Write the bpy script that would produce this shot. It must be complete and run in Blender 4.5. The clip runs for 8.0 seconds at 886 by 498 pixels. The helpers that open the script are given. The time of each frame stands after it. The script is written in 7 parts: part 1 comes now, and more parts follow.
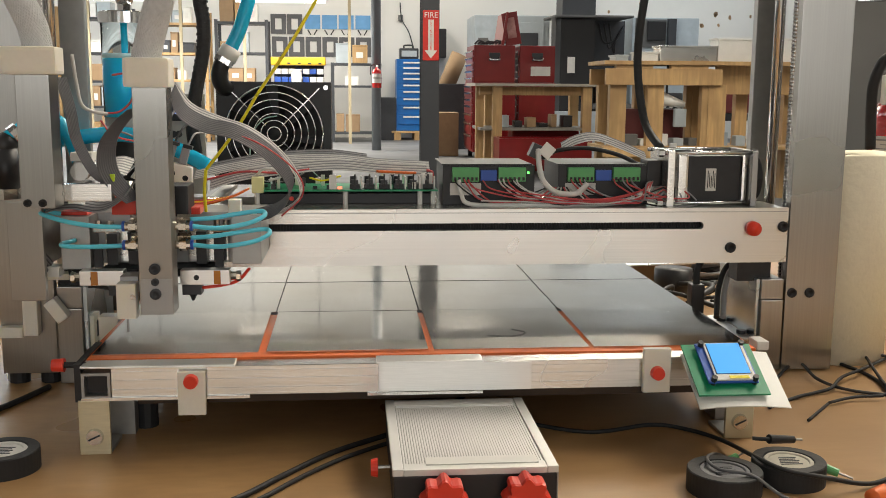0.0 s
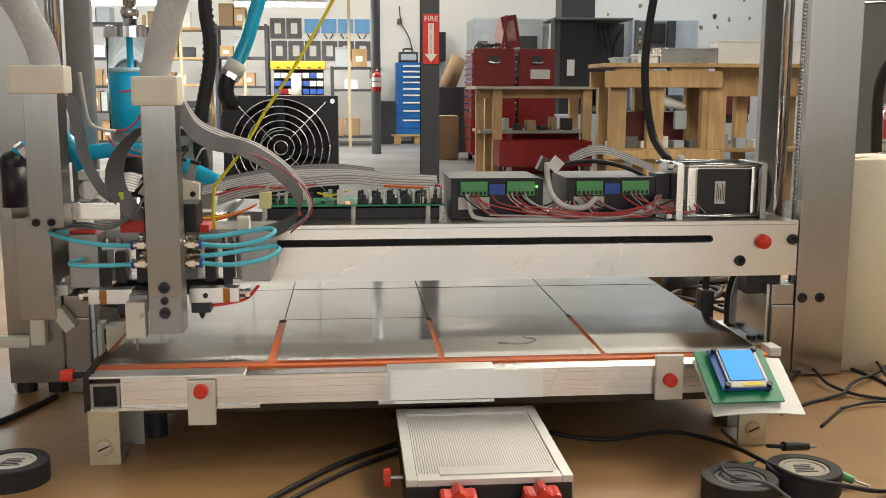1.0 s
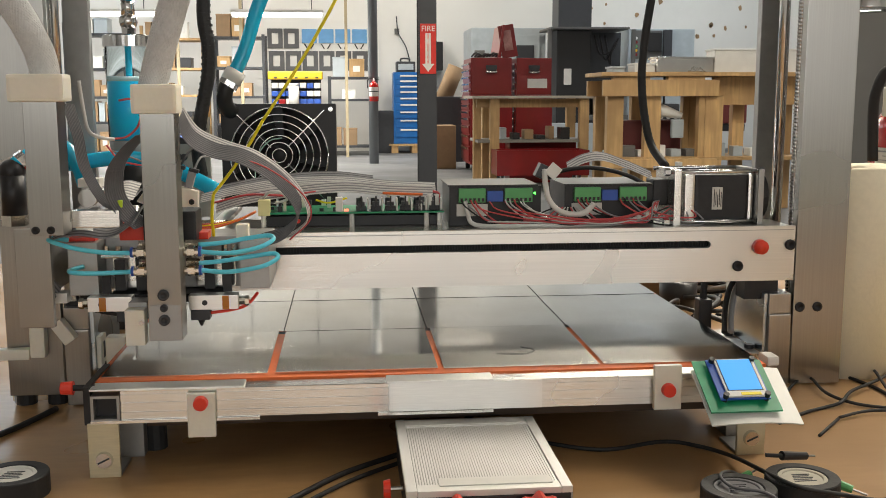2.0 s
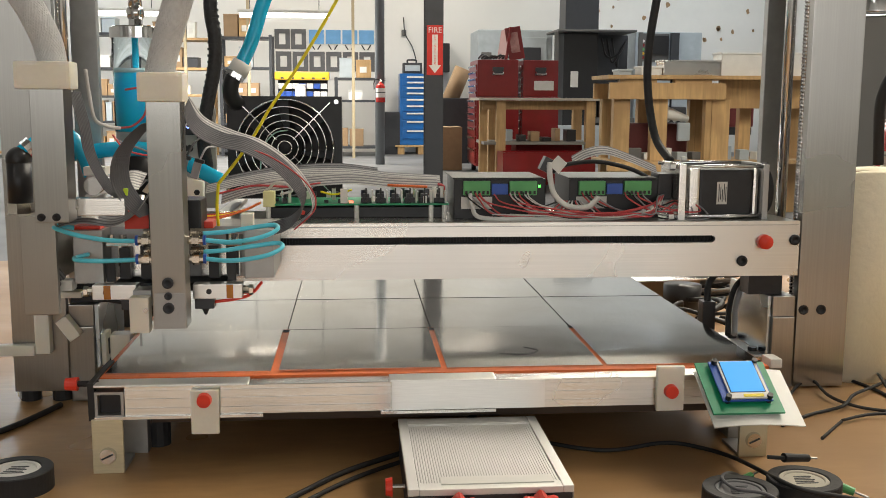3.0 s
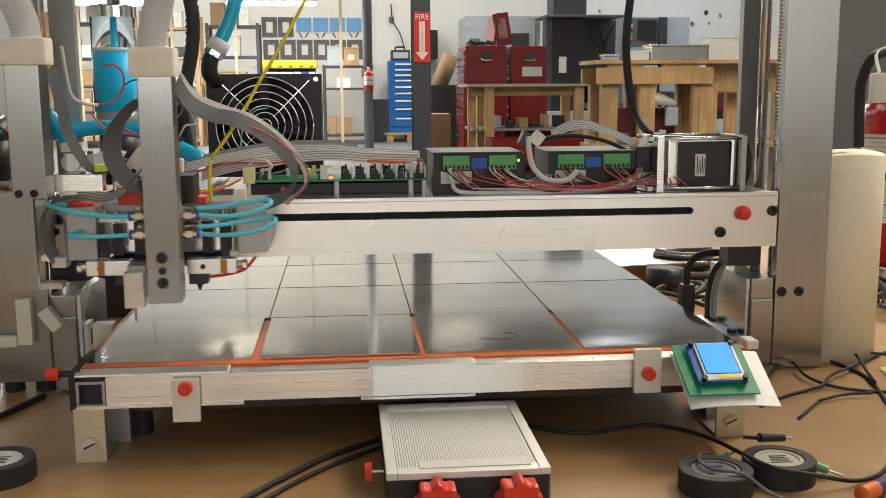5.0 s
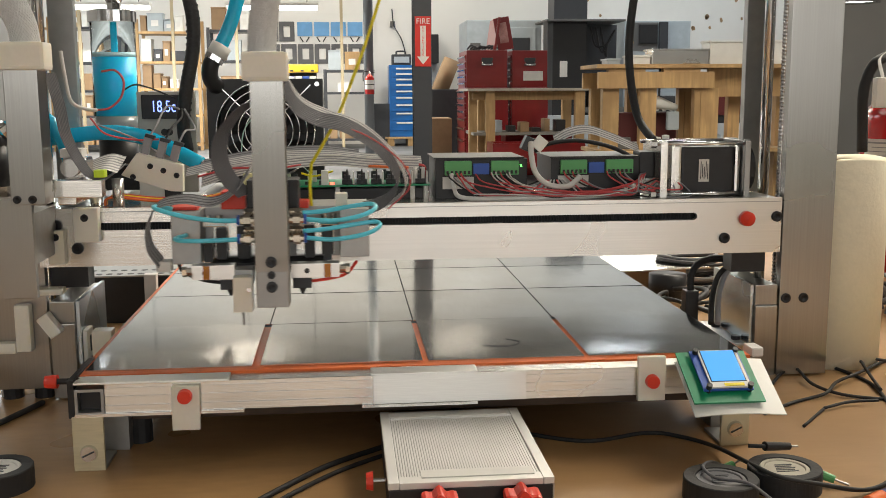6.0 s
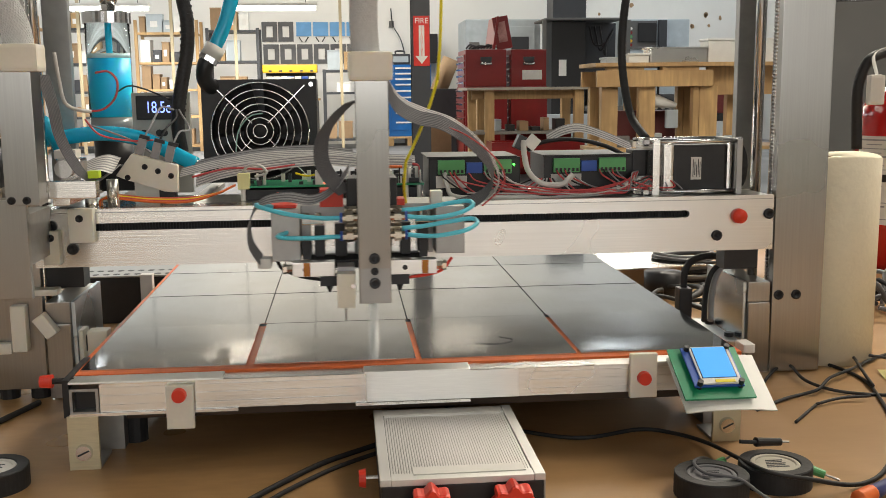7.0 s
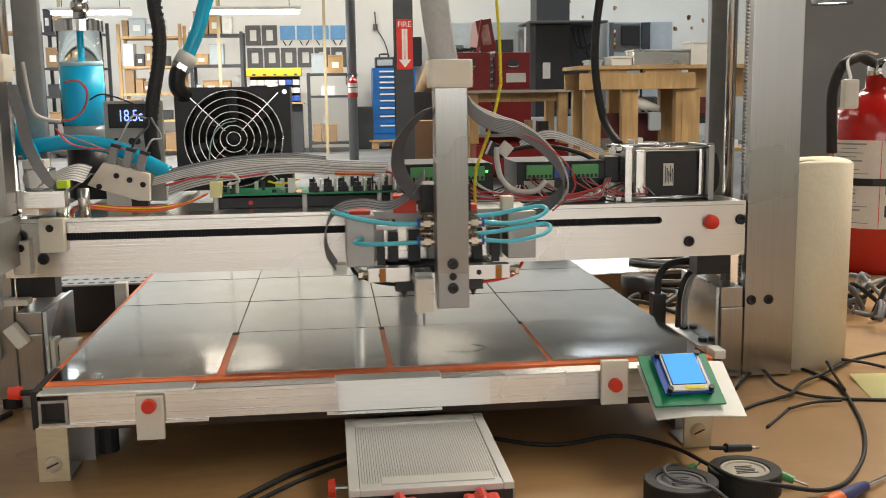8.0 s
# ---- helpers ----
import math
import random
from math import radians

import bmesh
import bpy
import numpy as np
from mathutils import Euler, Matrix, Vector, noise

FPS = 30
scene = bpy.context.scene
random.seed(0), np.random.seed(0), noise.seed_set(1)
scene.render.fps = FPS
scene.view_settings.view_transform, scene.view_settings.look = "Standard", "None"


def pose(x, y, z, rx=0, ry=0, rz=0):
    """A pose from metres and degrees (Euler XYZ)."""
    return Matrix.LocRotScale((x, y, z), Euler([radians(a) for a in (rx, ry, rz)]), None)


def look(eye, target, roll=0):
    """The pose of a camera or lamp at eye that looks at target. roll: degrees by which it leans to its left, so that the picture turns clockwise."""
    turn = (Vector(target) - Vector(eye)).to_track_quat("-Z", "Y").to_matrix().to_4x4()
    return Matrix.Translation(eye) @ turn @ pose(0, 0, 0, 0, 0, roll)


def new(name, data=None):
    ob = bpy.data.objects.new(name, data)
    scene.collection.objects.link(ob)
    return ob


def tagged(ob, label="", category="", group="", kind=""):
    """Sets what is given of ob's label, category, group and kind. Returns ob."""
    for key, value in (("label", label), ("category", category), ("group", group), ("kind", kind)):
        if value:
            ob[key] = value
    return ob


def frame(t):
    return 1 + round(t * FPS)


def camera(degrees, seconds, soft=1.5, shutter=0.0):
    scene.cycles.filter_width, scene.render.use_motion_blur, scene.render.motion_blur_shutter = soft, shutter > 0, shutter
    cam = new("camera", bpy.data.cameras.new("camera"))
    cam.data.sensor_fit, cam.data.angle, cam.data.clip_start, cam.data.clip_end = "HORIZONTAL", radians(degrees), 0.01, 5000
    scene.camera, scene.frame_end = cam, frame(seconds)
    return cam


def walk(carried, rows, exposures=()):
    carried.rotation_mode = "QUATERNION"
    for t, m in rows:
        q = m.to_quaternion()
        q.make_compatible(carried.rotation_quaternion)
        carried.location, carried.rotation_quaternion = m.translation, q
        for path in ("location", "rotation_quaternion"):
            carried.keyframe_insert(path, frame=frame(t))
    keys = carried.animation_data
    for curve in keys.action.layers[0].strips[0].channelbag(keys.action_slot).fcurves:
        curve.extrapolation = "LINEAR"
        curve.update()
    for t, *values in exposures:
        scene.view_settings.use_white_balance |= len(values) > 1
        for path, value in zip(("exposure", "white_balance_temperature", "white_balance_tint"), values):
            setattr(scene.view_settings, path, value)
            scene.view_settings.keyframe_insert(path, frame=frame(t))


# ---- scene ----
cam = camera(47.5, 8.0, soft=0.9, shutter=0.6)
PATH = [
    (0, (-0.073, -0.914, 0.364), (0.107, 1.052, 0.044), 0.4),
    (0.5, (-0.079, -0.911, 0.364), (0.103, 1.056, 0.048), 0.5),
    (1, (-0.082, -0.907, 0.367), (0.098, 1.06, 0.053), 0.1),
    (1.5, (-0.083, -0.909, 0.37), (0.103, 1.059, 0.068), -0.2),
    (3, (-0.082, -0.913, 0.368), (0.092, 1.058, 0.075), 0.3),
    (3.5, (-0.076, -0.926, 0.369), (0.071, 1.044, 0.057), -0.2),
    (4, (-0.065, -0.926, 0.368), (0.089, 1.042, 0.05), -0.4),
    (4.5, (-0.07, -0.925, 0.368), (0.122, 1.04, 0.047), -0.3),
    (6, (-0.071, -0.912, 0.369), (0.119, 1.055, 0.059), -0.3),
    (6.5, (-0.067, -0.912, 0.368), (0.127, 1.054, 0.057), -0.3),
    (7, (-0.064, -0.918, 0.369), (0.125, 1.048, 0.058), -0.6),
    (7.5, (-0.056, -0.921, 0.371), (0.14, 1.045, 0.061), -0.6),
    (8, (-0.05, -0.919, 0.374), (0.167, 1.045, 0.068), -0.8),
]
walk(cam, [(t, look(eye, target, roll)) for t, eye, target, roll in PATH])

TABLE = 0.037    # table top
FLOOR = -0.75    # shop floor
BED = 0.120      # top of the bed plates
CEIL = 5.7
HANG = 3.44      # height of the hung ceiling tubes
# height of the gantry and sideways place of the print head, time by time
LIFT = [(0, -0.0177), (0.5, -0.0217), (1, -0.0267), (1.25, -0.0275), (1.5, -0.0262), (2.0, -0.0220), (2.5, -0.0178), (3, -0.0135),
        (3.5, -0.0092), (4, -0.0045), (4.5, -0.0010), (4.7, 0.0), (8, 0.0)]
SLIDE = [(0, -0.2536), (4.7, -0.2536), (4.85, -0.2500), (5.0, -0.2400), (5.5, -0.1915), (6, -0.1415), (6.5, -0.0915), (7, -0.0400), (7.5, 0.0103), (8, 0.0610)]

# ---- light ----
world = bpy.data.worlds.new("world")
scene.world = world
world.use_nodes = True
world.node_tree.nodes["Background"].inputs[0].default_value = (0.75, 0.85, 1.0, 1)
world.node_tree.nodes["Background"].inputs[1].default_value = 0.15
scene.view_settings.exposure = -0.06


def area_light(x, y, z, sx, sy, power, colour=(1.0, 0.96, 0.88), aim=None):
    data = bpy.data.lights.new("area_lamp", "AREA")
    data.shape, data.size, data.size_y, data.energy, data.color = "RECTANGLE", sx, sy, power, colour
    ob = new("area_lamp", data)
    ob.matrix_world = pose(x, y, z) if aim is None else look((x, y, z), aim)
    return ob


# ceiling lamps added out of view, placed and powered to suit the shading
LAMPS = [(-1.9, -2.6, HANG, 3), (2.9, -1.1, HANG, 14), (-2.6, 2.2, HANG, 5), (2.7, 1.6, HANG, 205), (1.6, 4.3, HANG, 190)]
LAMPS += [(-4.3, 4.6, HANG, 8), (4.4, 4.6, HANG, 12), (-4.3, 8.0, HANG, 12), (-1.4, 8.0, HANG, 12), (4.4, 8.0, HANG, 10)]
# added far row, high and unseen, brightens the end wall that the plates reflect
LAMPS += [(x, 16.8, CEIL - 0.16, p) for x, p in ((-5.2, 220), (-1.9, 220), (1.9, 190), (5.2, 115), (8.1, 100))]
for lx, ly, lz, lp in LAMPS:
    # cool outer and warm inner tubes, tinted to colour the bed plates' reflections
    area_light(lx, ly, lz, 1.3, 2.4, lp, (0.80, 0.91, 1.0) if abs(lx) > 4 else (1.0, 0.90, 0.74))
# fill light in an added, unseen window, to brighten the metal's front faces
area_light(0.2, -3.93, 0.80, 3.4, 0.95, 27, (1.0, 0.98, 0.95), (0.2, 0.0, 0.5))
# low shop lights: two before the far wall, two added unseen at the sides as fill
HUNG = [(-2.05, -0.47, 17.0, 1.78, 200), (-4.65, -3.30, 17.0, 1.78, 160), (5.3, 6.9, 11.0, 2.5, 60), (-6.4, -4.8, 11.0, 2.5, 100)]
for x0, x1, ly, lz, lp in HUNG:
    area_light((x0 + x1) / 2, ly, lz - 0.05, x1 - x0, 0.2, lp)


# ---- materials ----
def material(name, colour, rough=0.5, metal=0.0, scale=40.0, vary=0.12, bump=0.0, stretch=(1, 1, 1), rough_vary=0.0, second=None, second_scale=6.0,
             second_low=0.30, second_high=0.75, emit=0.0, transmit=0.0, ior=1.45, sheen=0.0, coat=0.0, object_vary=0.0, subsurface=0.0, big=0.10, along=None, aniso=0.0):
    m = bpy.data.materials.new(name)
    m.use_nodes = True
    nt = m.node_tree
    n, l = nt.nodes, nt.links
    b = n["Principled BSDF"]
    tc = n.new("ShaderNodeTexCoord")
    mp = n.new("ShaderNodeMapping")
    mp.inputs["Scale"].default_value = stretch
    l.new(tc.outputs["Object"], mp.inputs["Vector"])
    nz = n.new("ShaderNodeTexNoise")
    nz.inputs["Scale"].default_value, nz.inputs["Detail"].default_value = scale, 6.0
    l.new(mp.outputs[0], nz.inputs["Vector"])
    nb = n.new("ShaderNodeTexNoise")
    nb.inputs["Scale"].default_value, nb.inputs["Detail"].default_value = second_scale, 3.0
    l.new(tc.outputs["Object"], nb.inputs["Vector"])
    c = Vector(colour)
    ramp = n.new("ShaderNodeValToRGB")
    ramp.color_ramp.elements[0].position, ramp.color_ramp.elements[1].position = 0.3, 0.7
    ramp.color_ramp.elements[0].color = (*(c * (1 - vary)), 1)
    ramp.color_ramp.elements[1].color = (*[min(1.0, v * (1 + vary)) for v in c], 1)
    l.new(nz.outputs["Fac"], ramp.inputs["Fac"])
    mix = n.new("ShaderNodeMix")
    mix.data_type = "RGBA"
    r2 = n.new("ShaderNodeMapRange")
    r2.interpolation_type = "SMOOTHSTEP"
    r2.inputs[1].default_value, r2.inputs[2].default_value = second_low, second_high
    l.new(nb.outputs["Fac"], r2.inputs[0])
    l.new(r2.outputs[0], mix.inputs[0])
    l.new(ramp.outputs[0], mix.inputs[6])
    if second is None:
        second = tuple(c * (1 - big))
    mix.inputs[7].default_value = (*second, 1)
    out = mix.outputs[2]
    if object_vary:
        oi = n.new("ShaderNodeObjectInfo")
        hsv = n.new("ShaderNodeHueSaturation")
        mr = n.new("ShaderNodeMapRange")
        mr.inputs[3].default_value, mr.inputs[4].default_value = 1 - object_vary, 1 + object_vary
        l.new(oi.outputs["Random"], mr.inputs[0])
        l.new(mr.outputs[0], hsv.inputs["Value"])
        l.new(out, hsv.inputs["Color"])
        out = hsv.outputs[0]
    l.new(out, b.inputs["Base Color"])
    b.inputs["Metallic"].default_value = metal
    b.inputs["Roughness"].default_value = rough
    if rough_vary:
        rr = n.new("ShaderNodeMapRange")
        rr.interpolation_type = "SMOOTHSTEP"
        rr.inputs[1].default_value, rr.inputs[2].default_value = 0.3, 0.7
        rr.inputs[3].default_value, rr.inputs[4].default_value = max(0.02, rough - rough_vary), rough + rough_vary
        l.new(nb.outputs["Fac"], rr.inputs[0])
        l.new(rr.outputs[0], b.inputs["Roughness"])
    if bump:
        bp = n.new("ShaderNodeBump")
        bp.inputs["Strength"].default_value, bp.inputs["Distance"].default_value = bump, 0.002
        l.new(nz.outputs["Fac"], bp.inputs["Height"])
        l.new(bp.outputs[0], b.inputs["Normal"])
    if emit:
        b.inputs["Emission Color"].default_value = (*colour, 1)
        b.inputs["Emission Strength"].default_value = emit
    b.inputs["Transmission Weight"].default_value = transmit
    b.inputs["IOR"].default_value = ior
    b.inputs["Coat Weight"].default_value = coat
    if along:
        # brushed metal spreads its gloss across the brushing
        tv = n.new("ShaderNodeCombineXYZ")
        for k in range(3):
            tv.inputs[k].default_value = along[k]
        l.new(tv.outputs[0], b.inputs["Tangent"])
        b.inputs["Anisotropic"].default_value = aniso
    if subsurface:
        b.inputs["Subsurface Weight"].default_value = subsurface
        b.inputs["Subsurface Radius"].default_value = (0.01, 0.008, 0.005)
        b.inputs["Subsurface Scale"].default_value = 0.5
    return m


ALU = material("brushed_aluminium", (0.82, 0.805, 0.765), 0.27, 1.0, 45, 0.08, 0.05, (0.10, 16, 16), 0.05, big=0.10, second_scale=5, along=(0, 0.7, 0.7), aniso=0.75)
# upright brushing; colour darker than ALU to imitate the uprights' dimmer reflections
ALU_UP = material("brushed_aluminium_upright_dimmed", (0.40, 0.39, 0.365), 0.31, 1.0, 45, 0.07, 0.05, (14, 14, 0.15), 0.06, big=0.06, along=(1, 0, 0), aniso=0.8)
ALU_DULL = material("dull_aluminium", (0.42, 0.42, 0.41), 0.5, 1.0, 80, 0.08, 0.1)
STEEL = material("steel_plate", (0.74, 0.74, 0.73), 0.075, 1.0, 30, 0.04, 0.0, (6, 1, 1), 0.025, second=(0.64, 0.62, 0.58), second_scale=9, second_low=0.35, second_high=0.75, object_vary=0.10)
CHROME = material("chrome", (0.75, 0.75, 0.76), 0.12, 1.0, 30, 0.03)
BRASS = material("nickel_brass", (0.82, 0.77, 0.68), 0.14, 1.0, 30, 0.05)
ORANGE = material("orange_silicone", (0.80, 0.17, 0.035), 0.5, 0, 120, 0.12, 0.15)
CREAM = material("printed_natural_plastic", (0.84, 0.80, 0.70), 0.45, 0, 260, 0.02, 0.04, (1, 1, 1), subsurface=0.35)
WHITE = material("white_plastic", (0.78, 0.77, 0.73), 0.45, 0, 80, 0.04)
RED = material("red_plastic", (0.80, 0.055, 0.028), 0.32, 0, 60, 0.08)
BLACK = material("black_plastic", (0.018, 0.018, 0.02), 0.42, 0, 90, 0.25, 0.1)
RUBBER = material("black_rubber", (0.02, 0.02, 0.021), 0.6, 0, 150, 0.25, 0.2)
BLUE = material("blue_hose", (0.01, 0.50, 0.80), 0.25, 0, 40, 0.08, coat=0.3)
LIQUID = material("blue_coolant", (0.01, 0.60, 1.0), 0.40, 0, 20, 0.04, coat=0.1, subsurface=0.8)
CLEAR = material("clear_acrylic", (0.9, 0.96, 0.97), 0.03, 0, 20, 0.01, transmit=1.0, ior=1.04, big=0.01)
TEAL = material("teal_tube", (0.13, 0.70, 0.88), 0.3, 0, 40, 0.06, coat=0.2)
GREEN = material("circuit_green", (0.01, 0.27, 0.12), 0.4, 0, 90, 0.15)
GREEN_TERM = material("terminal_green", (0.11, 0.40, 0.14), 0.4, 0, 90, 0.1)
GREY_CABLE = material("grey_cable", (0.30, 0.30, 0.31), 0.5, 0, 60, 0.08)
WHITE_CABLE = material("white_cable", (0.66, 0.65, 0.63), 0.5, 0, 60, 0.08)
YELLOW = material("yellow_filament", (0.85, 0.72, 0.01), 0.35, 0, 40, 0.05)
RED_WIRE = material("red_wire", (0.60, 0.085, 0.09), 0.45, 0, 40, 0.1)
KAPTON = material("amber_tape", (0.50, 0.17, 0.01), 0.25, 0, 60, 0.1, coat=0.5)
BRAID = material("white_braided_sleeve", (0.70, 0.70, 0.70), 0.45, 0, 240, 0.10, 0.3)
BRAID_BLACK = material("black_braided_sleeve", (0.02, 0.02, 0.022), 0.5, 0, 300, 0.5, 0.5)
TABLETOP = material("brown_hardboard", (0.44, 0.262, 0.115), 0.36, 0, 30, 0.10, 0.08, (1, 3, 1), 0.10, second=(0.30, 0.172, 0.075), second_scale=3.2)
CONCRETE = material("concrete_floor", (0.16, 0.162, 0.165), 0.55, 0, 3, 0.12, 0.05, second=(0.115, 0.117, 0.12), second_scale=0.7, rough_vary=0.1)
WALL = material("white_painted_wall", (0.78, 0.77, 0.74), 0.7, 0, 2, 0.04, 0.1, second=(0.68, 0.67, 0.64), second_scale=0.5)
GREYWALL = material("grey_painted_wall", (0.130, 0.128, 0.124), 0.6, 0, 4, 0.10, 0.05, second=(0.115, 0.115, 0.112), second_scale=2.5)
CEILING = material("ceiling_paint", (0.36, 0.34, 0.31), 0.8, 0, 2, 0.10, second=(0.27, 0.255, 0.235), second_scale=0.6)
PINE = material("pine_wood", (0.52, 0.335, 0.15), 0.55, 0, 5, 0.22, 0.15, (6, 6, 0.6), object_vary=0.18, second=(0.36, 0.22, 0.10), second_scale=2.5)
CARD = material("brown_cardboard", (0.34, 0.22, 0.12), 0.7, 0, 8, 0.1, object_vary=0.25)
TOOLRED = material("red_enamel", (0.24, 0.008, 0.011), 0.3, 0, 4, 0.1, coat=0.4, object_vary=0.1)
TOOLBLUE = material("blue_enamel", (0.012, 0.13, 0.42), 0.35, 0, 4, 0.1, coat=0.3)
DARKSTEEL = material("dark_grey_steel", (0.045, 0.048, 0.055), 0.45, 0, 6, 0.2)
POLEGREY = material("grey_pole_paint", (0.17, 0.185, 0.20), 0.4, 0, 6, 0.12)
MACHINE = material("machine_grey_blue", (0.42, 0.47, 0.50), 0.4, 0, 4, 0.08)
YELLOWBIN = material("yellow_bin_plastic", (0.80, 0.48, 0.02), 0.4, 0, 6, 0.1)
BLUEBIN = material("blue_bin_plastic", (0.03, 0.10, 0.45), 0.4, 0, 6, 0.1)
DARK_CABLE = material("dark_grey_cable", (0.13, 0.13, 0.14), 0.5, 0, 60, 0.1)
PALEWOOD = material("pale_planed_wood", (0.40, 0.33, 0.21), 0.55, 0, 6, 0.1, 0.1, (6, 6, 0.6))
SIGNGREY = material("dark_grey_paint", (0.12, 0.12, 0.125), 0.5, 0, 4, 0.15)
ALU_BRIGHT = material("bright_aluminium", (0.86, 0.85, 0.82), 0.42, 1.0, 60, 0.05, 0.06, (1, 30, 30), 0.05, big=0.05, along=(0, 0.7, 0.7), aniso=0.8)
# black print, and flat pieces that paint the shade inside holes and slots
INK = material("black_ink_and_hole_shade", (0.03, 0.03, 0.03), 0.5, 0, 30, 0.1)
SKYINK = material("light_blue_paint", (0.16, 0.38, 0.68), 0.5, 0, 5, 0.1)
PAPER = material("paper_towel", (0.80, 0.74, 0.58), 0.85, 0, 160, 0.03, 0.35, big=0.04)
SCREEN = material("lit_display", (0.09, 0.37, 0.86), 0.15, 0, 5, 0.02, emit=0.72, big=0.02)
DIGIT = material("lit_digits", (0.25, 0.35, 1.0), 0.3, 0, 5, 0.02, emit=2.2, big=0.02)
TUBE_LIT = material("lit_fluorescent_tube", (1.0, 0.98, 0.94), 0.4, 0, 5, 0.02, emit=6.0, big=0.02)
GREENLED = material("green_indicator", (0.1, 1.0, 0.1), 0.4, 0, 5, 0.02, emit=4.0)
TAPECORE = material("worn_card_core", (0.46, 0.43, 0.36), 0.7, 0, 90, 0.12)
NOTE = material("yellow_paper_note", (0.82, 0.78, 0.40), 0.7, 0, 20, 0.05)
# blue-grey sheet; part of the blue tint stands in for reflected light
GALV = material("galvanised_sheet", (0.60, 0.68, 0.74), 0.28, 1.0, 25, 0.10, 0.03, rough_vary=0.08)
SILVER = material("silver_paint", (0.76, 0.75, 0.72), 0.38, 0.25, 60, 0.06, 0.0, (1, 0.2, 1), 0.06)
# SILVER darkened: the shade between the vent slats, put into the colour
SILVER_SHADE = material("shaded_silver_paint", (0.26, 0.255, 0.245), 0.5, 0.2, 60, 0.08)
LABEL = material("white_label", (0.74, 0.72, 0.68), 0.5, 0, 40, 0.05)


# ---- mesh helpers ----
ORIGIN = {}


def box(bm, x0, x1, y0, y1, z0, z1, bevel=0.0, turn=None):
    made = bmesh.ops.create_cube(bm, size=1.0)["verts"]
    m = Matrix.Translation(((x0 + x1) / 2, (y0 + y1) / 2, (z0 + z1) / 2))
    if turn:
        m = m @ Euler([radians(a) for a in turn]).to_matrix().to_4x4()
    m = m @ Matrix.Diagonal((abs(x1 - x0), abs(y1 - y0), abs(z1 - z0), 1))
    bmesh.ops.transform(bm, matrix=m, verts=made)
    if bevel:
        edges = list({e for v in made for e in v.link_edges})
        bmesh.ops.bevel(bm, geom=edges, offset=bevel, segments=2, profile=0.7, affect="EDGES")
    return bm


def cyl(bm, p, q, r, n=16, r2=None):
    p, q = Vector(p), Vector(q)
    d = q - p
    m = Matrix.Translation((p + q) / 2) @ d.to_track_quat("Z", "Y").to_matrix().to_4x4()
    bmesh.ops.create_cone(bm, cap_ends=True, cap_tris=False, segments=n, radius1=r, radius2=r if r2 is None else r2, depth=d.length, matrix=m)
    return bm


def ball(bm, p, r, n=12):
    bmesh.ops.create_uvsphere(bm, u_segments=n, v_segments=n // 2 + 2, radius=r, matrix=Matrix.Translation(p))
    return bm


def smooth_path(pts, steps=8):
    pts = [Vector(p) for p in pts]
    if len(pts) < 3:
        return pts
    ext = [2 * pts[0] - pts[1]] + pts + [2 * pts[-1] - pts[-2]]
    out = []
    for i in range(1, len(ext) - 2):
        a, b, c, d = ext[i - 1:i + 3]
        for s in range(steps):
            t = s / steps
            out.append(0.5 * (2 * b + (c - a) * t + (2 * a - 5 * b + 4 * c - d) * t * t + (3 * b - a - 3 * c + d) * t * t * t))
    out.append(pts[-1])
    return out


def tube(bm, pts, r, n=8, steps=8, r_end=None):
    path = smooth_path(pts, steps)
    rings, up = [], Vector((0, 0, 1))
    for i, p in enumerate(path):
        d = (path[min(i + 1, len(path) - 1)] - path[max(i - 1, 0)]).normalized()
        side = d.cross(up)
        if side.length < 0.05:
            side = d.cross(Vector((0, 1, 0)))
        side.normalize()
        up = side.cross(d).normalized()
        rr = r if r_end is None else r + (r_end - r) * i / (len(path) - 1)
        rings.append([bm.verts.new(p + rr * (math.cos(2 * math.pi * k / n) * side + math.sin(2 * math.pi * k / n) * up)) for k in range(n)])
    for a, b in zip(rings, rings[1:]):
        for k in range(n):
            f = bm.faces.new((a[k], a[(k + 1) % n], b[(k + 1) % n], b[k]))
            f.smooth = True
    bm.faces.new(rings[0][::-1])
    bm.faces.new(rings[-1])
    return bm


def strip(bm, pts, across, thick, strands=1, steps=8):
    """A flat cable with ribs, in one piece; across is the way of its width, whole width long. Ribs take the two materials by turns."""
    path = smooth_path(pts, steps)
    wide = Vector(across)
    rings = []
    for i, p in enumerate(path):
        d = (path[min(i + 1, len(path) - 1)] - path[max(i - 1, 0)]).normalized()
        nrm = d.cross(wide).normalized() * thick / 2
        row = []
        for side in (1, -1):
            ks = range(2 * strands + 1) if side > 0 else range(2 * strands - 1, 0, -1)
            for k in ks:
                lift = 0.0 if k in (0, 2 * strands) else (1.0 if k % 2 else 0.25)
                row.append(bm.verts.new(p + wide * (k / (2 * strands) - 0.5) + nrm * side * lift))
        rings.append(row)
    m = len(rings[0])
    for a, b in zip(rings, rings[1:]):
        for k in range(m):
            f = bm.faces.new((a[k], a[(k + 1) % m], b[(k + 1) % m], b[k]))
            s = k // 2 if k < 2 * strands else (m - 1 - k) // 2
            f.material_index = s % 2
    bm.faces.new(rings[0][::-1])
    bm.faces.new(rings[-1])
    return bm


def thing(name, origin, label, category, group="", kind=""):
    ob = new(name)
    ob.empty_display_size = 0.02
    ob.location = origin
    ORIGIN[ob.name] = Vector(origin)
    return tagged(ob, label, category, group, kind)


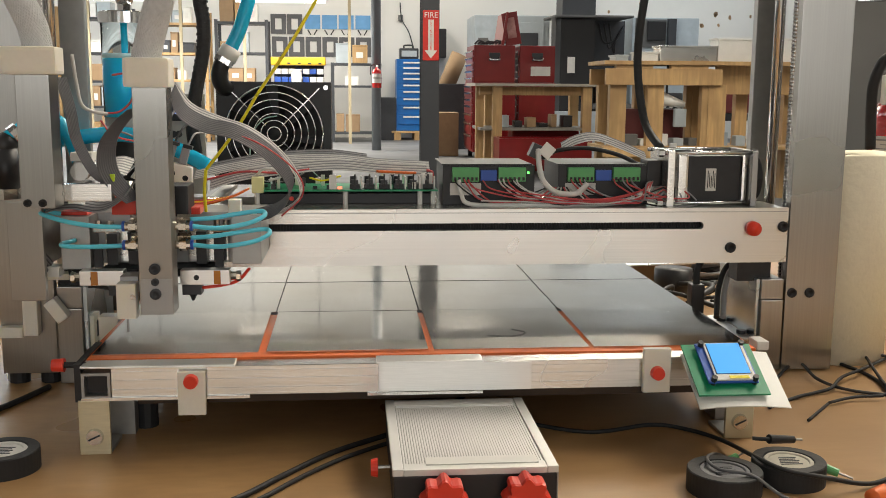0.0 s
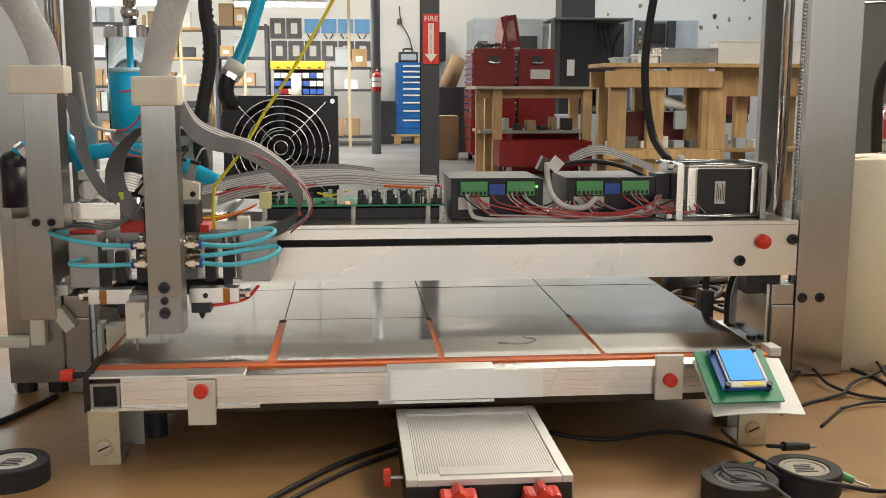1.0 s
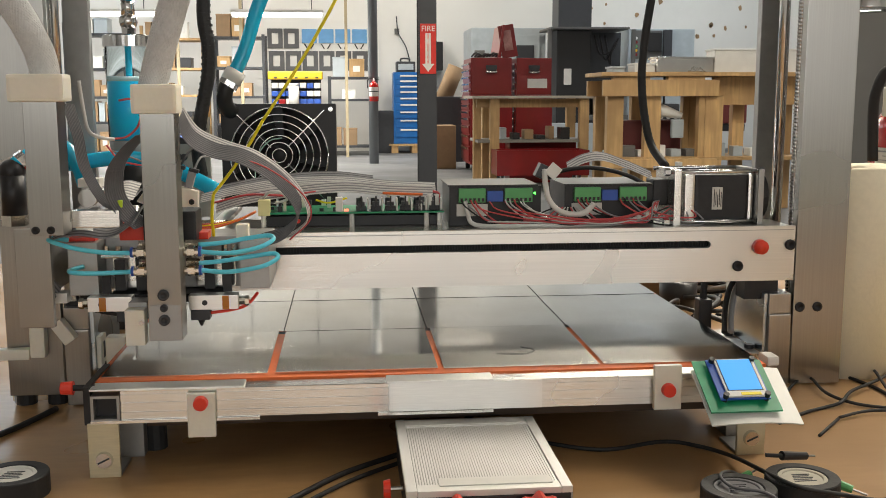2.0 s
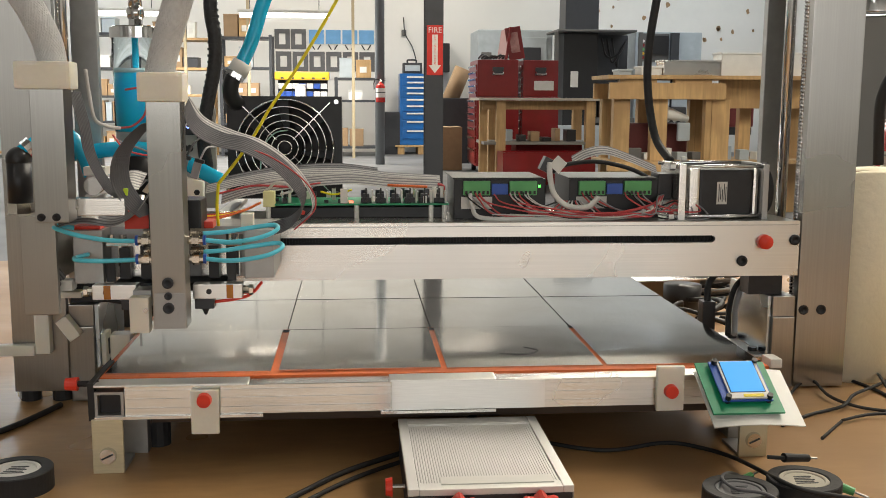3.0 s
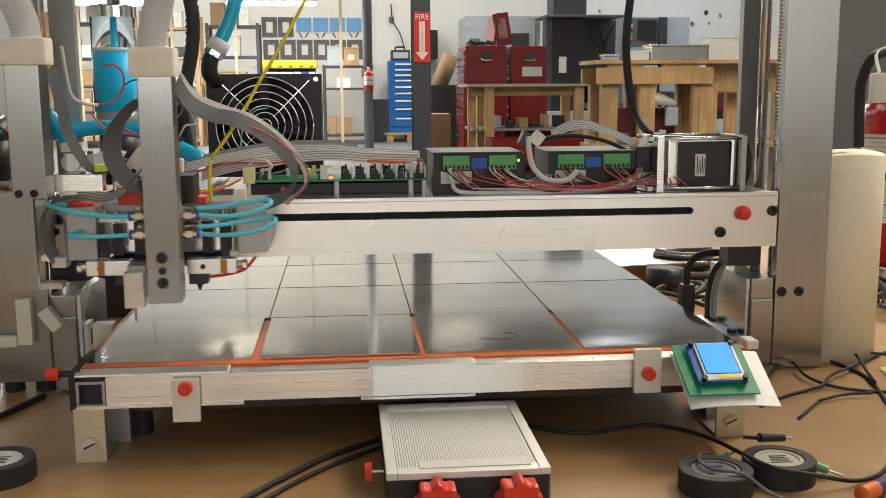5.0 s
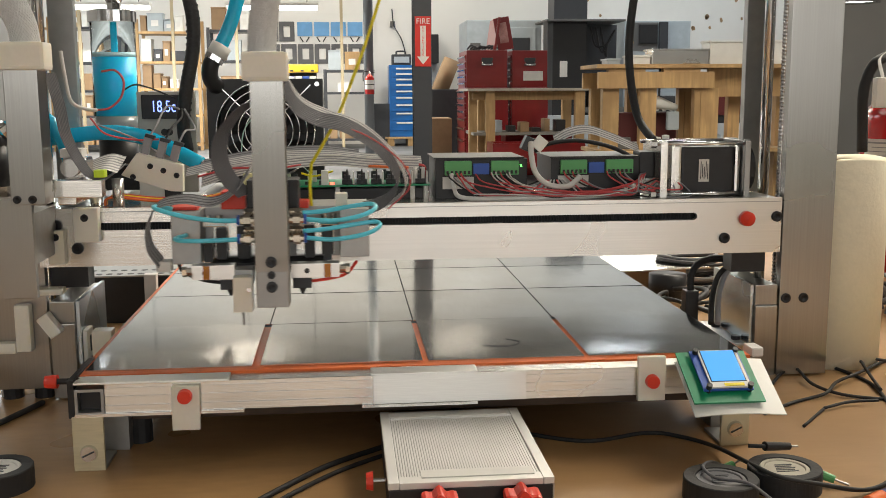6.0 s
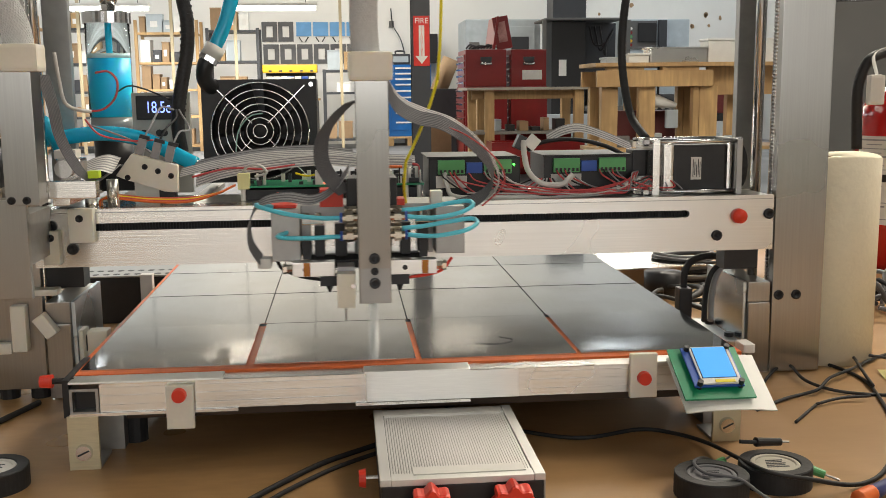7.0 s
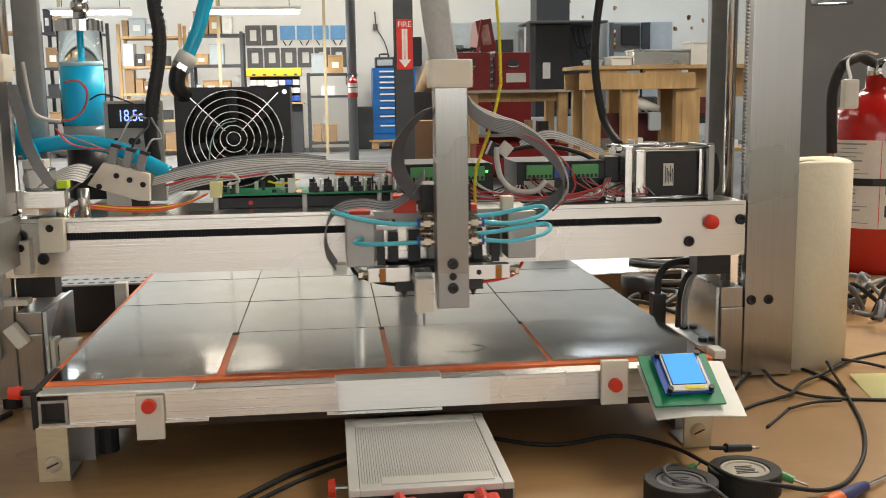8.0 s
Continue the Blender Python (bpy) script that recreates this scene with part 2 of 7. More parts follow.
def mesh_from(name, bm, mat, shift, smooth=False):
    bmesh.ops.recalc_face_normals(bm, faces=bm.faces)
    bmesh.ops.translate(bm, vec=-shift, verts=bm.verts)
    me = bpy.data.meshes.new(name)
    bm.to_mesh(me)
    bm.free()
    for mm in (mat if isinstance(mat, (list, tuple)) else [mat]):
        me.materials.append(mm)
    if smooth:
        for p in me.polygons:
            p.use_smooth = True
    return me


def part(name, bm, mat, parent, label="", smooth=False):
    """Links a bmesh, drawn in the place's own coordinates, as one mesh under a thing or a part."""
    top = parent
    while top.parent is not None:
        top = top.parent
    ob = new(name, mesh_from(name, bm, mat, ORIGIN[top.name], smooth))
    ob.parent = parent
    return tagged(ob, label) if label else ob


def single(name, bm, mat, label, category, kind="", group="", smooth=False, origin=(0, 0, 0)):
    ob = new(name, mesh_from(name, bm, mat, Vector(origin), smooth))
    ob.location = origin
    return tagged(ob, label, category, group, kind)


def B(*a, **k):
    return box(bmesh.new(), *a, **k)


def C(*a, **k):
    return cyl(bmesh.new(), *a, **k)


def TB(*a, **k):
    return tube(bmesh.new(), *a, **k)


def ST(*a, **k):
    return strip(bmesh.new(), *a, **k)


def socket_bolt(bm, p, r=0.0045, h=0.004):
    """Socket-head cap screw that looks towards the front."""
    x, y, z = p
    ring = []
    for rr, yy in ((r, y), (r, y - h * 0.8), (r * 0.85, y - h), (r * 0.5, y - h), (r * 0.5, y - h * 0.4)):
        ring.append([bm.verts.new((x + rr * math.cos(k * math.pi / 6), yy, z + rr * math.sin(k * math.pi / 6))) for k in range(12)])
    for a, b in zip(ring, ring[1:]):
        for k in range(12):
            bm.faces.new((a[k], a[(k + 1) % 12], b[(k + 1) % 12], b[k]))
    bm.faces.new(ring[-1])
    return bm


def written(text, size, mat, parent, m, label=""):
    """Flat letters as a mesh part; m is the pose in the place's coordinates."""
    cu = bpy.data.curves.new("lettering", "FONT")
    cu.body, cu.size, cu.extrude, cu.align_x, cu.align_y = text, size, size * 0.01, "CENTER", "CENTER"
    tmp = bpy.data.objects.new("lettering", cu)
    me = bpy.data.meshes.new_from_object(tmp)
    bpy.data.objects.remove(tmp)
    me.materials.append(mat)
    ob = new("lettering", me)
    top = parent
    while top.parent is not None:
        top = top.parent
    ob.parent = parent
    ob.matrix_basis = Matrix.Translation(-ORIGIN[top.name]) @ m
    return tagged(ob, label) if label else ob


GANTRY_THINGS = []   # all that rides up and down with the gantry


def riding(name, origin, label, category, group=""):
    ob = thing(name, origin, label, category, group)
    GANTRY_THINGS.append(ob)
    return ob


# ---- the shop: shell ----
RX0, RX1, RY0, RY1 = -7.0, 9.0, -4.0, 21.0
single("floor", B(RX0, RX1, RY0, RY1, FLOOR - 0.1, FLOOR), CONCRETE, "smooth grey concrete shop floor", "floor", "structure")
single("ceiling", B(RX0, RX1, RY0, RY1, CEIL, CEIL + 0.1), CEILING, "dull brownish-grey shop ceiling", "ceiling", "structure")
single("wall_north", B(RX0, RX1, RY1, RY1 + 0.15, FLOOR, CEIL), WALL, "white painted far wall of the workshop", "wall", "structure")
bm = B(RX0, -1.6, RY0 - 0.15, RY0, FLOOR, CEIL)
for a in ((2.0, RX1, FLOOR, CEIL), (-1.6, 2.0, FLOOR, 0.25), (-1.6, 2.0, 1.35, CEIL)):
    box(bm, a[0], a[1], RY0 - 0.15, RY0, a[2], a[3])
single("wall_south", bm, WALL, "unseen white painted wall with an added window opening", "wall", "structure")
# added window, out of view, that frames the front fill light
win = thing("added_window", (0.2, RY0, 0.25), "added unseen window with a plain white frame, a fill light's opening", "window", kind="structure")
for a in ((-1.6, 2.0, 0.25, 0.31), (-1.6, 2.0, 1.29, 1.35), (-1.6, -1.54, 0.31, 1.29), (1.94, 2.0, 0.31, 1.29), (0.17, 0.23, 0.31, 1.29)):
    part("window_frame", B(a[0], a[1], RY0 - 0.12, RY0 - 0.06, a[2], a[3]), WHITE, win)
single("wall_west", B(RX0 - 0.15, RX0, RY0, RY1, FLOOR, CEIL), WALL, "white painted side wall of the workshop", "wall", "structure")
single("wall_east", B(RX1, RX1 + 0.15, RY0, RY1, FLOOR, CEIL), WALL, "white painted side wall of the workshop", "wall", "structure")
# grey partition that stands close behind the red extinguisher
single("wall_partition", B(1.43, 5.0, 2.3, 2.42, FLOOR, 2.2), GREYWALL, "dark grey painted partition wall", "wall", "structure")


def ceiling_fixture(x, y, z):
    t = thing("ceiling_light", (x, y, z), "long white fluorescent ceiling light added out of view, switched on", "ceiling light", "fluorescent ceiling lights")
    part("housing", B(x - 0.67, x + 0.67, y - 1.22, y + 1.22, z + 0.07, z + 0.158, 0.01), WHITE, t)
    for dx in (-0.45, -0.15, 0.15, 0.45):
        part("tube", C((x + dx, y - 1.18, z + 0.045), (x + dx, y + 1.18, z + 0.045), 0.018, 10), TUBE_LIT, t, "glowing fluorescent tube", True)
    if z < CEIL - 0.5:
        for dy in (-1.0, 1.0):
            part("chain", C((x, y + dy, z + 0.158), (x, y + dy, CEIL), 0.008, 6), DARKSTEEL, t)


for fx, fy, fz, _ in LAMPS:
    ceiling_fixture(fx, fy, fz)


def hung_light(x0, x1, y, z):
    t = thing("hanging_light", ((x0 + x1) / 2, y, z), "glowing fluorescent shop light hung low on chains", "hanging light", "hung shop lights")
    part("reflector", B(x0, x1, y - 0.12, y + 0.12, z + 0.05, z + 0.10, 0.01), WHITE, t)
    for dy in (-0.06, 0.06):
        part("tube", C((x0 + 0.03, y + dy, z + 0.01), (x1 - 0.03, y + dy, z + 0.01), 0.03, 10), TUBE_LIT, t, "glowing fluorescent tube", True)
    for cx in (x0 + 0.2, x1 - 0.2):
        part("chain", C((cx, y, z + 0.1), (cx, y, CEIL), 0.008, 6), DARKSTEEL, t)


# the last two are added out of view to brighten the background
for x0, x1, hy, hz, _ in HUNG:
    hung_light(x0, x1, hy, hz)


# ---- work table ----
def build_table():
    t = thing("work_table", (0, 0, FLOOR), "large work table with a worn brown hardboard top", "table")
    part("tabletop", B(-1.5, 1.45, -1.35, 1.20, TABLE - 0.04, TABLE, 0.004), TABLETOP, t, "scuffed brown hardboard top")
    part("apron", B(-1.4, 1.35, -1.27, -1.23, TABLE - 0.15, TABLE - 0.041), PINE, t)
    for lx in (-1.38, 1.33):
        for ly in (-1.22, 1.10):
            part("leg", B(lx - 0.045, lx + 0.045, ly - 0.045, ly + 0.045, FLOOR, TABLE - 0.041, 0.005), PINE, t)


build_table()


# ---- printer: base frame with the bed ----
def build_frame():
    t = thing("printer_stand", (0, 0, TABLE), "aluminium printer stand with square tube rails, standing on the table", "printer stand")
    # front rail: an extrusion with shallow grooves along its face
    prof = [(-0.010, 0.0895), (-0.031, 0.0895)]
    for gz in (0.0965, 0.1050, 0.1125):
        prof += [(-0.031, gz - 0.0005), (-0.0302, gz - 0.0003), (-0.0302, gz + 0.0003), (-0.031, gz + 0.0005)]
    prof += [(-0.031, 0.1158), (-0.0304, 0.1162), (-0.010, 0.1162)]
    bm = bmesh.new()
    ends = [[bm.verts.new((x, y, z)) for y, z in prof] for x in (-0.286, 0.302)]
    bm.faces.new(ends[0])
    bm.faces.new(ends[1][::-1])
    for k in range(len(prof)):
        n = (k + 1) % len(prof)
        bm.faces.new((ends[0][k], ends[0][n], ends[1][n], ends[1][k]))
    part("front_rail", bm, ALU, t, "brushed aluminium front rail")
    part("under_board", B(-0.270, 0.275, -0.004, 0.600, 0.0740, 0.0880, 0.001), material("dark_fibre_board", (0.060, 0.038, 0.024), 0.7, 0, 30, 0.2), t, "dark fibre board under the bed")
    # added piece: blocks light from behind to darken the table under the bed
    part("rear_skirt", B(-0.270, 0.275, 0.600, 0.612, TABLE + 0.001, 0.0880), RUBBER, t, "added black skirt that keeps light from under the bed")
    # side rails: open square tubes
    for sx, front in ((-0.299, -0.033), (0.2985, -0.0095)):
        bm = bmesh.new()
        w = 0.0125
        for a in ((sx - w, sx + w, 0.1095, 0.1120), (sx - w, sx + w, 0.0885, 0.091), (sx - w, sx - w + 0.0025, 0.091, 0.1095), (sx + w - 0.0025, sx + w, 0.091, 0.1095)):
            box(bm, a[0], a[1], front, 0.66, a[2], a[3])
        rail = part("side_rail", bm, ALU_DULL, t, "open-ended aluminium square tube")
        part("end_plug", B(sx - w + 0.0028, sx + w - 0.0028, front + 0.009, front + 0.013, 0.0913, 0.1092), BLACK, rail)
    part("rear_rail", B(-0.286, 0.302, 0.635, 0.66, 0.0885, 0.1120, 0.0012), ALU, t)
    # bright lips and seams along the front rail
    for x0, x1, z in ((-0.312, -0.178, 0.1163), (-0.052, 0.045, 0.1163), (0.205, 0.262, 0.1163)):
        part("rail_lip", B(x0, x1, -0.034, -0.012, z, z + 0.0020, 0.0008), ALU_BRIGHT, t)
    part("bright_tape", B(-0.050, 0.090, -0.0325, -0.0312, 0.0896, 0.1160, 0.0004), ALU_BRIGHT, t, "bright splice plate on the rail front")
    part("splice_plate", B(-0.060, 0.045, -0.0335, -0.010, 0.0868, 0.0893), ALU, t)
    part("splice_plate", B(-0.312, -0.165, -0.0335, -0.010, 0.0868, 0.0893), ALU, t)
    for lx in (-0.302, 0.2895):
        leg = part("leg", B(lx - 0.0135, lx + 0.0135, -0.032, -0.028, TABLE, 0.0866, 0.0006), BRASSY, t, "bare metal angle bracket leg")
        part("foot", B(lx - 0.0135, lx + 0.0135, -0.028, 0.012, TABLE, TABLE + 0.003), ALU_DULL, leg)
        bm = C((lx, -0.032, 0.0535), (lx, -0.0355, 0.0535), 0.0078, 20, 0.0068)
        scr = part("screw", bm, CHROME, leg, "slotted steel screw head")
        box(bm2 := bmesh.new(), lx - 0.0055, lx + 0.0055, -0.0359, -0.0354, 0.0528, 0.0543, turn=(0, -25, 0))
        part("screw_slot", bm2, INK, leg)
        part("brace", B(lx - 0.004, lx + 0.024, 0.02, 0.06, TABLE, 0.0884), ALU_DULL, t)
        part("levelling_foot", C((lx + 0.03, 0.045, TABLE), (lx + 0.03, 0.045, TABLE + 0.03), 0.011, 12), RUBBER, t)
    for kx, z0, z1, kz, w in ((-0.2155, 0.0735, 0.1135, 0.1050, 0.0122), (0.2060, 0.0855, 0.1275, 0.1045, 0.0128)):
        clip = part("clip", B(kx - w, kx + w, -0.0385, -0.0325, z0, z1, 0.0012), CREAM, t, "translucent printed plastic clip")
        bm = C((kx, -0.0385, kz), (kx, -0.044, kz), 0.0066, 18, 0.0060)
        part("knob", bm, RED, clip, "red plastic thumb screw")
    part("side_knob", C((-0.3285, -0.02, 0.1165), (-0.339, -0.02, 0.1165), 0.0062, 16, 0.0055), RED, t, "red plastic thumb screw")
    part("side_screw", C((-0.310, -0.02, 0.1165), (-0.3285, -0.02, 0.1165), 0.0028, 8), RUBBER, t)
    part("corner_bracket", B(-0.318, -0.3125, -0.03, 0.05, 0.085, 0.1195), BLACK, t)
    part("corner_block", B(0.318, 0.330, 0.004, 0.026, 0.1122, 0.1212, 0.002), WHITE, t, "white printed corner block")
    part("bed_underlay", B(-0.306, 0.308, -0.0065, 0.652, 0.1121, 0.1138), RUBBER, t)
    return t


BRASSY = material("bare_metal_bracket", (0.66, 0.60, 0.42), 0.42, 0.55, 60, 0.08, 0.05, (1, 1, 10), 0.05)
build_frame()


def build_bed():
    t = thing("print_bed", (0, 0, 0.1140), "print bed of loose steel plates on an orange silicone heater mat", "print bed")
    BEDX = 0.155
    part("heater_mat", B(-0.3165, 0.3115, -0.0080, 0.652, 0.1140, 0.1180, 0.0008), ORANGE, t, "orange silicone heater mat")
    # black layer that shows in the gaps between the rear plates
    part("dark_mat", B(-0.3120, 0.3095, 0.1625, 0.651, 0.1181, 0.1183), RUBBER, t, "thin black sheet that makes the rear plates' seams dark")
    rows = [(0.002, 0.1662), (0.1682, 0.3322), (0.3342, 0.4942), (0.4962, 0.650)]
    cols = [(-0.310, -0.1605), (-0.1530, -0.0025), (0.0030, 0.1520), (0.1565, 0.3085)]
    wide = [(-0.310, -0.1560), (-0.1548, -0.0012), (0.0002, 0.1538), (0.1552, 0.3085)]
    LEAN = [(0.30, -0.04, 0.28, 0.34), (0.0, -0.04, 0.0, -0.05), (-0.10, -0.14, -0.16, -0.12), (-0.1, -0.05, -0.12, -0.1)]
    rnd = random.Random(5)
    for j, (y0, y1) in enumerate(rows):
        for i in range(4):
            x0, x1 = cols[i] if j == 0 else wide[i]
            z = BED + rnd.uniform(-0.0001, 0.0001)
            # loose plates, none quite level
            bm = B(x0, x1, y0, y1, z - 0.0012, z, 0.0, turn=(LEAN[j][i], rnd.uniform(-0.05, 0.05), rnd.uniform(-0.12, 0.12)))
            plate = part("plate", bm, STEEL, t)
            if (i, j) == (2, 0):
                part("scratch", TB([(0.060, 0.050, BED + 0.0002), (0.085, 0.046, BED + 0.0002), (0.100, 0.060, BED + 0.0002), (0.088, 0.074, BED + 0.0002)], 0.00028, 4), DARK_CABLE, plate, "curved dark scratch")
    return t


build_bed()


# ---- printer: towers ----
def build_tower(s):
    """Upright: front plate, rear plate, guide rod and lead screw; s is -1 or 1."""
    cx = 0.4555 if s > 0 else -0.4230
    t = thing("printer_tower", (cx, 0.2, TABLE), "upright aluminium printer tower with guide rod and lead screw", "printer tower", "printer towers")
    top = 0.95
    w = 0.0300 if s > 0 else 0.029
    low = TABLE + (0.002 if s > 0 else 0.014)
    if s < 0:
        for fx in (cx - 0.018, cx + 0.016):
            part("rubber_foot", C((fx, 0.205, TABLE), (fx, 0.205, low), 0.011, 14), RUBBER, t)
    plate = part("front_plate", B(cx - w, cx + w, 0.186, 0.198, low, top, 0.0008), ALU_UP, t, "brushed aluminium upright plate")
    for bx in ((0.4330, 0.4540) if s > 0 else ()):
        part("bolt", socket_bolt(bmesh.new(), (bx, 0.186, 0.1305), 0.0058, 0.002), BLACK, plate, "", True)
    rx = 0.4205 if s > 0 else -0.3975
    part("guide_rod", C((rx, 0.235, 0.10), (rx, 0.235, top), 0.0062, 16), CHROME, t, "polished steel guide rod", True)
    # lead screw: a real thread
    bm = bmesh.new()
    lx, ly = (0.4360 if s > 0 else -0.4060), 0.222
    n, pitch, r0, r1 = 12, 0.0042, 0.0040, 0.0056
    prev = None
    z = 0.12
    steps = int((top - z) / pitch * 4)
    for k in range(steps):
        zz = z + k * pitch / 4
        ring = []
        for a in range(n):
            ph = (k / 4 + a / n) % 1.0
            r = r0 + (r1 - r0) * (1 - abs(2 * ph - 1)) 
            ring.append(bm.verts.new((lx + r * math.cos(2 * math.pi * a / n), ly + r * math.sin(2 * math.pi * a / n), zz)))
        if prev:
            for a in range(n):
                bm.faces.new((prev[a], prev[(a + 1) % n], ring[(a + 1) % n], ring[a]))
        prev = ring
    part("lead_screw", bm, CHROME, t, "shiny threaded lead screw", True)
    bx = 0.4345 if s > 0 else -0.3910
    part("rear_plate", B(bx - 0.0145, bx + 0.0145, 0.300, 0.312, 0.14, top, 0.0008), ALU_DULL, t)
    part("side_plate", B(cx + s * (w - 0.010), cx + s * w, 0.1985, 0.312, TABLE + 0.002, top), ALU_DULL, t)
    # lower part: bearing block and base blocks below the beam
    bx0, bx1 = sorted((cx - s * (w + 0.002), cx - s * (w + 0.028)))
    part("base_block", B(bx0, bx1, 0.186, 0.30, TABLE + 0.002, 0.122, 0.001), ALU_UP, t)
    part("base_block", B(bx0, bx1, 0.188, 0.30, 0.1225, 0.1460, 0.0008), ALU_UP, t)
    sx0, sx1 = sorted((cx - s * (w + 0.0285), cx - s * (w + 0.0325)))
    bm = bmesh.new()
    pts = [(0.192, 0.076), (0.31, 0.076), (0.31, 0.1465), (0.25, 0.1465), (0.192, 0.1455)]
    a = [bm.verts.new((sx0, y, z)) for y, z in pts]
    b = [bm.verts.new((sx1, y, z)) for y, z in pts]
    bm.faces.new(a)
    bm.faces.new(b[::-1])
    for k in range(5):
        bm.faces.new((a[k], a[(k + 1) % 5], b[(k + 1) % 5], b[k]))
    part("inner_panel", bm, GALV, t, "bluish sheet metal side panel")
    fx0, fx1 = sorted((cx - s * (w + 0.0335), cx - s * (w + 0.052)))
    part("bed_flange", B(fx0, fx1, 0.192, 0.31, 0.0740, 0.0760), ALU_DULL, t)
    for by in (0.215, 0.28):
        part("flange_bolt", C(((fx0 + fx1) / 2 + s * 0.004, by, 0.0760), ((fx0 + fx1) / 2 + s * 0.004, by, 0.0805), 0.0055, 12), BLACK, t)
    return t


build_tower(1)
build_tower(-1)


# ---- printer: gantry beam ----
def build_beam():
    t = riding("gantry_beam", (0.018, 0.20, 0.22), "wide brushed aluminium gantry beam with a long dark slot", "gantry beam")
    y0, y1 = 0.163, 0.170
    X0, X1, Z0, Z1 = -0.391, 0.413, 0.1885, 0.2500
    bm = bmesh.new()
    # front plate with a round-ended slot
    sx0, sx1, sz0, sz1 = -0.329, 0.316, 0.2265, 0.2345
    r = (sz1 - sz0) / 2
    hole = [(sx1 - r + r * math.sin(a), (sz0 + sz1) / 2 + r * math.cos(a)) for a in [k * math.pi / 8 for k in range(9)]]
    hole += [(sx0 + r - r * math.sin(a), (sz0 + sz1) / 2 - r * math.cos(a)) for a in [k * math.pi / 8 for k in range(9)]]
    outer = [(X1, Z1)] * 5 + [(X1, Z0)] * 4 + [(X0, Z0)] * 5 + [(X0, Z1)] * 4
    for yy, flip in ((y0, False), (y1, True)):
        hv = [bm.verts.new((x, yy, z)) for x, z in hole]
        cv = {c: bm.verts.new((c[0], yy, c[1])) for c in set(outer)}
        for k in range(18):
            q = [hv[k], hv[(k + 1) % 18], cv[outer[(k + 1) % 18]], cv[outer[k]]]
            q = [v for n, v in enumerate(q) if v not in q[:n]]
            bm.faces.new(q)
        if not flip:
            f_h, f_c = hv, cv
    for k in range(18):
        bm.faces.new((f_h[k], f_h[(k + 1) % 18], hv[(k + 1) % 18], hv[k]))
    order = [(X0, Z0), (X1, Z0), (X1, Z1), (X0, Z1)]
    for k in range(4):
        bm.faces.new((f_c[order[k]], f_c[order[(k + 1) % 4]], cv[order[(k + 1) % 4]], cv[order[k]]))
    front = part("front_plate", bm, ALU, t, "brushed aluminium plate with a round-ended slot")
    part("edge_line", B(X0 + 0.002, X1 - 0.002, y0 - 0.0006, y0, 0.2455, 0.2462), ALU_DULL, front)
    part("top_plate", B(X0, X1, 0.1702, 0.300, 0.2432, 0.2490, 0.0006), ALU, t)
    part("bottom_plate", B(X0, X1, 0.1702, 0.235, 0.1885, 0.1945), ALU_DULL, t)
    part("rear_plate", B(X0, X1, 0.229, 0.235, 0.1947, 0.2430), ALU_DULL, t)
    bm = B(-0.345, 0.33, 0.176, 0.180, 0.222, 0.240)
    for k in range(214):
        x = -0.334 + k * 0.0031
        box(bm, x, x + 0.0016, 0.1735, 0.176, 0.224, 0.238)
    tagged(part("toothed_belt", bm, RUBBER, t, "black toothed drive belt inside the slot"), kind="stuff")
    for p in ((-0.372, y0, 0.2325), (-0.3515, y0, 0.2080), (0.3475, y0, 0.2058), (0.4150 - 0.008, y0, 0.2290)):
        part("bolt", socket_bolt(bmesh.new(), p, 0.0060, 0.0035), BLACK, t, "black socket-head bolt", True)
    bm = C((0.372, y0, 0.2272), (0.372, y0 - 0.008, 0.2272), 0.0085, 20, 0.0078)
    part("knob", bm, RED, t, "red plastic knob", True)
    b1 = part("end_clip", B(-0.3515, -0.3265, 0.150, 0.1628, 0.216, 0.2515, 0.0015), CREAM, t, "translucent printed clip")
    part("bolt", socket_bolt(bmesh.new(), (-0.340, 0.150, 0.2415), 0.004, 0.001), BLACK, b1, "", True)
    b2 = part("end_clip", B(-0.3795, -0.3625, 0.152, 0.1628, 0.193, 0.2285, 0.0015), CREAM, t, "translucent printed clip")
    part("bolt", socket_bolt(bmesh.new(), (-0.371, 0.152, 0.2215), 0.004, 0.001), BLACK, b2, "", True)
    for bx in (-0.235, -0.100, -0.385, -0.325):
        part("support_bar", B(bx - 0.008, bx + 0.008, 0.3002, 0.470, 0.2432, 0.2490, 0.0005), ALU_DULL, t)
    for s, bx in ((1, 0.392), (-1, -0.372)):
        part("nut_block", B(bx - 0.02, bx + 0.02, 0.200, 0.226, 0.160, 0.1884), BLACK, t)
    return t


build_beam()


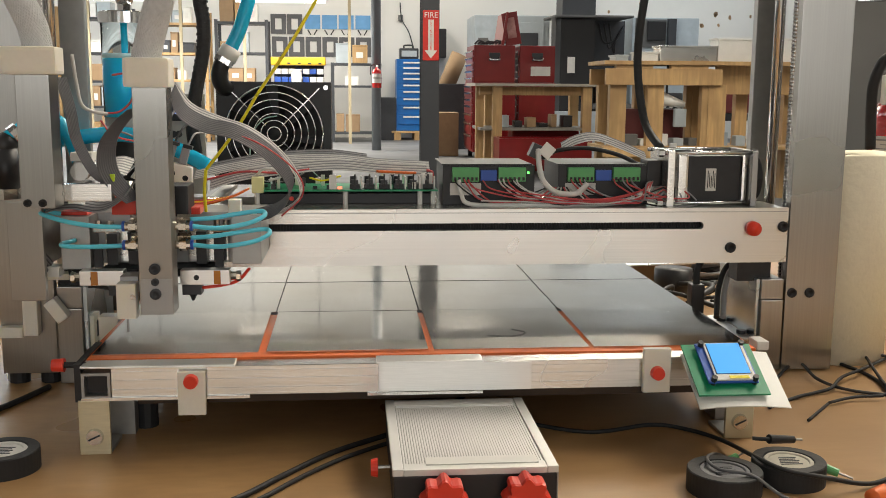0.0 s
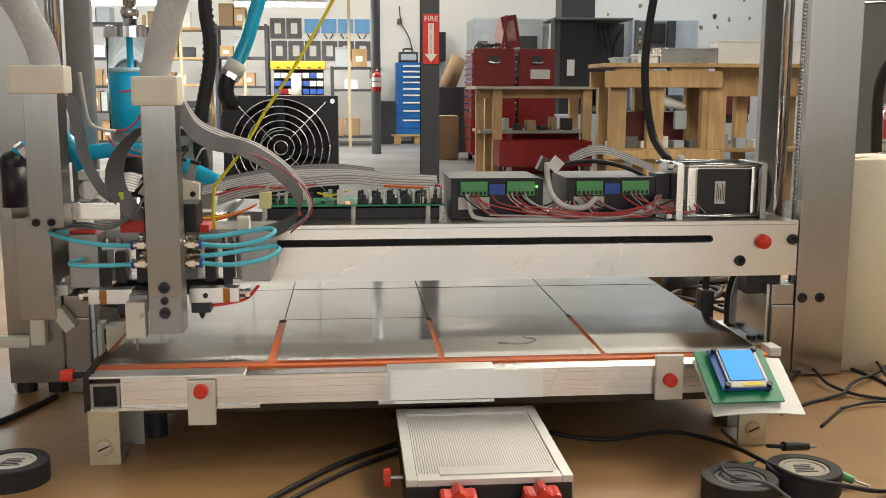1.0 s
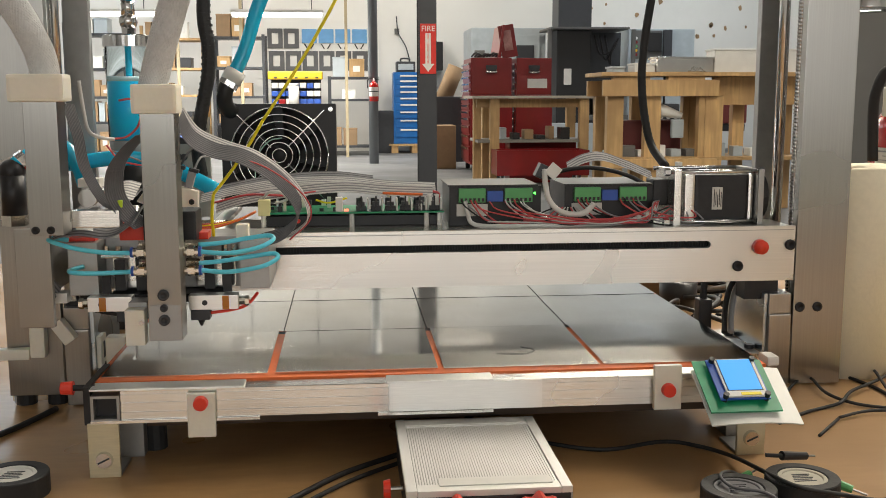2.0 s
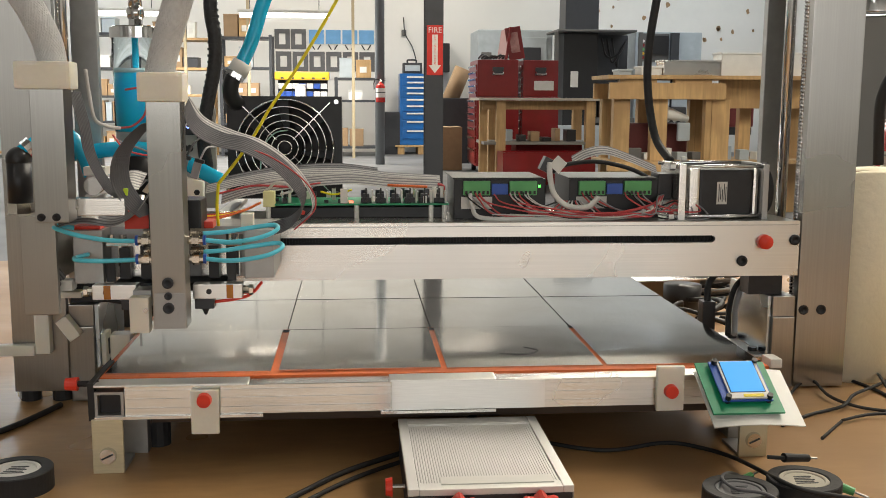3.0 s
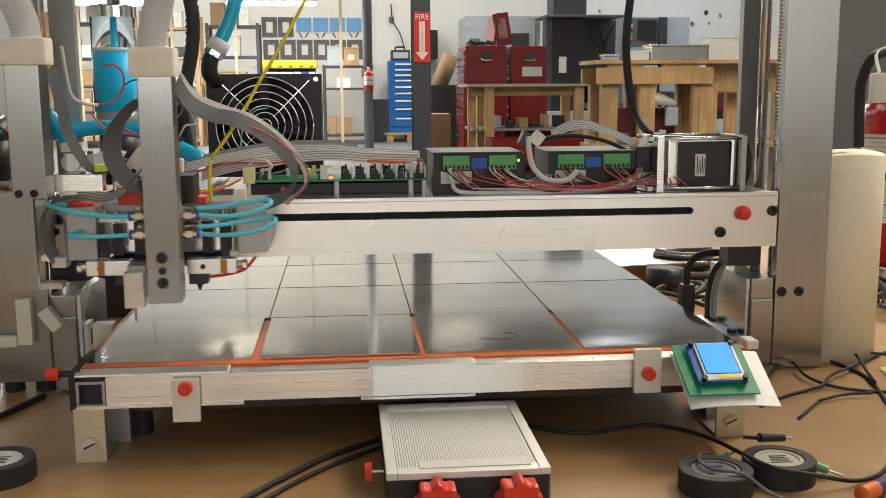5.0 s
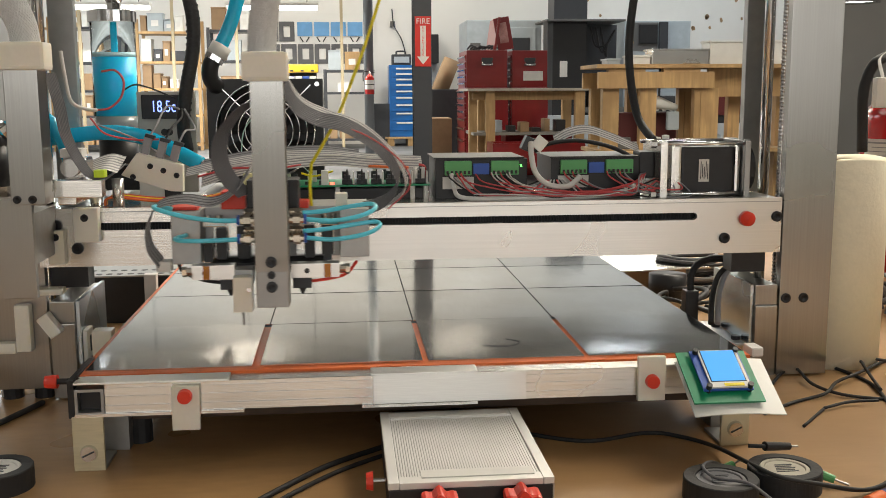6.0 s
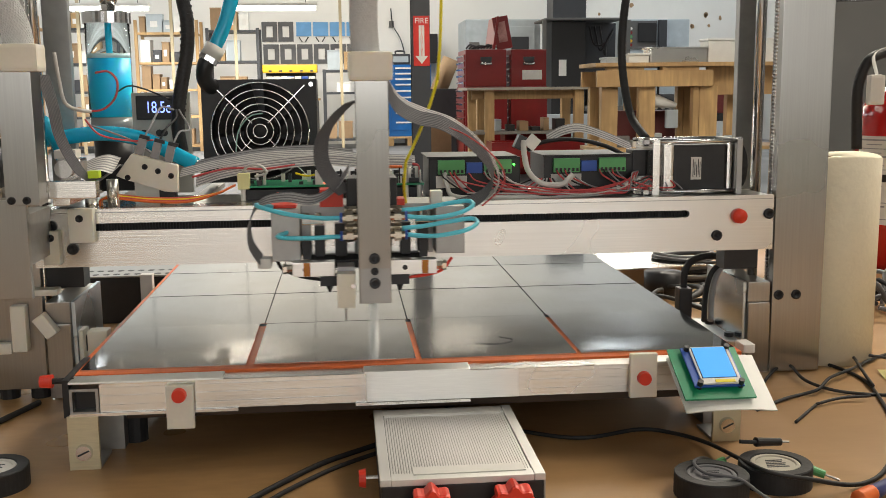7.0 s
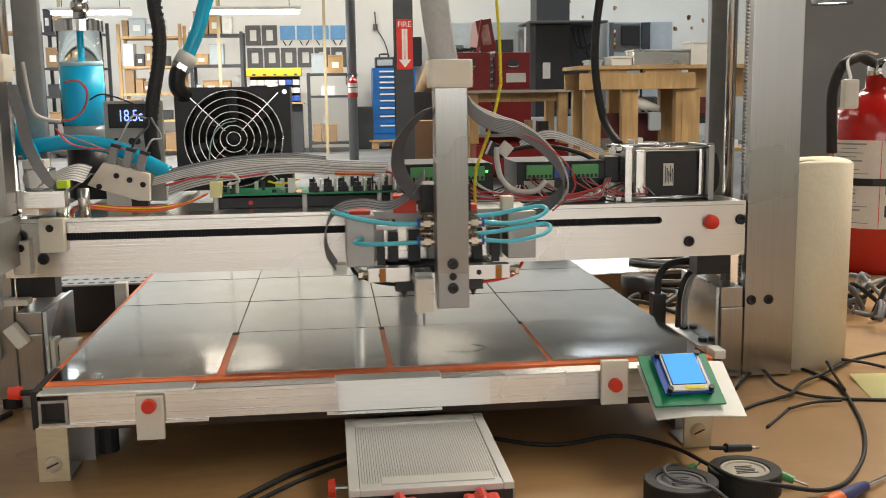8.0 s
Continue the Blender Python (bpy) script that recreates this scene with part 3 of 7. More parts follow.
# ---- on the gantry ----
def build_carriage():
    t = riding("extruder_carriage", (0, 0.09, 0.22), "extruder carriage with aluminium arm, teal tubes and two hot ends", "extruder carriage")
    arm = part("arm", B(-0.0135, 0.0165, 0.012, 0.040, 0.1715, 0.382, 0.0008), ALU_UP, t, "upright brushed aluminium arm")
    part("rubbed_patch", B(-0.0125, 0.0158, 0.0112, 0.0121, 0.1720, 0.2050, 0.0004), ALU_DULL, arm, "polished lighter lower end")
    for z, r in ((0.2146, 0.0052), (0.2025, 0.0036), (0.1913, 0.0052)):
        part("bolt", socket_bolt(bmesh.new(), (0.001, 0.0112, z), r, 0.003), DARKSTEEL, arm, "", True)
    part("cap", B(-0.0195, 0.0210, 0.004, 0.034, 0.3785, 0.4045, 0.0035), CREAM, t, "cream printed plastic cap")
    # drive blocks
    part("side_block", B(-0.0975, -0.070, 0.068, 0.160, 0.2045, 0.2560, 0.001), ALU_DULL, t, "grey metal drive block")
    part("side_block", B(0.064, 0.0925, 0.068, 0.160, 0.2085, 0.2560, 0.001), ALU_DULL, t, "grey metal drive block")
    part("back_plate", B(-0.0698, 0.0638, 0.100, 0.161, 0.2050, 0.2560, 0.001), ALU_DULL, t)
    part("gear_plate", B(-0.060, -0.016, 0.086, 0.0998, 0.2085, 0.2440, 0.001), ALU, t)
    part("gear_plate", B(0.020, 0.058, 0.086, 0.0998, 0.2085, 0.2440, 0.001), ALU, t)
    for x0, x1, z0, z1 in ((-0.056, -0.046, 0.2075, 0.2380), (-0.036, -0.024, 0.2075, 0.2400), (0.029, 0.039, 0.2075, 0.2400), (0.046, 0.057, 0.2110, 0.2430)):
        part("drive_belt", B(x0, x1, 0.074, 0.0858, z0, z1, 0.0008), BLACK, t)
    for x0, x1 in ((-0.068, -0.047), (0.044, 0.062)):
        part("spring_plate", B(x0, x1, 0.072, 0.0855, 0.2400, 0.2455, 0.0008), CHROME, t)
    for x in (-0.064, -0.052, 0.049, 0.058):
        part("thumb_nut", C((x, 0.078, 0.2455), (x, 0.078, 0.2510), 0.0032, 8), CHROME, t)
    for x0, x1, bx, fx in ((-0.0775, -0.0365, -0.0635, -0.083), (0.0165, 0.0630, 0.0515, 0.069)):
        bar = part("cooling_bar", B(x0, x1, 0.052, 0.068, 0.1915, 0.2055, 0.0006), ALU, t, "shiny aluminium water block")
        part("tape_band", B(bx - 0.0032, bx + 0.0032, 0.0512, 0.0519, 0.1920, 0.2052), KAPTON, bar, "amber heat-proof tape")
        part("tape_tail", B(bx - 0.0040, bx + 0.0040, 0.0705, 0.0738, 0.2056, 0.2240), BLACK, t)
        part("hose_barb", C((min(x1, max(x0, fx)), 0.060, 0.1985), (fx, 0.060, 0.1985), 0.0042, 8), BRASS, bar)
        part("hose_nut", C((fx, 0.060, 0.1985), (fx + math.copysign(0.004, fx), 0.060, 0.1985), 0.0052, 6), BRASS, bar)
        part("port", C(((x0 + x1) / 2 - 0.008, 0.0520, 0.1985), ((x0 + x1) / 2 - 0.008, 0.0513, 0.1985), 0.0026, 12), INK, bar)
    for x in (-0.042, 0.027):
        hot = part("heater_block", B(x - 0.009, x + 0.009, 0.052, 0.070, 0.1815, 0.1912, 0.0008), DARKSTEEL, t, "dark heater block")
        part("nozzle", C((x, 0.060, 0.1815), (x, 0.060, 0.1745), 0.0042, 8, 0.0012), BLACK, hot)
    part("under_tray", B(-0.062, 0.050, 0.071, 0.120, 0.1960, 0.2040), BLACK, t)
    part("heater_lead", TB([(0.036, 0.060, 0.187), (0.055, 0.062, 0.189), (0.070, 0.066, 0.193), (0.080, 0.075, 0.203)], 0.0016, 6), RED, t, "red heater lead")
    part("heater_lead", TB([(-0.050, 0.060, 0.187), (-0.070, 0.064, 0.190), (-0.088, 0.070, 0.197), (-0.094, 0.08, 0.205)], 0.0018, 6), RUBBER, t, "black heater lead")
    # push-in fittings on both sides of the arm
    for z in (0.2515, 0.2340):
        for s, x in ((-1, -0.014), (1, 0.017)):
            bm = C((x, 0.030, z), (x + s * 0.004, 0.030, z), 0.0040, 10)
            cyl(bm, (x + s * 0.004, 0.030, z), (x + s * 0.0105, 0.030, z), 0.0058, 6)
            cyl(bm, (x + s * 0.0105, 0.030, z), (x + s * 0.0140, 0.030, z), 0.0044, 10)
            fit = part("tube_fitting", bm, BRASS, t, "nickel-plated push-in tube fitting")
            part("fitting_collar", C((x + s * 0.0140, 0.030, z), (x + s * 0.0165, 0.030, z), 0.0048, 10), BLUEBIN, fit)
            bm = C((x, 0.046, z + 0.004), (x + s * 0.012, 0.046, z + 0.004), 0.0050, 6)
            part("tube_fitting", bm, BRASS, t, "nickel-plated push-in tube fitting")
    r = 0.0022
    for dz, ex in ((0.0, 0.0), (-0.0175, 0.004)):
        part("tube_loop", TB([(0.031, 0.030, 0.2515 + dz), (0.058, 0.026, 0.2500 + dz), (0.084 + ex, 0.032, 0.2535 + dz), (0.098 + ex, 0.044, 0.2590 + dz), (0.094 + ex, 0.056, 0.2620 + dz),
                              (0.072 + ex, 0.056, 0.2595 + dz), (0.050, 0.050, 0.2565 + dz), (0.029, 0.046, 0.2555 + dz)], r, 8), TEAL, t, "looped teal air tube")
    part("air_tube", TB([(-0.029, 0.030, 0.2510), (-0.052, 0.027, 0.2520), (-0.080, 0.030, 0.2560), (-0.104, 0.040, 0.2615), (-0.110, 0.060, 0.262), (-0.095, 0.066, 0.259)], r, 8), TEAL, t, "teal air tube")
    part("air_tube", TB([(-0.029, 0.030, 0.2335), (-0.060, 0.027, 0.2330), (-0.083, 0.032, 0.2330), (-0.090, 0.046, 0.233), (-0.082, 0.062, 0.234)], r, 8), TEAL, t, "teal air tube")
    # red latches, black motor behind the arm
    part("red_latch", B(-0.050, -0.027, 0.075, 0.100, 0.2565, 0.2740, 0.0012), RED, t, "red printed latch")
    part("red_latch", B(-0.099, -0.073, 0.075, 0.140, 0.2562, 0.2595, 0.0008), RED, t, "red printed latch")
    part("red_latch", B(0.024, 0.034, 0.075, 0.100, 0.2565, 0.2635, 0.0012), RED, t, "red printed latch")
    part("stepper_motor", B(-0.024, 0.0255, 0.058, 0.098, 0.2565, 0.2860, 0.002), BLACK, t, "black stepper motor")
    part("terminal", B(0.060, 0.072, 0.080, 0.095, 0.2562, 0.2700, 0.001), CREAM, t, "cream plug")
    # touch probe
    probe = part("touch_probe", B(-0.0345, -0.0170, 0.010, 0.026, 0.1680, 0.2010, 0.0012), CREAM, t, "translucent printed touch probe")
    part("probe_pin", C((-0.0265, 0.018, 0.1680), (-0.0265, 0.018, 0.1545), 0.0011, 8), ALU_DULL, probe, "thin metal pin")
    part("probe_screw", C((-0.0195, 0.010, 0.1895), (-0.0195, 0.0085, 0.1895), 0.0022, 8), CHROME, probe)
    part("probe_mount", B(-0.034, -0.0175, 0.0262, 0.052, 0.190, 0.2050), ALU_DULL, t)
    # flat ribbon cables on both sides
    part("ribbon_cable", ST([(0.016, 0.046, 0.375), (0.026, 0.046, 0.356), (0.046, 0.050, 0.344), (0.070, 0.056, 0.338), (0.096, 0.064, 0.322), (0.116, 0.070, 0.300), (0.122, 0.074, 0.280), (0.108, 0.078, 0.262), (0.082, 0.084, 0.253)],
                            (0.004, 0.016, 0.013), 0.0012, 9), [DARK_CABLE, DARK_CABLE], t, "dark grey flat ribbon cable")
    part("ribbon_cable", ST([(0.016, 0.060, 0.382), (0.030, 0.062, 0.362), (0.055, 0.066, 0.350), (0.082, 0.072, 0.340), (0.108, 0.082, 0.320), (0.126, 0.088, 0.296), (0.130, 0.092, 0.274), (0.114, 0.096, 0.258), (0.090, 0.10, 0.252)],
                            (0.002, 0.010, 0.004), 0.0012, 5), [WHITE_CABLE, GREY_CABLE], t, "pale flat ribbon cable")
    part("wire", TB([(0.017, 0.05, 0.370), (0.040, 0.05, 0.345), (0.090, 0.06, 0.328), (0.126, 0.07, 0.300), (0.133, 0.075, 0.276), (0.112, 0.08, 0.254)], 0.0008, 6), RED_WIRE, t, "dark red wire")
    part("ribbon_cable", ST([(-0.016, 0.045, 0.360), (-0.030, 0.046, 0.348), (-0.044, 0.048, 0.328), (-0.046, 0.050, 0.304), (-0.036, 0.054, 0.284), (-0.024, 0.060, 0.272)],
                            (0.014, 0.016, 0.004), 0.0012, 9), [DARK_CABLE, DARK_CABLE], t, "dark grey flat ribbon cable")
    part("ribbon_cable", ST([(-0.020, 0.062, 0.296), (-0.036, 0.062, 0.276), (-0.056, 0.060, 0.266), (-0.082, 0.060, 0.269), (-0.106, 0.060, 0.264), (-0.117, 0.060, 0.246), (-0.117, 0.062, 0.224), (-0.108, 0.066, 0.207)],
                            (0.002, 0.018, 0.008), 0.0012, 8), [GREY_CABLE, DARK_CABLE], t, "grey flat ribbon cable")
    part("ribbon_plug", B(-0.112, -0.0985, 0.062, 0.080, 0.1985, 0.2085, 0.001), WHITE, t)
    return t


HEAD = build_carriage()


def sleeve(name, pts, origin, label):
    t = riding(name, origin, label, "cable sleeve", "white braided sleeves")
    path = smooth_path(pts, 8)
    bm = bmesh.new()
    tube(bm, pts, 0.0124, 24, 10)
    part("core", bm, BRAID, t)
    # crossing strands of the braid
    bm = bmesh.new()
    for k in range(30):
        for s in (-1, 1):
            line = []
            for i, p in enumerate(path):
                d = (path[min(i + 1, len(path) - 1)] - path[max(i - 1, 0)]).normalized()
                u = d.cross(Vector((0, 1, 0))).normalized()
                v = d.cross(u)
                a = 2 * math.pi * k / 30 + s * i * 0.20
                line.append(p + 0.0127 * (math.cos(a) * u + math.sin(a) * v))
            tube(bm, line, 0.00042, 4, 1)
    tagged(part("braid", bm, BRAID, t, "white woven braid"), kind="stuff")
    return t


SLEEVE = sleeve("cable_sleeve", [(-0.003, 0.028, 0.398), (-0.003, 0.028, 0.430), (-0.001, 0.029, 0.470), (0.003, 0.030, 0.53), (0.008, 0.032, 0.60)], (-0.003, 0.028, 0.404),
                "white braided cable sleeve rising from the carriage cap")
sleeve("cable_sleeve", [(-0.352, 0.036, 0.398), (-0.355, 0.036, 0.428), (-0.368, 0.037, 0.458), (-0.386, 0.040, 0.492), (-0.404, 0.046, 0.56)], (-0.354, 0.036, 0.404),
       "white braided cable sleeve curving out of a cap")


def build_filament():
    x, y, z = 0.036, 0.100, 0.256
    t = riding("filament", (x, y, z), "bright yellow plastic filament feeding the extruder", "filament")
    part("lower_strand", TB([(x, y, z), (x - 0.001, y, z + 0.02), (x + 0.001, y, z + 0.042)], 0.0016, 8, 10), YELLOW, t)
    middle = part("middle_strand", TB([(x, y, z), (x + 0.002, y, z + 0.03), (x + 0.002, y, z + 0.06), (x, y, z + 0.088)], 0.0016, 8, 10), YELLOW, t)
    upper = part("upper_strand", TB([(x, y, z), (x + 0.002, y, z + 0.05), (x + 0.001, y + 0.004, z + 0.12), (x - 0.006, y + 0.010, z + 0.22), (x - 0.02, y + 0.018, z + 0.32)], 0.0016, 8, 10), YELLOW, middle)
    return t, middle, upper


FILAMENT, MIDDLE, UPPER = build_filament()


def build_left_arm():
    t = riding("parked_arm", (-0.353, 0.03, 0.26), "second aluminium arm with a cream cap parked at the tower", "machine arm")
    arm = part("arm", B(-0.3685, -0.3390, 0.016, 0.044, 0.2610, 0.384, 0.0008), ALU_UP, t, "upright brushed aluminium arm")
    for x in (-0.363, -0.3497):
        part("bolt", socket_bolt(bmesh.new(), (x, 0.016, 0.2660), 0.0036, 0.0025), BLACK, arm, "", True)
    part("cap", B(-0.3795, -0.3305, 0.010, 0.038, 0.3800, 0.4045, 0.0035), CREAM, t, "cream printed plastic cap")
    part("cross_bar", B(-0.3700, -0.2960, 0.0450, 0.0600, 0.2640, 0.2800, 0.0008), ALU, t)
    part("cross_bar", B(-0.3400, -0.3240, 0.0602, 0.1620, 0.2560, 0.2640, 0.0008), ALU, t)
    for x, y in ((-0.332, 0.172), (-0.312, 0.185)):
        part("post", C((x, y, 0.2402), (x, y, 0.270), 0.0062, 14), ALU, t, "round steel post", True)
    part("lower_plate", B(-0.392, -0.3600, 0.0445, 0.052, 0.1700, 0.2635, 0.0008), ALU_UP, t, "dull aluminium plate")
    part("plate_spacer", B(-0.392, -0.372, 0.0522, 0.162, 0.195, 0.245, 0.0008), ALU_DULL, t)
    # quick coupling: black and chrome valve
    v = part("valve_body", C((-0.404, 0.09, 0.272), (-0.404, 0.09, 0.312), 0.0115, 16), BLACK, t, "glossy black valve body", True)
    part("valve_cap", ball(bmesh.new(), (-0.404, 0.09, 0.314), 0.0122, 14), BLACK, v, "", True)
    part("valve_nut", C((-0.404, 0.09, 0.262), (-0.404, 0.09, 0.272), 0.0125, 6), BRASS, v)
    part("valve_stub", C((-0.404, 0.09, 0.318), (-0.385, 0.10, 0.332), 0.0075, 12), BLUE, v, "", True)
    part("valve_ring", C((-0.398, 0.093, 0.322), (-0.392, 0.096, 0.327), 0.0095, 12), CHROME, v)
    bm = B(-0.334, -0.312, 0.060, 0.085, 0.282, 0.300, 0.002)
    cyl(bm, (-0.326, 0.058, 0.291), (-0.326, 0.052, 0.291), 0.0085, 12)
    part("clamp", bm, CHROME, t, "chrome hose clamp")
    part("plug", B(-0.336, -0.316, 0.060, 0.080, 0.3002, 0.3085, 0.001), WHITE, t, "white plug")
    part("ribbon_cable", ST([(-0.338, 0.05, 0.378), (-0.331, 0.05, 0.350), (-0.326, 0.05, 0.320), (-0.312, 0.052, 0.290), (-0.300, 0.056, 0.279)], (0.007, 0.014, 0.0), 0.0012, 8), [DARK_CABLE, DARK_CABLE], t, "dark grey flat ribbon cable")
    part("zip_tie", B(-0.304, -0.294, 0.050, 0.062, 0.282, 0.289, 0.001), material("lime_zip_tie", (0.55, 0.75, 0.02), 0.4), t, "bright lime zip tie")
    part("white_wire", TB([(-0.340, 0.10, 0.40), (-0.337, 0.10, 0.372), (-0.333, 0.10, 0.352), (-0.324, 0.11, 0.345), (-0.314, 0.12, 0.343)], 0.0018, 6), WHITE_CABLE, t)
    part("red_wire", TB([(-0.318, 0.13, 0.343), (-0.304, 0.13, 0.345), (-0.292, 0.13, 0.356), (-0.289, 0.13, 0.372), (-0.297, 0.13, 0.382), (-0.310, 0.13, 0.381)], 0.0012, 6), RED_WIRE, t)
    t.location.z += 0.009
    return t


build_left_arm()


def build_motor():
    t = riding("stepper_motor", (0.335, 0.22, 0.2490), "black and silver stepper motor bolted on the gantry beam", "motor")
    body = part("body", B(0.3065, 0.368, 0.193, 0.247, 0.2515, 0.3060, 0.003), BLACK, t, "black laminated motor body")
    part("front_cap", B(0.2945, 0.3062, 0.192, 0.248, 0.2505, 0.3070, 0.003), ALU, t)
    part("end_cap", B(0.3682, 0.3745, 0.192, 0.248, 0.2505, 0.3070, 0.003), ALU, t)
    part("sticker", B(0.3265, 0.3385, 0.1924, 0.1929, 0.2660, 0.2915, 0.0002), LABEL, body, "white type label")
    bm = bmesh.new()
    for k in range(5):
        box(bm, 0.3285 + k * 0.0020, 0.3293 + k * 0.0020, 0.1919, 0.1923, 0.269 + 0.002 * (k % 2), 0.289 - 0.003 * (k % 3))
    part("sticker_bars", bm, INK, body)
    for z in (0.2490 + 0.0045, 0.3095):
        for y in (0.186, 0.252):
            part("tie_bolt", C((0.276, y, z), (0.383, y, z), 0.0024, 8), CHROME, t, "long steel tie bolt", True)
    for z in (0.2535, 0.3095):
        for x in (0.2715, 0.3790):
            part("nut", C((x - 0.003, 0.186, z), (x + 0.003, 0.186, z), 0.0046, 6), CHROME, t)
    part("bracket", B(0.2790, 0.2870, 0.182, 0.252, 0.2492, 0.3120, 0.0008), ALU, t, "machined aluminium bracket")
    part("bracket", B(0.3760, 0.3825, 0.182, 0.252, 0.2492, 0.3120, 0.0008), ALU_DULL, t)
    part("pulley", C((0.3830, 0.22, 0.279), (0.3935, 0.22, 0.279), 0.0235, 24), CHROME, t, "", True)
    bm = bmesh.new()
    path = [(0.389, 0.22 + 0.0255 * math.cos(a), 0.279 + 0.0265 * math.sin(a)) for a in [math.pi * 0.0 + k * math.pi / 10 for k in range(21)]]
    strip(bm, path, (0.010, 0, 0), 0.0016, 1, 1)
    part("drive_belt", bm, RUBBER, t, "black toothed belt on a pulley")
    part("connector", B(0.262, 0.2788, 0.205, 0.235, 0.270, 0.300, 0.002), BLACK, t)
    return t


build_motor()


def build_board():
    t = riding("controller_board", (-0.08, 0.25, 0.2490), "green printer control board on standoffs with grey ribbon cables", "circuit board")
    board = part("board", B(-0.183, 0.024, 0.215, 0.292, 0.2640, 0.2658), GREEN, t, "green printed circuit board")
    part("tray", B(-0.178, 0.020, 0.222, 0.290, 0.2492, 0.2610, 0.001), BLACK, t, "black plastic tray")
    part("tray_button", C((-0.140, 0.222, 0.2555), (-0.140, 0.220, 0.2555), 0.0026, 10), RED, t)
    for x in (-0.178, -0.080, 0.004, 0.019):
        part("standoff", C((x, 0.2185, 0.2492), (x, 0.2185, 0.2640), 0.0028, 8), WHITE, t, "clear plastic standoff")
    rnd = random.Random(3)
    for k in range(6):
        x = -0.075 + k * 0.0165
        part("driver_chip", B(x, x + 0.0115, 0.222, 0.236, 0.2660, 0.2715, 0.0006), BLACK, board)
        part("heatsink", B(x + 0.002, x + 0.0095, 0.224, 0.234, 0.2716, 0.2760), DARKSTEEL, board)
        part("pin_header", B(x + 0.0122, x + 0.0140, 0.221, 0.238, 0.2660, 0.2800, 0.0003), WHITE, board)
        part("capacitor", C((x + 0.004, 0.243, 0.266), (x + 0.004, 0.243, 0.279), 0.0038, 12), DARKSTEEL, board, "", True)
        part("jumper", B(x + 0.0050, x + 0.0066, 0.2185, 0.2205, 0.2660, 0.2830, 0.0003), BLACK, board)
    for k in range(26):
        x, y = rnd.uniform(-0.175, 0.015), rnd.uniform(0.219, 0.285)
        w, h = rnd.uniform(0.0025, 0.006), rnd.uniform(0.003, 0.014)
        part("component", B(x, x + w, y, y + w, 0.2660, 0.2660 + h, 0.0003), rnd.choice([WHITE, BLACK, CHROME, CREAM, DARKSTEEL]), board)
    part("yellow_connector", B(-0.1835, -0.1705, 0.214, 0.228, 0.2625, 0.2800, 0.0008), NOTE, board, "pale yellow connector")
    part("white_connector", B(-0.098, -0.090, 0.218, 0.226, 0.2660, 0.2820, 0.0006), WHITE, board)
    part("indicator", B(-0.0885, -0.0835, 0.2175, 0.2195, 0.2665, 0.2690), material("red_indicator", (1.0, 0.15, 0.08), 0.4, emit=3.0), board, "glowing red indicator light")
    for x in (0.008, 0.016):
        part("capacitor", C((x, 0.226, 0.266), (x, 0.226, 0.284), 0.0030, 10), WHITE, board, "", True)
    # cables over the board
    cab = [((-0.232, 0.240, 0.270), (-0.200, 0.236, 0.2800), (-0.150, 0.232, 0.2880), (-0.090, 0.230, 0.2930), (-0.040, 0.230, 0.2890), (0.012, 0.228, 0.2870)),
           ((-0.250, 0.250, 0.280), (-0.205, 0.248, 0.2900), (-0.150, 0.246, 0.2980), (-0.090, 0.244, 0.2990), (-0.040, 0.242, 0.2940), (0.016, 0.240, 0.2910))]
    part("ribbon_cable", ST(cab[0], (0.0, 0.010, 0.012), 0.0012, 9), [WHITE_CABLE, GREY_CABLE], t, "pale flat ribbon cable")
    part("ribbon_cable", ST(cab[1], (0.0, 0.018, 0.009), 0.0012, 10), [WHITE_CABLE, GREY_CABLE], t, "pale flat ribbon cable")
    part("ribbon_cable", ST([(-0.235, 0.262, 0.288), (-0.190, 0.262, 0.297), (-0.150, 0.262, 0.302), (-0.100, 0.260, 0.304), (-0.055, 0.258, 0.299)], (0.0, 0.016, 0.008), 0.0012, 8), [GREY_CABLE, DARK_CABLE], t, "grey flat ribbon cable")
    part("ribbon_end", TB([(0.012, 0.228, 0.287), (0.019, 0.228, 0.284), (0.018, 0.228, 0.272)], 0.0016, 6), RED_WIRE, t)
    part("orange_wire", TB([(-0.045, 0.224, 0.286), (-0.022, 0.222, 0.285), (0.000, 0.224, 0.284)], 0.0016, 6), ORANGE, t)
    part("yellow_wire", TB([(-0.120, 0.222, 0.279), (-0.105, 0.220, 0.276), (-0.085, 0.222, 0.281)], 0.0012, 6), YELLOW, t)
    part("white_loop", TB([(-0.178, 0.224, 0.282), (-0.170, 0.220, 0.289), (-0.158, 0.220, 0.288), (-0.152, 0.222, 0.280), (-0.165, 0.224, 0.276)], 0.0016, 6), WHITE_CABLE, t)
    part("red_wire", TB([(-0.235, 0.232, 0.276), (-0.195, 0.230, 0.285), (-0.155, 0.228, 0.284), (-0.120, 0.228, 0.288)], 0.0013, 6), RED_WIRE, t)
    return t


build_board()


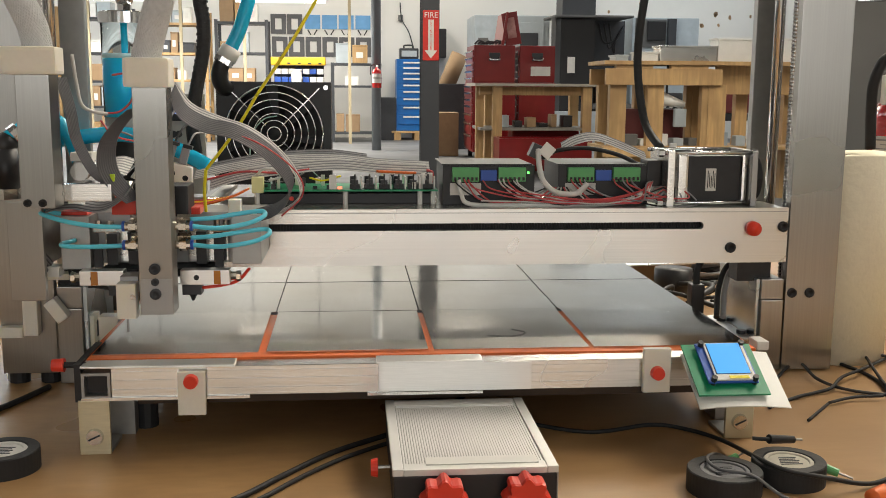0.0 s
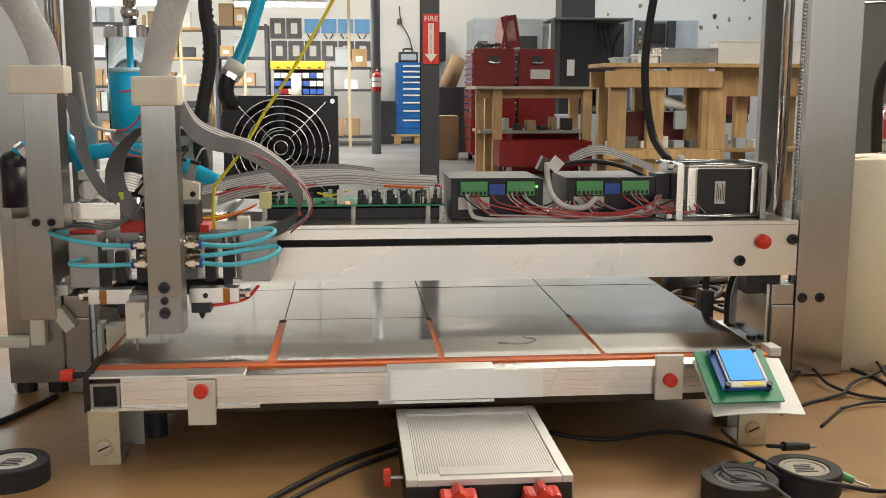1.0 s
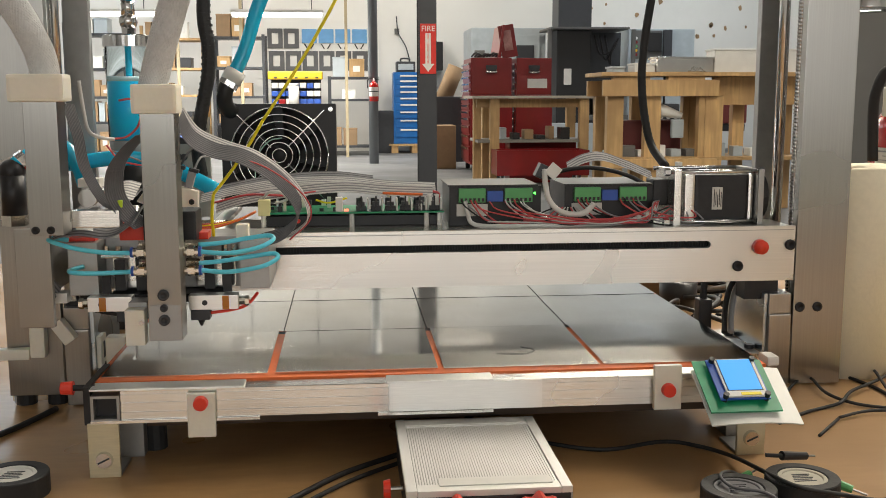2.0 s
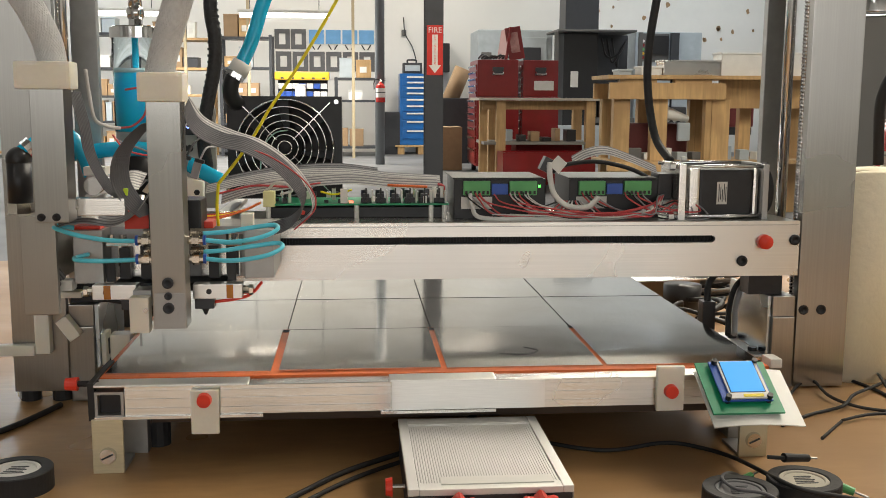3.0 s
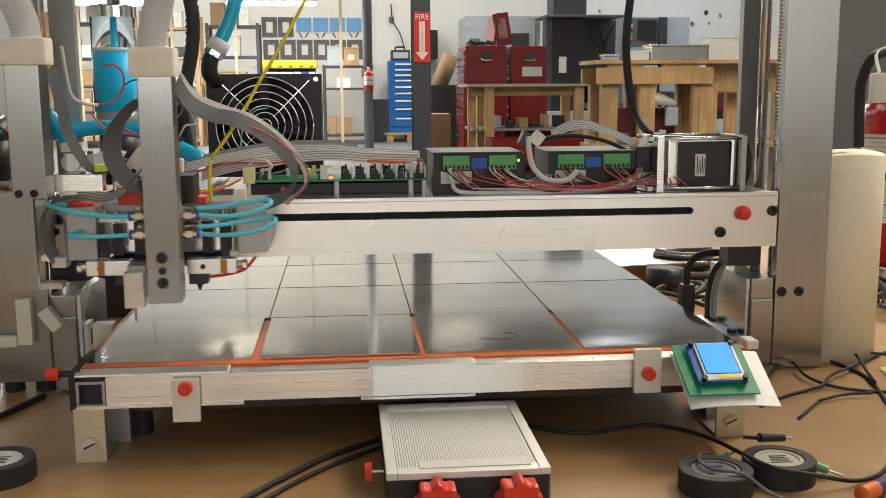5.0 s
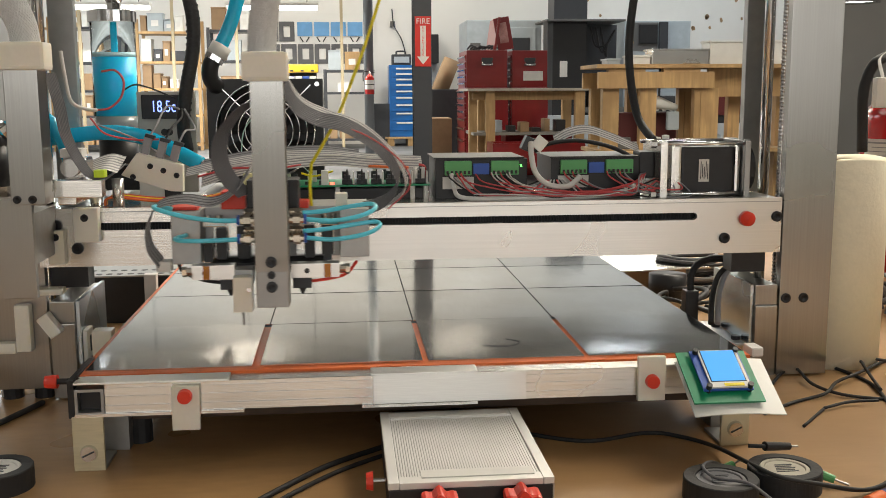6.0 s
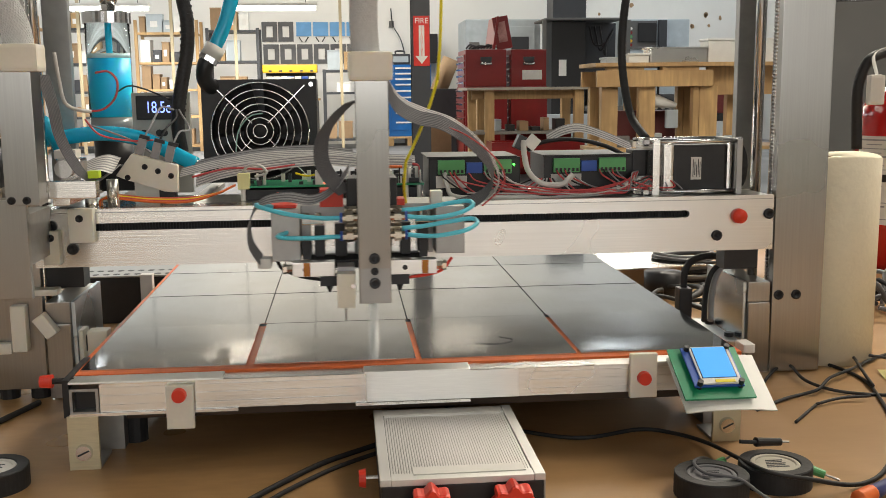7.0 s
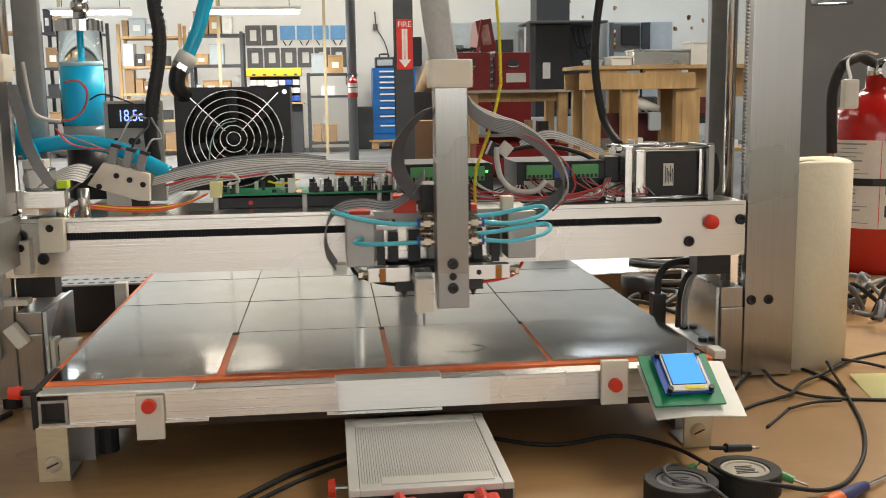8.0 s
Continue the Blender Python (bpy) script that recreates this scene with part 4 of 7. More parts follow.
def build_driver(x, leds):
    t = riding("motor_driver", (x, 0.24, 0.2490), "black motor driver box with green screw terminals on the beam", "motor driver", "motor drivers")
    w = 0.104
    part("case", B(x, x + w, 0.207, 0.292, 0.2492, 0.2940, 0.001), BLACK, t, "black metal case")
    part("lid", B(x - 0.002, x + w - 0.004, 0.203, 0.294, 0.2942, 0.2958, 0.0005), BLACK, t, "dark painted lid")
    for tx, tw in ((0.010, 0.030), (0.062, 0.031)):
        term = part("terminal_block", B(x + tx, x + tx + tw, 0.200, 0.2068, 0.2762, 0.2920, 0.0008), GREEN_TERM, t, "green screw terminal block")
        for k in range(6):
            q = x + tx + 0.003 + k * (tw - 0.006) / 5
            part("terminal_hole", B(q - 0.0013, q + 0.0013, 0.1990, 0.1999, 0.2775, 0.2812), INK, term)
    part("switch_bank", B(x + 0.042, x + 0.060, 0.2015, 0.2068, 0.2770, 0.2890, 0.0005), BLUEBIN, t, "blue switch bank")
    part("sticker", B(x + 0.008, x + 0.043, 0.2058, 0.2068, 0.2605, 0.2740), LABEL, t)
    if leds:
        part("indicator", B(x + 0.0945, x + 0.0965, 0.2000, 0.2020, 0.2850, 0.2875), GREENLED, t, "glowing green indicator light")
    rnd = random.Random(int(x * 1000))
    for k in range(9):
        q = x + (0.013 + 0.005 * k if k < 4 else 0.062 + 0.005 * (k - 4))
        sag = rnd.uniform(0.2525, 0.2620)
        part("wire", TB([(q, 0.200, 0.279), (q + 0.004, 0.193, 0.272), (q + 0.020 + rnd.uniform(0, 0.02), 0.192 - 0.001 * k, sag), (x + 0.075 + 0.01 * k, 0.190 - 0.0008 * k, sag - 0.001), (x + 0.118 + 0.003 * k, 0.198, 0.270)], 0.0009, 6),
             rnd.choice([RED_WIRE, RED_WIRE, GREY_CABLE, WHITE_CABLE, RUBBER]), t)
    return t


build_driver(0.029, True)
build_driver(0.160, False)


def build_loom():
    t = riding("wire_loom", (0.2, 0.2, 0.2490), "loose loom of red, white and grey wires along the beam", "wire loom")
    rnd = random.Random(9)
    part("grey_sheath", TB([(0.046, 0.198, 0.278), (0.048, 0.192, 0.264), (0.058, 0.188, 0.2525), (0.110, 0.186, 0.2512), (0.170, 0.186, 0.2515), (0.225, 0.187, 0.254), (0.262, 0.196, 0.268)], 0.0026, 8), WHITE_CABLE, t, "grey sheathed cable")
    part("grey_sheath", TB([(0.136, 0.205, 0.312), (0.136, 0.198, 0.296), (0.140, 0.192, 0.278), (0.154, 0.188, 0.2655), (0.176, 0.187, 0.2640), (0.190, 0.192, 0.274)], 0.0032, 8), WHITE_CABLE, t, "looped grey cable")
    plug = part("plug", B(0.128, 0.139, 0.204, 0.220, 0.302, 0.318, 0.001, turn=(0, 25, 0)), DARKSTEEL, t, "dark cable plug")
    part("plug_flag", B(0.139, 0.153, 0.202, 0.205, 0.303, 0.318, 0.0008, turn=(0, 40, 0)), WHITE, t)
    for k in range(7):
        z = 0.2525 + rnd.uniform(0, 0.006)
        part("wire", TB([(0.070 + 0.02 * k, 0.190, 0.256), (0.115 + 0.02 * k, 0.185, z), (0.19 + 0.008 * k, 0.182, z - 0.002 + 0.0004 * k), (0.235 + 0.003 * k, 0.184, z), (0.258, 0.192, 0.262 + 0.002 * k), (0.268, 0.202, 0.276)], 0.0009, 6),
             rnd.choice([RED_WIRE, GREY_CABLE, WHITE_CABLE, RED_WIRE]), t)
    for k in range(4):
        x0, x1, low = 0.056 + 0.017 * k, 0.236 + 0.005 * (k % 4), 0.2535 + 0.0022 * (k % 3)
        part("long_wire", TB([(x0, 0.199, 0.2775), (x0 + 0.012, 0.190, 0.268), (x0 * 0.6 + x1 * 0.4, 0.183 - 0.0005 * k, low + 0.003), (x0 * 0.3 + x1 * 0.7, 0.181 - 0.0005 * k, low), (x1, 0.186, low + 0.008), (0.264, 0.198, 0.272 + 0.001 * k)], 0.0008, 6),
             WHITE_CABLE if k % 4 == 3 else RED_WIRE, t)
    part("black_cable", TB([(0.146, 0.235, 0.300), (0.165, 0.235, 0.309), (0.200, 0.235, 0.3115), (0.238, 0.228, 0.303), (0.268, 0.220, 0.286)], 0.0025, 8), RUBBER, t, "black cable")
    part("ribbon_cable", ST([(0.172, 0.250, 0.312), (0.190, 0.250, 0.321), (0.212, 0.250, 0.324), (0.240, 0.246, 0.315), (0.270, 0.240, 0.302)], (0.0, 0.012, 0.010), 0.0012, 8), [WHITE_CABLE, GREY_CABLE], t, "pale flat ribbon cable")
    part("zip_tie", C((0.250, 0.19, 0.2605), (0.253, 0.19, 0.2625), 0.0040, 8), WHITE, t)
    # wires along the beam's other end
    for k, m in enumerate((ORANGE, RED_WIRE, YELLOW, RED_WIRE)):
        y = 0.186 + 0.003 * k
        part("wire", TB([(-0.327, y, 0.250), (-0.325, y, 0.257), (-0.312, y, 0.2585 + 0.0008 * k), (-0.275, y, 0.2540 + 0.001 * k), (-0.235, y, 0.2530 + 0.0012 * k), (-0.205, y + 0.01, 0.2600), (-0.186, y + 0.02, 0.268)], 0.0013, 6), m, t)
    return t


build_loom()


def build_fan():
    cx, cz, y = -0.168, 0.3215, 0.360
    t = riding("cooling_fan", (cx, 0.38, 0.2490), "large black cooling fan with a chrome wire grille", "cooling fan")
    h, top, ro = 0.0705, 0.0635, 0.0615
    # frame: a square with a round hole
    bm = bmesh.new()
    n = 40
    def ring(r, yy):
        return [bm.verts.new((cx + r * math.cos(2 * math.pi * k / n + math.pi / 4), yy, cz + r * math.sin(2 * math.pi * k / n + math.pi / 4))) for k in range(n)]
    def square(yy):
        out = []
        for k in range(n):
            a = 2 * math.pi * k / n + math.pi / 4
            c, s = math.cos(a), math.sin(a)
            m = max(abs(c), abs(s))
            out.append(bm.verts.new((cx + h * c / m, yy, cz + top * s / m)))
        return out
    loops = [square(y + 0.026), square(y), ring(ro, y), ring(ro - 0.002, y + 0.026)]
    for a, b in zip(loops, loops[1:] + loops[:1]):
        for k in range(n):
            bm.faces.new((a[k], a[(k + 1) % n], b[(k + 1) % n], b[k]))
    part("frame", bm, BLACK, t, "square black fan frame")
    part("hub", C((cx, y + 0.004, cz), (cx, y + 0.024, cz), 0.021, 24), BLACK, t, "", True)
    for k in range(7):
        a = 2 * math.pi * k / 7
        bm = bmesh.new()
        vs = []
        for rr, da, yy in ((0.020, -0.22, 0.006), (0.061, -0.05, 0.004), (0.061, 0.62, 0.022), (0.020, 0.42, 0.022)):
            for th in (0.0, 0.0018):
                vs.append(bm.verts.new((cx + rr * math.cos(a + da), y + yy + th, cz + rr * math.sin(a + da))))
        for q in ((0, 2, 4, 6), (7, 5, 3, 1), (0, 1, 3, 2), (2, 3, 5, 4), (4, 5, 7, 6), (6, 7, 1, 0)):
            bm.faces.new([vs[i] for i in q])
        part("blade", bm, BLACK, t)
    part("radiator", B(cx - h, cx + h, y + 0.0262, y + 0.072, cz - top, cz + top, 0.002), DARKSTEEL, t, "black radiator")
    for r in (0.0085, 0.0165, 0.0250, 0.0335, 0.0420, 0.0510, 0.0600):
        bm = bmesh.new()
        tube(bm, [(cx + r * math.cos(2 * math.pi * k / 40), y - 0.004, cz + r * math.sin(2 * math.pi * k / 40)) for k in range(41)], 0.0010, 6, 1)
        part("grille_ring", bm, CHROME, t)
    for s in (-1, 1):
        for q in (-1, 1):
            part("grille_strut", C((cx + s * 0.010, y - 0.0030, cz + q * 0.010), (cx + s * 0.056, y - 0.0015, cz + q * 0.056), 0.0012, 6), CHROME, t)
            part("screw", C((cx + s * 0.064, y, cz + q * 0.057), (cx + s * 0.064, y - 0.0025, cz + q * 0.057), 0.0030, 10), CHROME, t)
    part("thin_wire", TB([(cx + 0.004, y - 0.008, cz + 0.022), (cx - 0.012, y - 0.009, cz + 0.018), (cx - 0.026, y - 0.012, cz), (cx - 0.028, y - 0.03, cz - 0.03), (cx - 0.02, y - 0.08, cz - 0.045)], 0.0009, 6), material("pale_green_wire", (0.35, 0.55, 0.48), 0.4), t, "thin pale green wire")
    return t


build_fan()


def build_reservoir():
    x, y = -0.3565, 0.405
    t = riding("coolant_reservoir", (x, y, 0.2490), "clear cylinder reservoir of bright blue coolant with a chrome cap", "reservoir")
    part("pump", C((x, y, 0.2492), (x, y, 0.318), 0.024, 24), BLACK, t, "black pump", True)
    part("base", C((x, y, 0.3182), (x, y, 0.340), 0.0268, 28), material("smoky_acrylic", (0.30, 0.34, 0.36), 0.15, 0, 20, 0.05, coat=0.5), t, "smoky clear base", True)
    bm = bmesh.new()
    rings = [[bm.verts.new((x + r * math.cos(2 * math.pi * k / 48), y + r * math.sin(2 * math.pi * k / 48), z)) for k in range(48)] for r, z in ((0.0272, 0.3402), (0.0272, 0.4555), (0.0266, 0.4555), (0.0266, 0.3402))]
    for a, b in zip(rings, rings[1:] + rings[:1]):
        for k in range(48):
            bm.faces.new((a[k], a[(k + 1) % 48], b[(k + 1) % 48], b[k]))
    glass = part("cylinder", bm, CLEAR, t, "clear acrylic cylinder", True)
    glass.visible_shadow = False
    part("coolant", C((x, y, 0.3408), (x, y, 0.4130), 0.0262, 32), LIQUID, t, "bright blue coolant", True)
    part("foam", C((x, y, 0.4132), (x, y, 0.4185), 0.0262, 32), material("pale_foam", (0.55, 0.75, 0.80), 0.6), t, "pale froth on the coolant", True)
    part("inner_tube", C((x + 0.001, y, 0.4187), (x + 0.001, y, 0.4545), 0.0042, 12), BLUE, t, "", True)
    bm = bmesh.new()
    n = 48
    rings = []
    for z, r in ((0.4558, 0.0285), (0.4690, 0.0285), (0.4705, 0.0262)):
        rings.append([bm.verts.new((x + (r + (0.0012 if k % 4 < 2 and r > 0.028 else 0)) * math.cos(2 * math.pi * k / n), y + (r + (0.0012 if k % 4 < 2 and r > 0.028 else 0)) * math.sin(2 * math.pi * k / n), z)) for k in range(n)])
    for a, b in zip(rings, rings[1:]):
        for k in range(n):
            bm.faces.new((a[k], a[(k + 1) % n], b[(k + 1) % n], b[k]))
    bm.faces.new(rings[0][::-1])
    bm.faces.new(rings[-1])
    part("cap", bm, CHROME, t, "knurled chrome cap")
    part("fitting", C((x + 0.003, y, 0.4705), (x + 0.003, y, 0.4790), 0.0090, 6), CHROME, t)
    bm = ball(bmesh.new(), (x + 0.003, y, 0.487), 0.0115, 16)
    cyl(bm, (x + 0.003, y, 0.493), (x + 0.003, y, 0.515), 0.0085, 14)
    part("swivel", bm, CHROME, t, "dark chrome swivel fitting", True)
    part("hose", TB([(x + 0.003, y, 0.515), (x + 0.008, y, 0.56), (x + 0.03, y, 0.62)], 0.010, 10), BLUE, t, "blue hose")
    return t


build_reservoir()


def build_thermometer():
    t = riding("temperature_display", (-0.285, 0.34, 0.2490), "pale panel with a small lit blue temperature display", "temperature display")
    panel = part("panel", B(-0.3170, -0.2490, 0.331, 0.340, 0.2492, 0.3700, 0.001), material("pale_panel", (0.50, 0.49, 0.45), 0.5), t, "pale grey mounting panel")
    scr = part("screen", B(-0.3110, -0.2560, 0.325, 0.3308, 0.3380, 0.3665, 0.0012), BLACK, t, "black display housing")
    written("18.5c", 0.0195, DIGIT, scr, pose(-0.2850, 0.3242, 0.3520, 90, 0, 0) @ Matrix.Diagonal((0.70, 1, 1, 1)), "glowing blue digits")
    for k, (hx, hz) in enumerate(((-0.304, 0.322), (-0.286, 0.322), (-0.280, 0.322))):
        part("hole", C((hx, 0.3308, hz), (hx, 0.3300, hz), 0.0042, 12), INK, panel)
    return t


build_thermometer()


def build_sensor_block():
    t = riding("wiring_block", (-0.28, 0.23, 0.2490), "cream printed wiring block with slanted grey plugs", "wiring block")
    pts = [(-0.3165, 0.2795), (-0.2980, 0.3040), (-0.2490, 0.2900), (-0.2500, 0.2600), (-0.2640, 0.2610), (-0.3040, 0.2745)]
    bm = bmesh.new()
    a = [bm.verts.new((x, 0.222, z)) for x, z in pts]
    b = [bm.verts.new((x, 0.232, z)) for x, z in pts]
    bm.faces.new(a)
    bm.faces.new(b[::-1])
    for k in range(6):
        bm.faces.new((a[k], a[(k + 1) % 6], b[(k + 1) % 6], b[k]))
    bmesh.ops.bevel(bm, geom=list(bm.edges), offset=0.0008, segments=1, affect="EDGES")
    part("block", bm, CREAM, t, "cream printed plastic block")
    part("stand", B(-0.272, -0.254, 0.2322, 0.245, 0.2492, 0.280), BLACK, t)
    for x, z in ((-0.3035, 0.2775), (-0.2845, 0.2890), (-0.2705, 0.2840), (-0.2565, 0.2785)):
        part("bolt", socket_bolt(bmesh.new(), (x, 0.222, z), 0.0032, 0.0012), BLACK, t, "", True)
    for k, (x, z) in enumerate(((-0.2880, 0.3010), (-0.2720, 0.2965), (-0.2575, 0.2925))):
        plug = part("plug", B(x - 0.0042, x + 0.0042, 0.2235, 0.2315, z + 0.001, z + 0.020, 0.0006, turn=(0, 16, 0)), GREY_CABLE, t, "grey plug")
        part("plug_cap", B(x - 0.001, x + 0.0095, 0.223, 0.232, z + 0.0185, z + 0.0225, 0.0006, turn=(0, 16, 0)), BLACK, plug)
        part("lead", TB([(x + 0.004, 0.228, z + 0.021), (x + 0.010, 0.240, z + 0.034), (x + 0.016, 0.27, z + 0.052 - 0.008 * k), (-0.262 + 0.003 * k, 0.295, 0.35)], 0.0012, 6), (GREY_CABLE, RUBBER, GREY_CABLE)[k], t)
    return t


build_sensor_block()


def build_hoses():
    t = riding("coolant_hose", (-0.35, 0.3, 0.29), "thick bright blue coolant hose across the gantry", "hose", "coolant hoses")
    part("hose", TB([(-0.46, 0.27, 0.314), (-0.405, 0.285, 0.318), (-0.345, 0.285, 0.3240), (-0.298, 0.28, 0.3175), (-0.258, 0.275, 0.2985), (-0.236, 0.27, 0.2870)], 0.0088, 14), BLUE, t, "", True)
    part("barb", C((-0.240, 0.272, 0.2890), (-0.226, 0.266, 0.2820), 0.0065, 10), BRASS, t)
    t = riding("coolant_hose", (-0.40, 0.3, 0.32), "thick bright blue coolant hose bending into a tee", "hose", "coolant hoses")
    part("hose", TB([(-0.440, 0.25, 0.350), (-0.416, 0.25, 0.346), (-0.396, 0.25, 0.336), (-0.384, 0.252, 0.318), (-0.378, 0.255, 0.295)], 0.0088, 14), BLUE, t, "", True)
    t = riding("coolant_hose", (-0.2, 0.36, 0.42), "blue coolant hose dropping into a black fitting", "hose", "coolant hoses")
    part("hose", TB([(-0.120, 0.39, 0.70), (-0.150, 0.375, 0.60), (-0.178, 0.362, 0.530), (-0.193, 0.358, 0.492), (-0.206, 0.352, 0.450), (-0.220, 0.348, 0.420)], 0.0085, 14), BLUE, t, "", True)
    part("clamp", C((-0.2165, 0.349, 0.4250), (-0.2240, 0.347, 0.4120), 0.0125, 16), WHITE, t, "white hose clamp", True)
    part("elbow", TB([(-0.224, 0.347, 0.412), (-0.230, 0.345, 0.402), (-0.232, 0.348, 0.388), (-0.228, 0.358, 0.378), (-0.222, 0.372, 0.376)], 0.0100, 12), BLACK, t, "glossy black elbow fitting", True)
    part("elbow_nut", C((-0.2235, 0.347, 0.4135), (-0.2275, 0.346, 0.4065), 0.0118, 6), CHROME, t)
    t = riding("cable_loom", (-0.25, 0.31, 0.33), "thick black braided cable loom hanging from above", "cable loom")
    part("loom", TB([(-0.235, 0.33, 0.70), (-0.242, 0.315, 0.58), (-0.248, 0.308, 0.492), (-0.2435, 0.306, 0.452), (-0.2450, 0.306, 0.418), (-0.2560, 0.306, 0.365), (-0.2600, 0.308, 0.330), (-0.258, 0.315, 0.300)], 0.0078, 12, 10), BRAID_BLACK, t, "", True)
    bm = bmesh.new()
    for k in range(34):
        z = 0.34 + k * 0.0075
        x = float(np.interp(z, [0.33, 0.365, 0.418, 0.452, 0.492, 0.58, 0.70], [-0.2600, -0.2560, -0.2450, -0.2435, -0.248, -0.242, -0.235]))
        y = float(np.interp(z, [0.33, 0.452, 0.492, 0.58, 0.70], [0.308, 0.306, 0.308, 0.315, 0.33]))
        cyl(bm, (x, y, z), (x, y, z + 0.0028), 0.0083, 12)
    tagged(part("ribs", bm, BLACK, t), kind="stuff")
    t = riding("power_cable", (0.30, 0.33, 0.29), "black power cable hanging down to a connector", "cable")
    part("cable", TB([(0.325, 0.34, 0.70), (0.302, 0.34, 0.56), (0.289, 0.34, 0.478), (0.285, 0.34, 0.437), (0.285, 0.34, 0.406), (0.290, 0.34, 0.367), (0.298, 0.335, 0.332), (0.306, 0.30, 0.308)], 0.0052, 12), RUBBER, t, "", True)
    part("connector", B(0.296, 0.322, 0.265, 0.290, 0.2750, 0.3080, 0.003), BLACK, t, "black connector")
    part("connector_clip", B(0.306, 0.313, 0.258, 0.266, 0.298, 0.316, 0.001), WHITE, t)
    part("stand", B(0.300, 0.318, 0.262, 0.295, 0.2492, 0.2750), ALU_DULL, t)


build_hoses()


def build_left_wires():
    t = riding("ribbon_bundle", (-0.31, 0.2, 0.2490), "tangle of pale ribbon cables beside the tower", "cable bundle")
    part("ribbon_cable", ST([(-0.385, 0.19, 0.258), (-0.368, 0.19, 0.275), (-0.348, 0.195, 0.288), (-0.326, 0.20, 0.296), (-0.312, 0.21, 0.292)], (0.0, 0.050, 0.014), 0.0014, 14), [WHITE_CABLE, GREY_CABLE], t, "wide pale ribbon cable")
    part("ribbon_cable", ST([(-0.375, 0.20, 0.2560), (-0.350, 0.20, 0.2640), (-0.328, 0.205, 0.2780), (-0.312, 0.215, 0.2900)], (0.0, 0.030, 0.004), 0.0014, 10), [GREY_CABLE, DARK_CABLE], t, "grey ribbon cable")
    part("box", B(-0.305, -0.262, 0.262, 0.292, 0.2492, 0.2700, 0.001), WHITE, t, "white module")
    part("module", B(-0.350, -0.270, 0.296, 0.330, 0.2560, 0.2850, 0.002), BLACK, t, "black module")
    part("grey_wire", TB([(-0.345, 0.24, 0.335), (-0.318, 0.24, 0.325), (-0.296, 0.24, 0.315), (-0.276, 0.24, 0.300)], 0.0011, 6), GREY_CABLE, t)
    part("black_wire", TB([(-0.325, 0.30, 0.372), (-0.312, 0.30, 0.378), (-0.296, 0.31, 0.374), (-0.27, 0.32, 0.362)], 0.0010, 6), RUBBER, t)
    part("red_wire", TB([(-0.345, 0.22, 0.342), (-0.330, 0.22, 0.325), (-0.300, 0.225, 0.318), (-0.275, 0.23, 0.318)], 0.0011, 6), RED_WIRE, t)


build_left_wires()


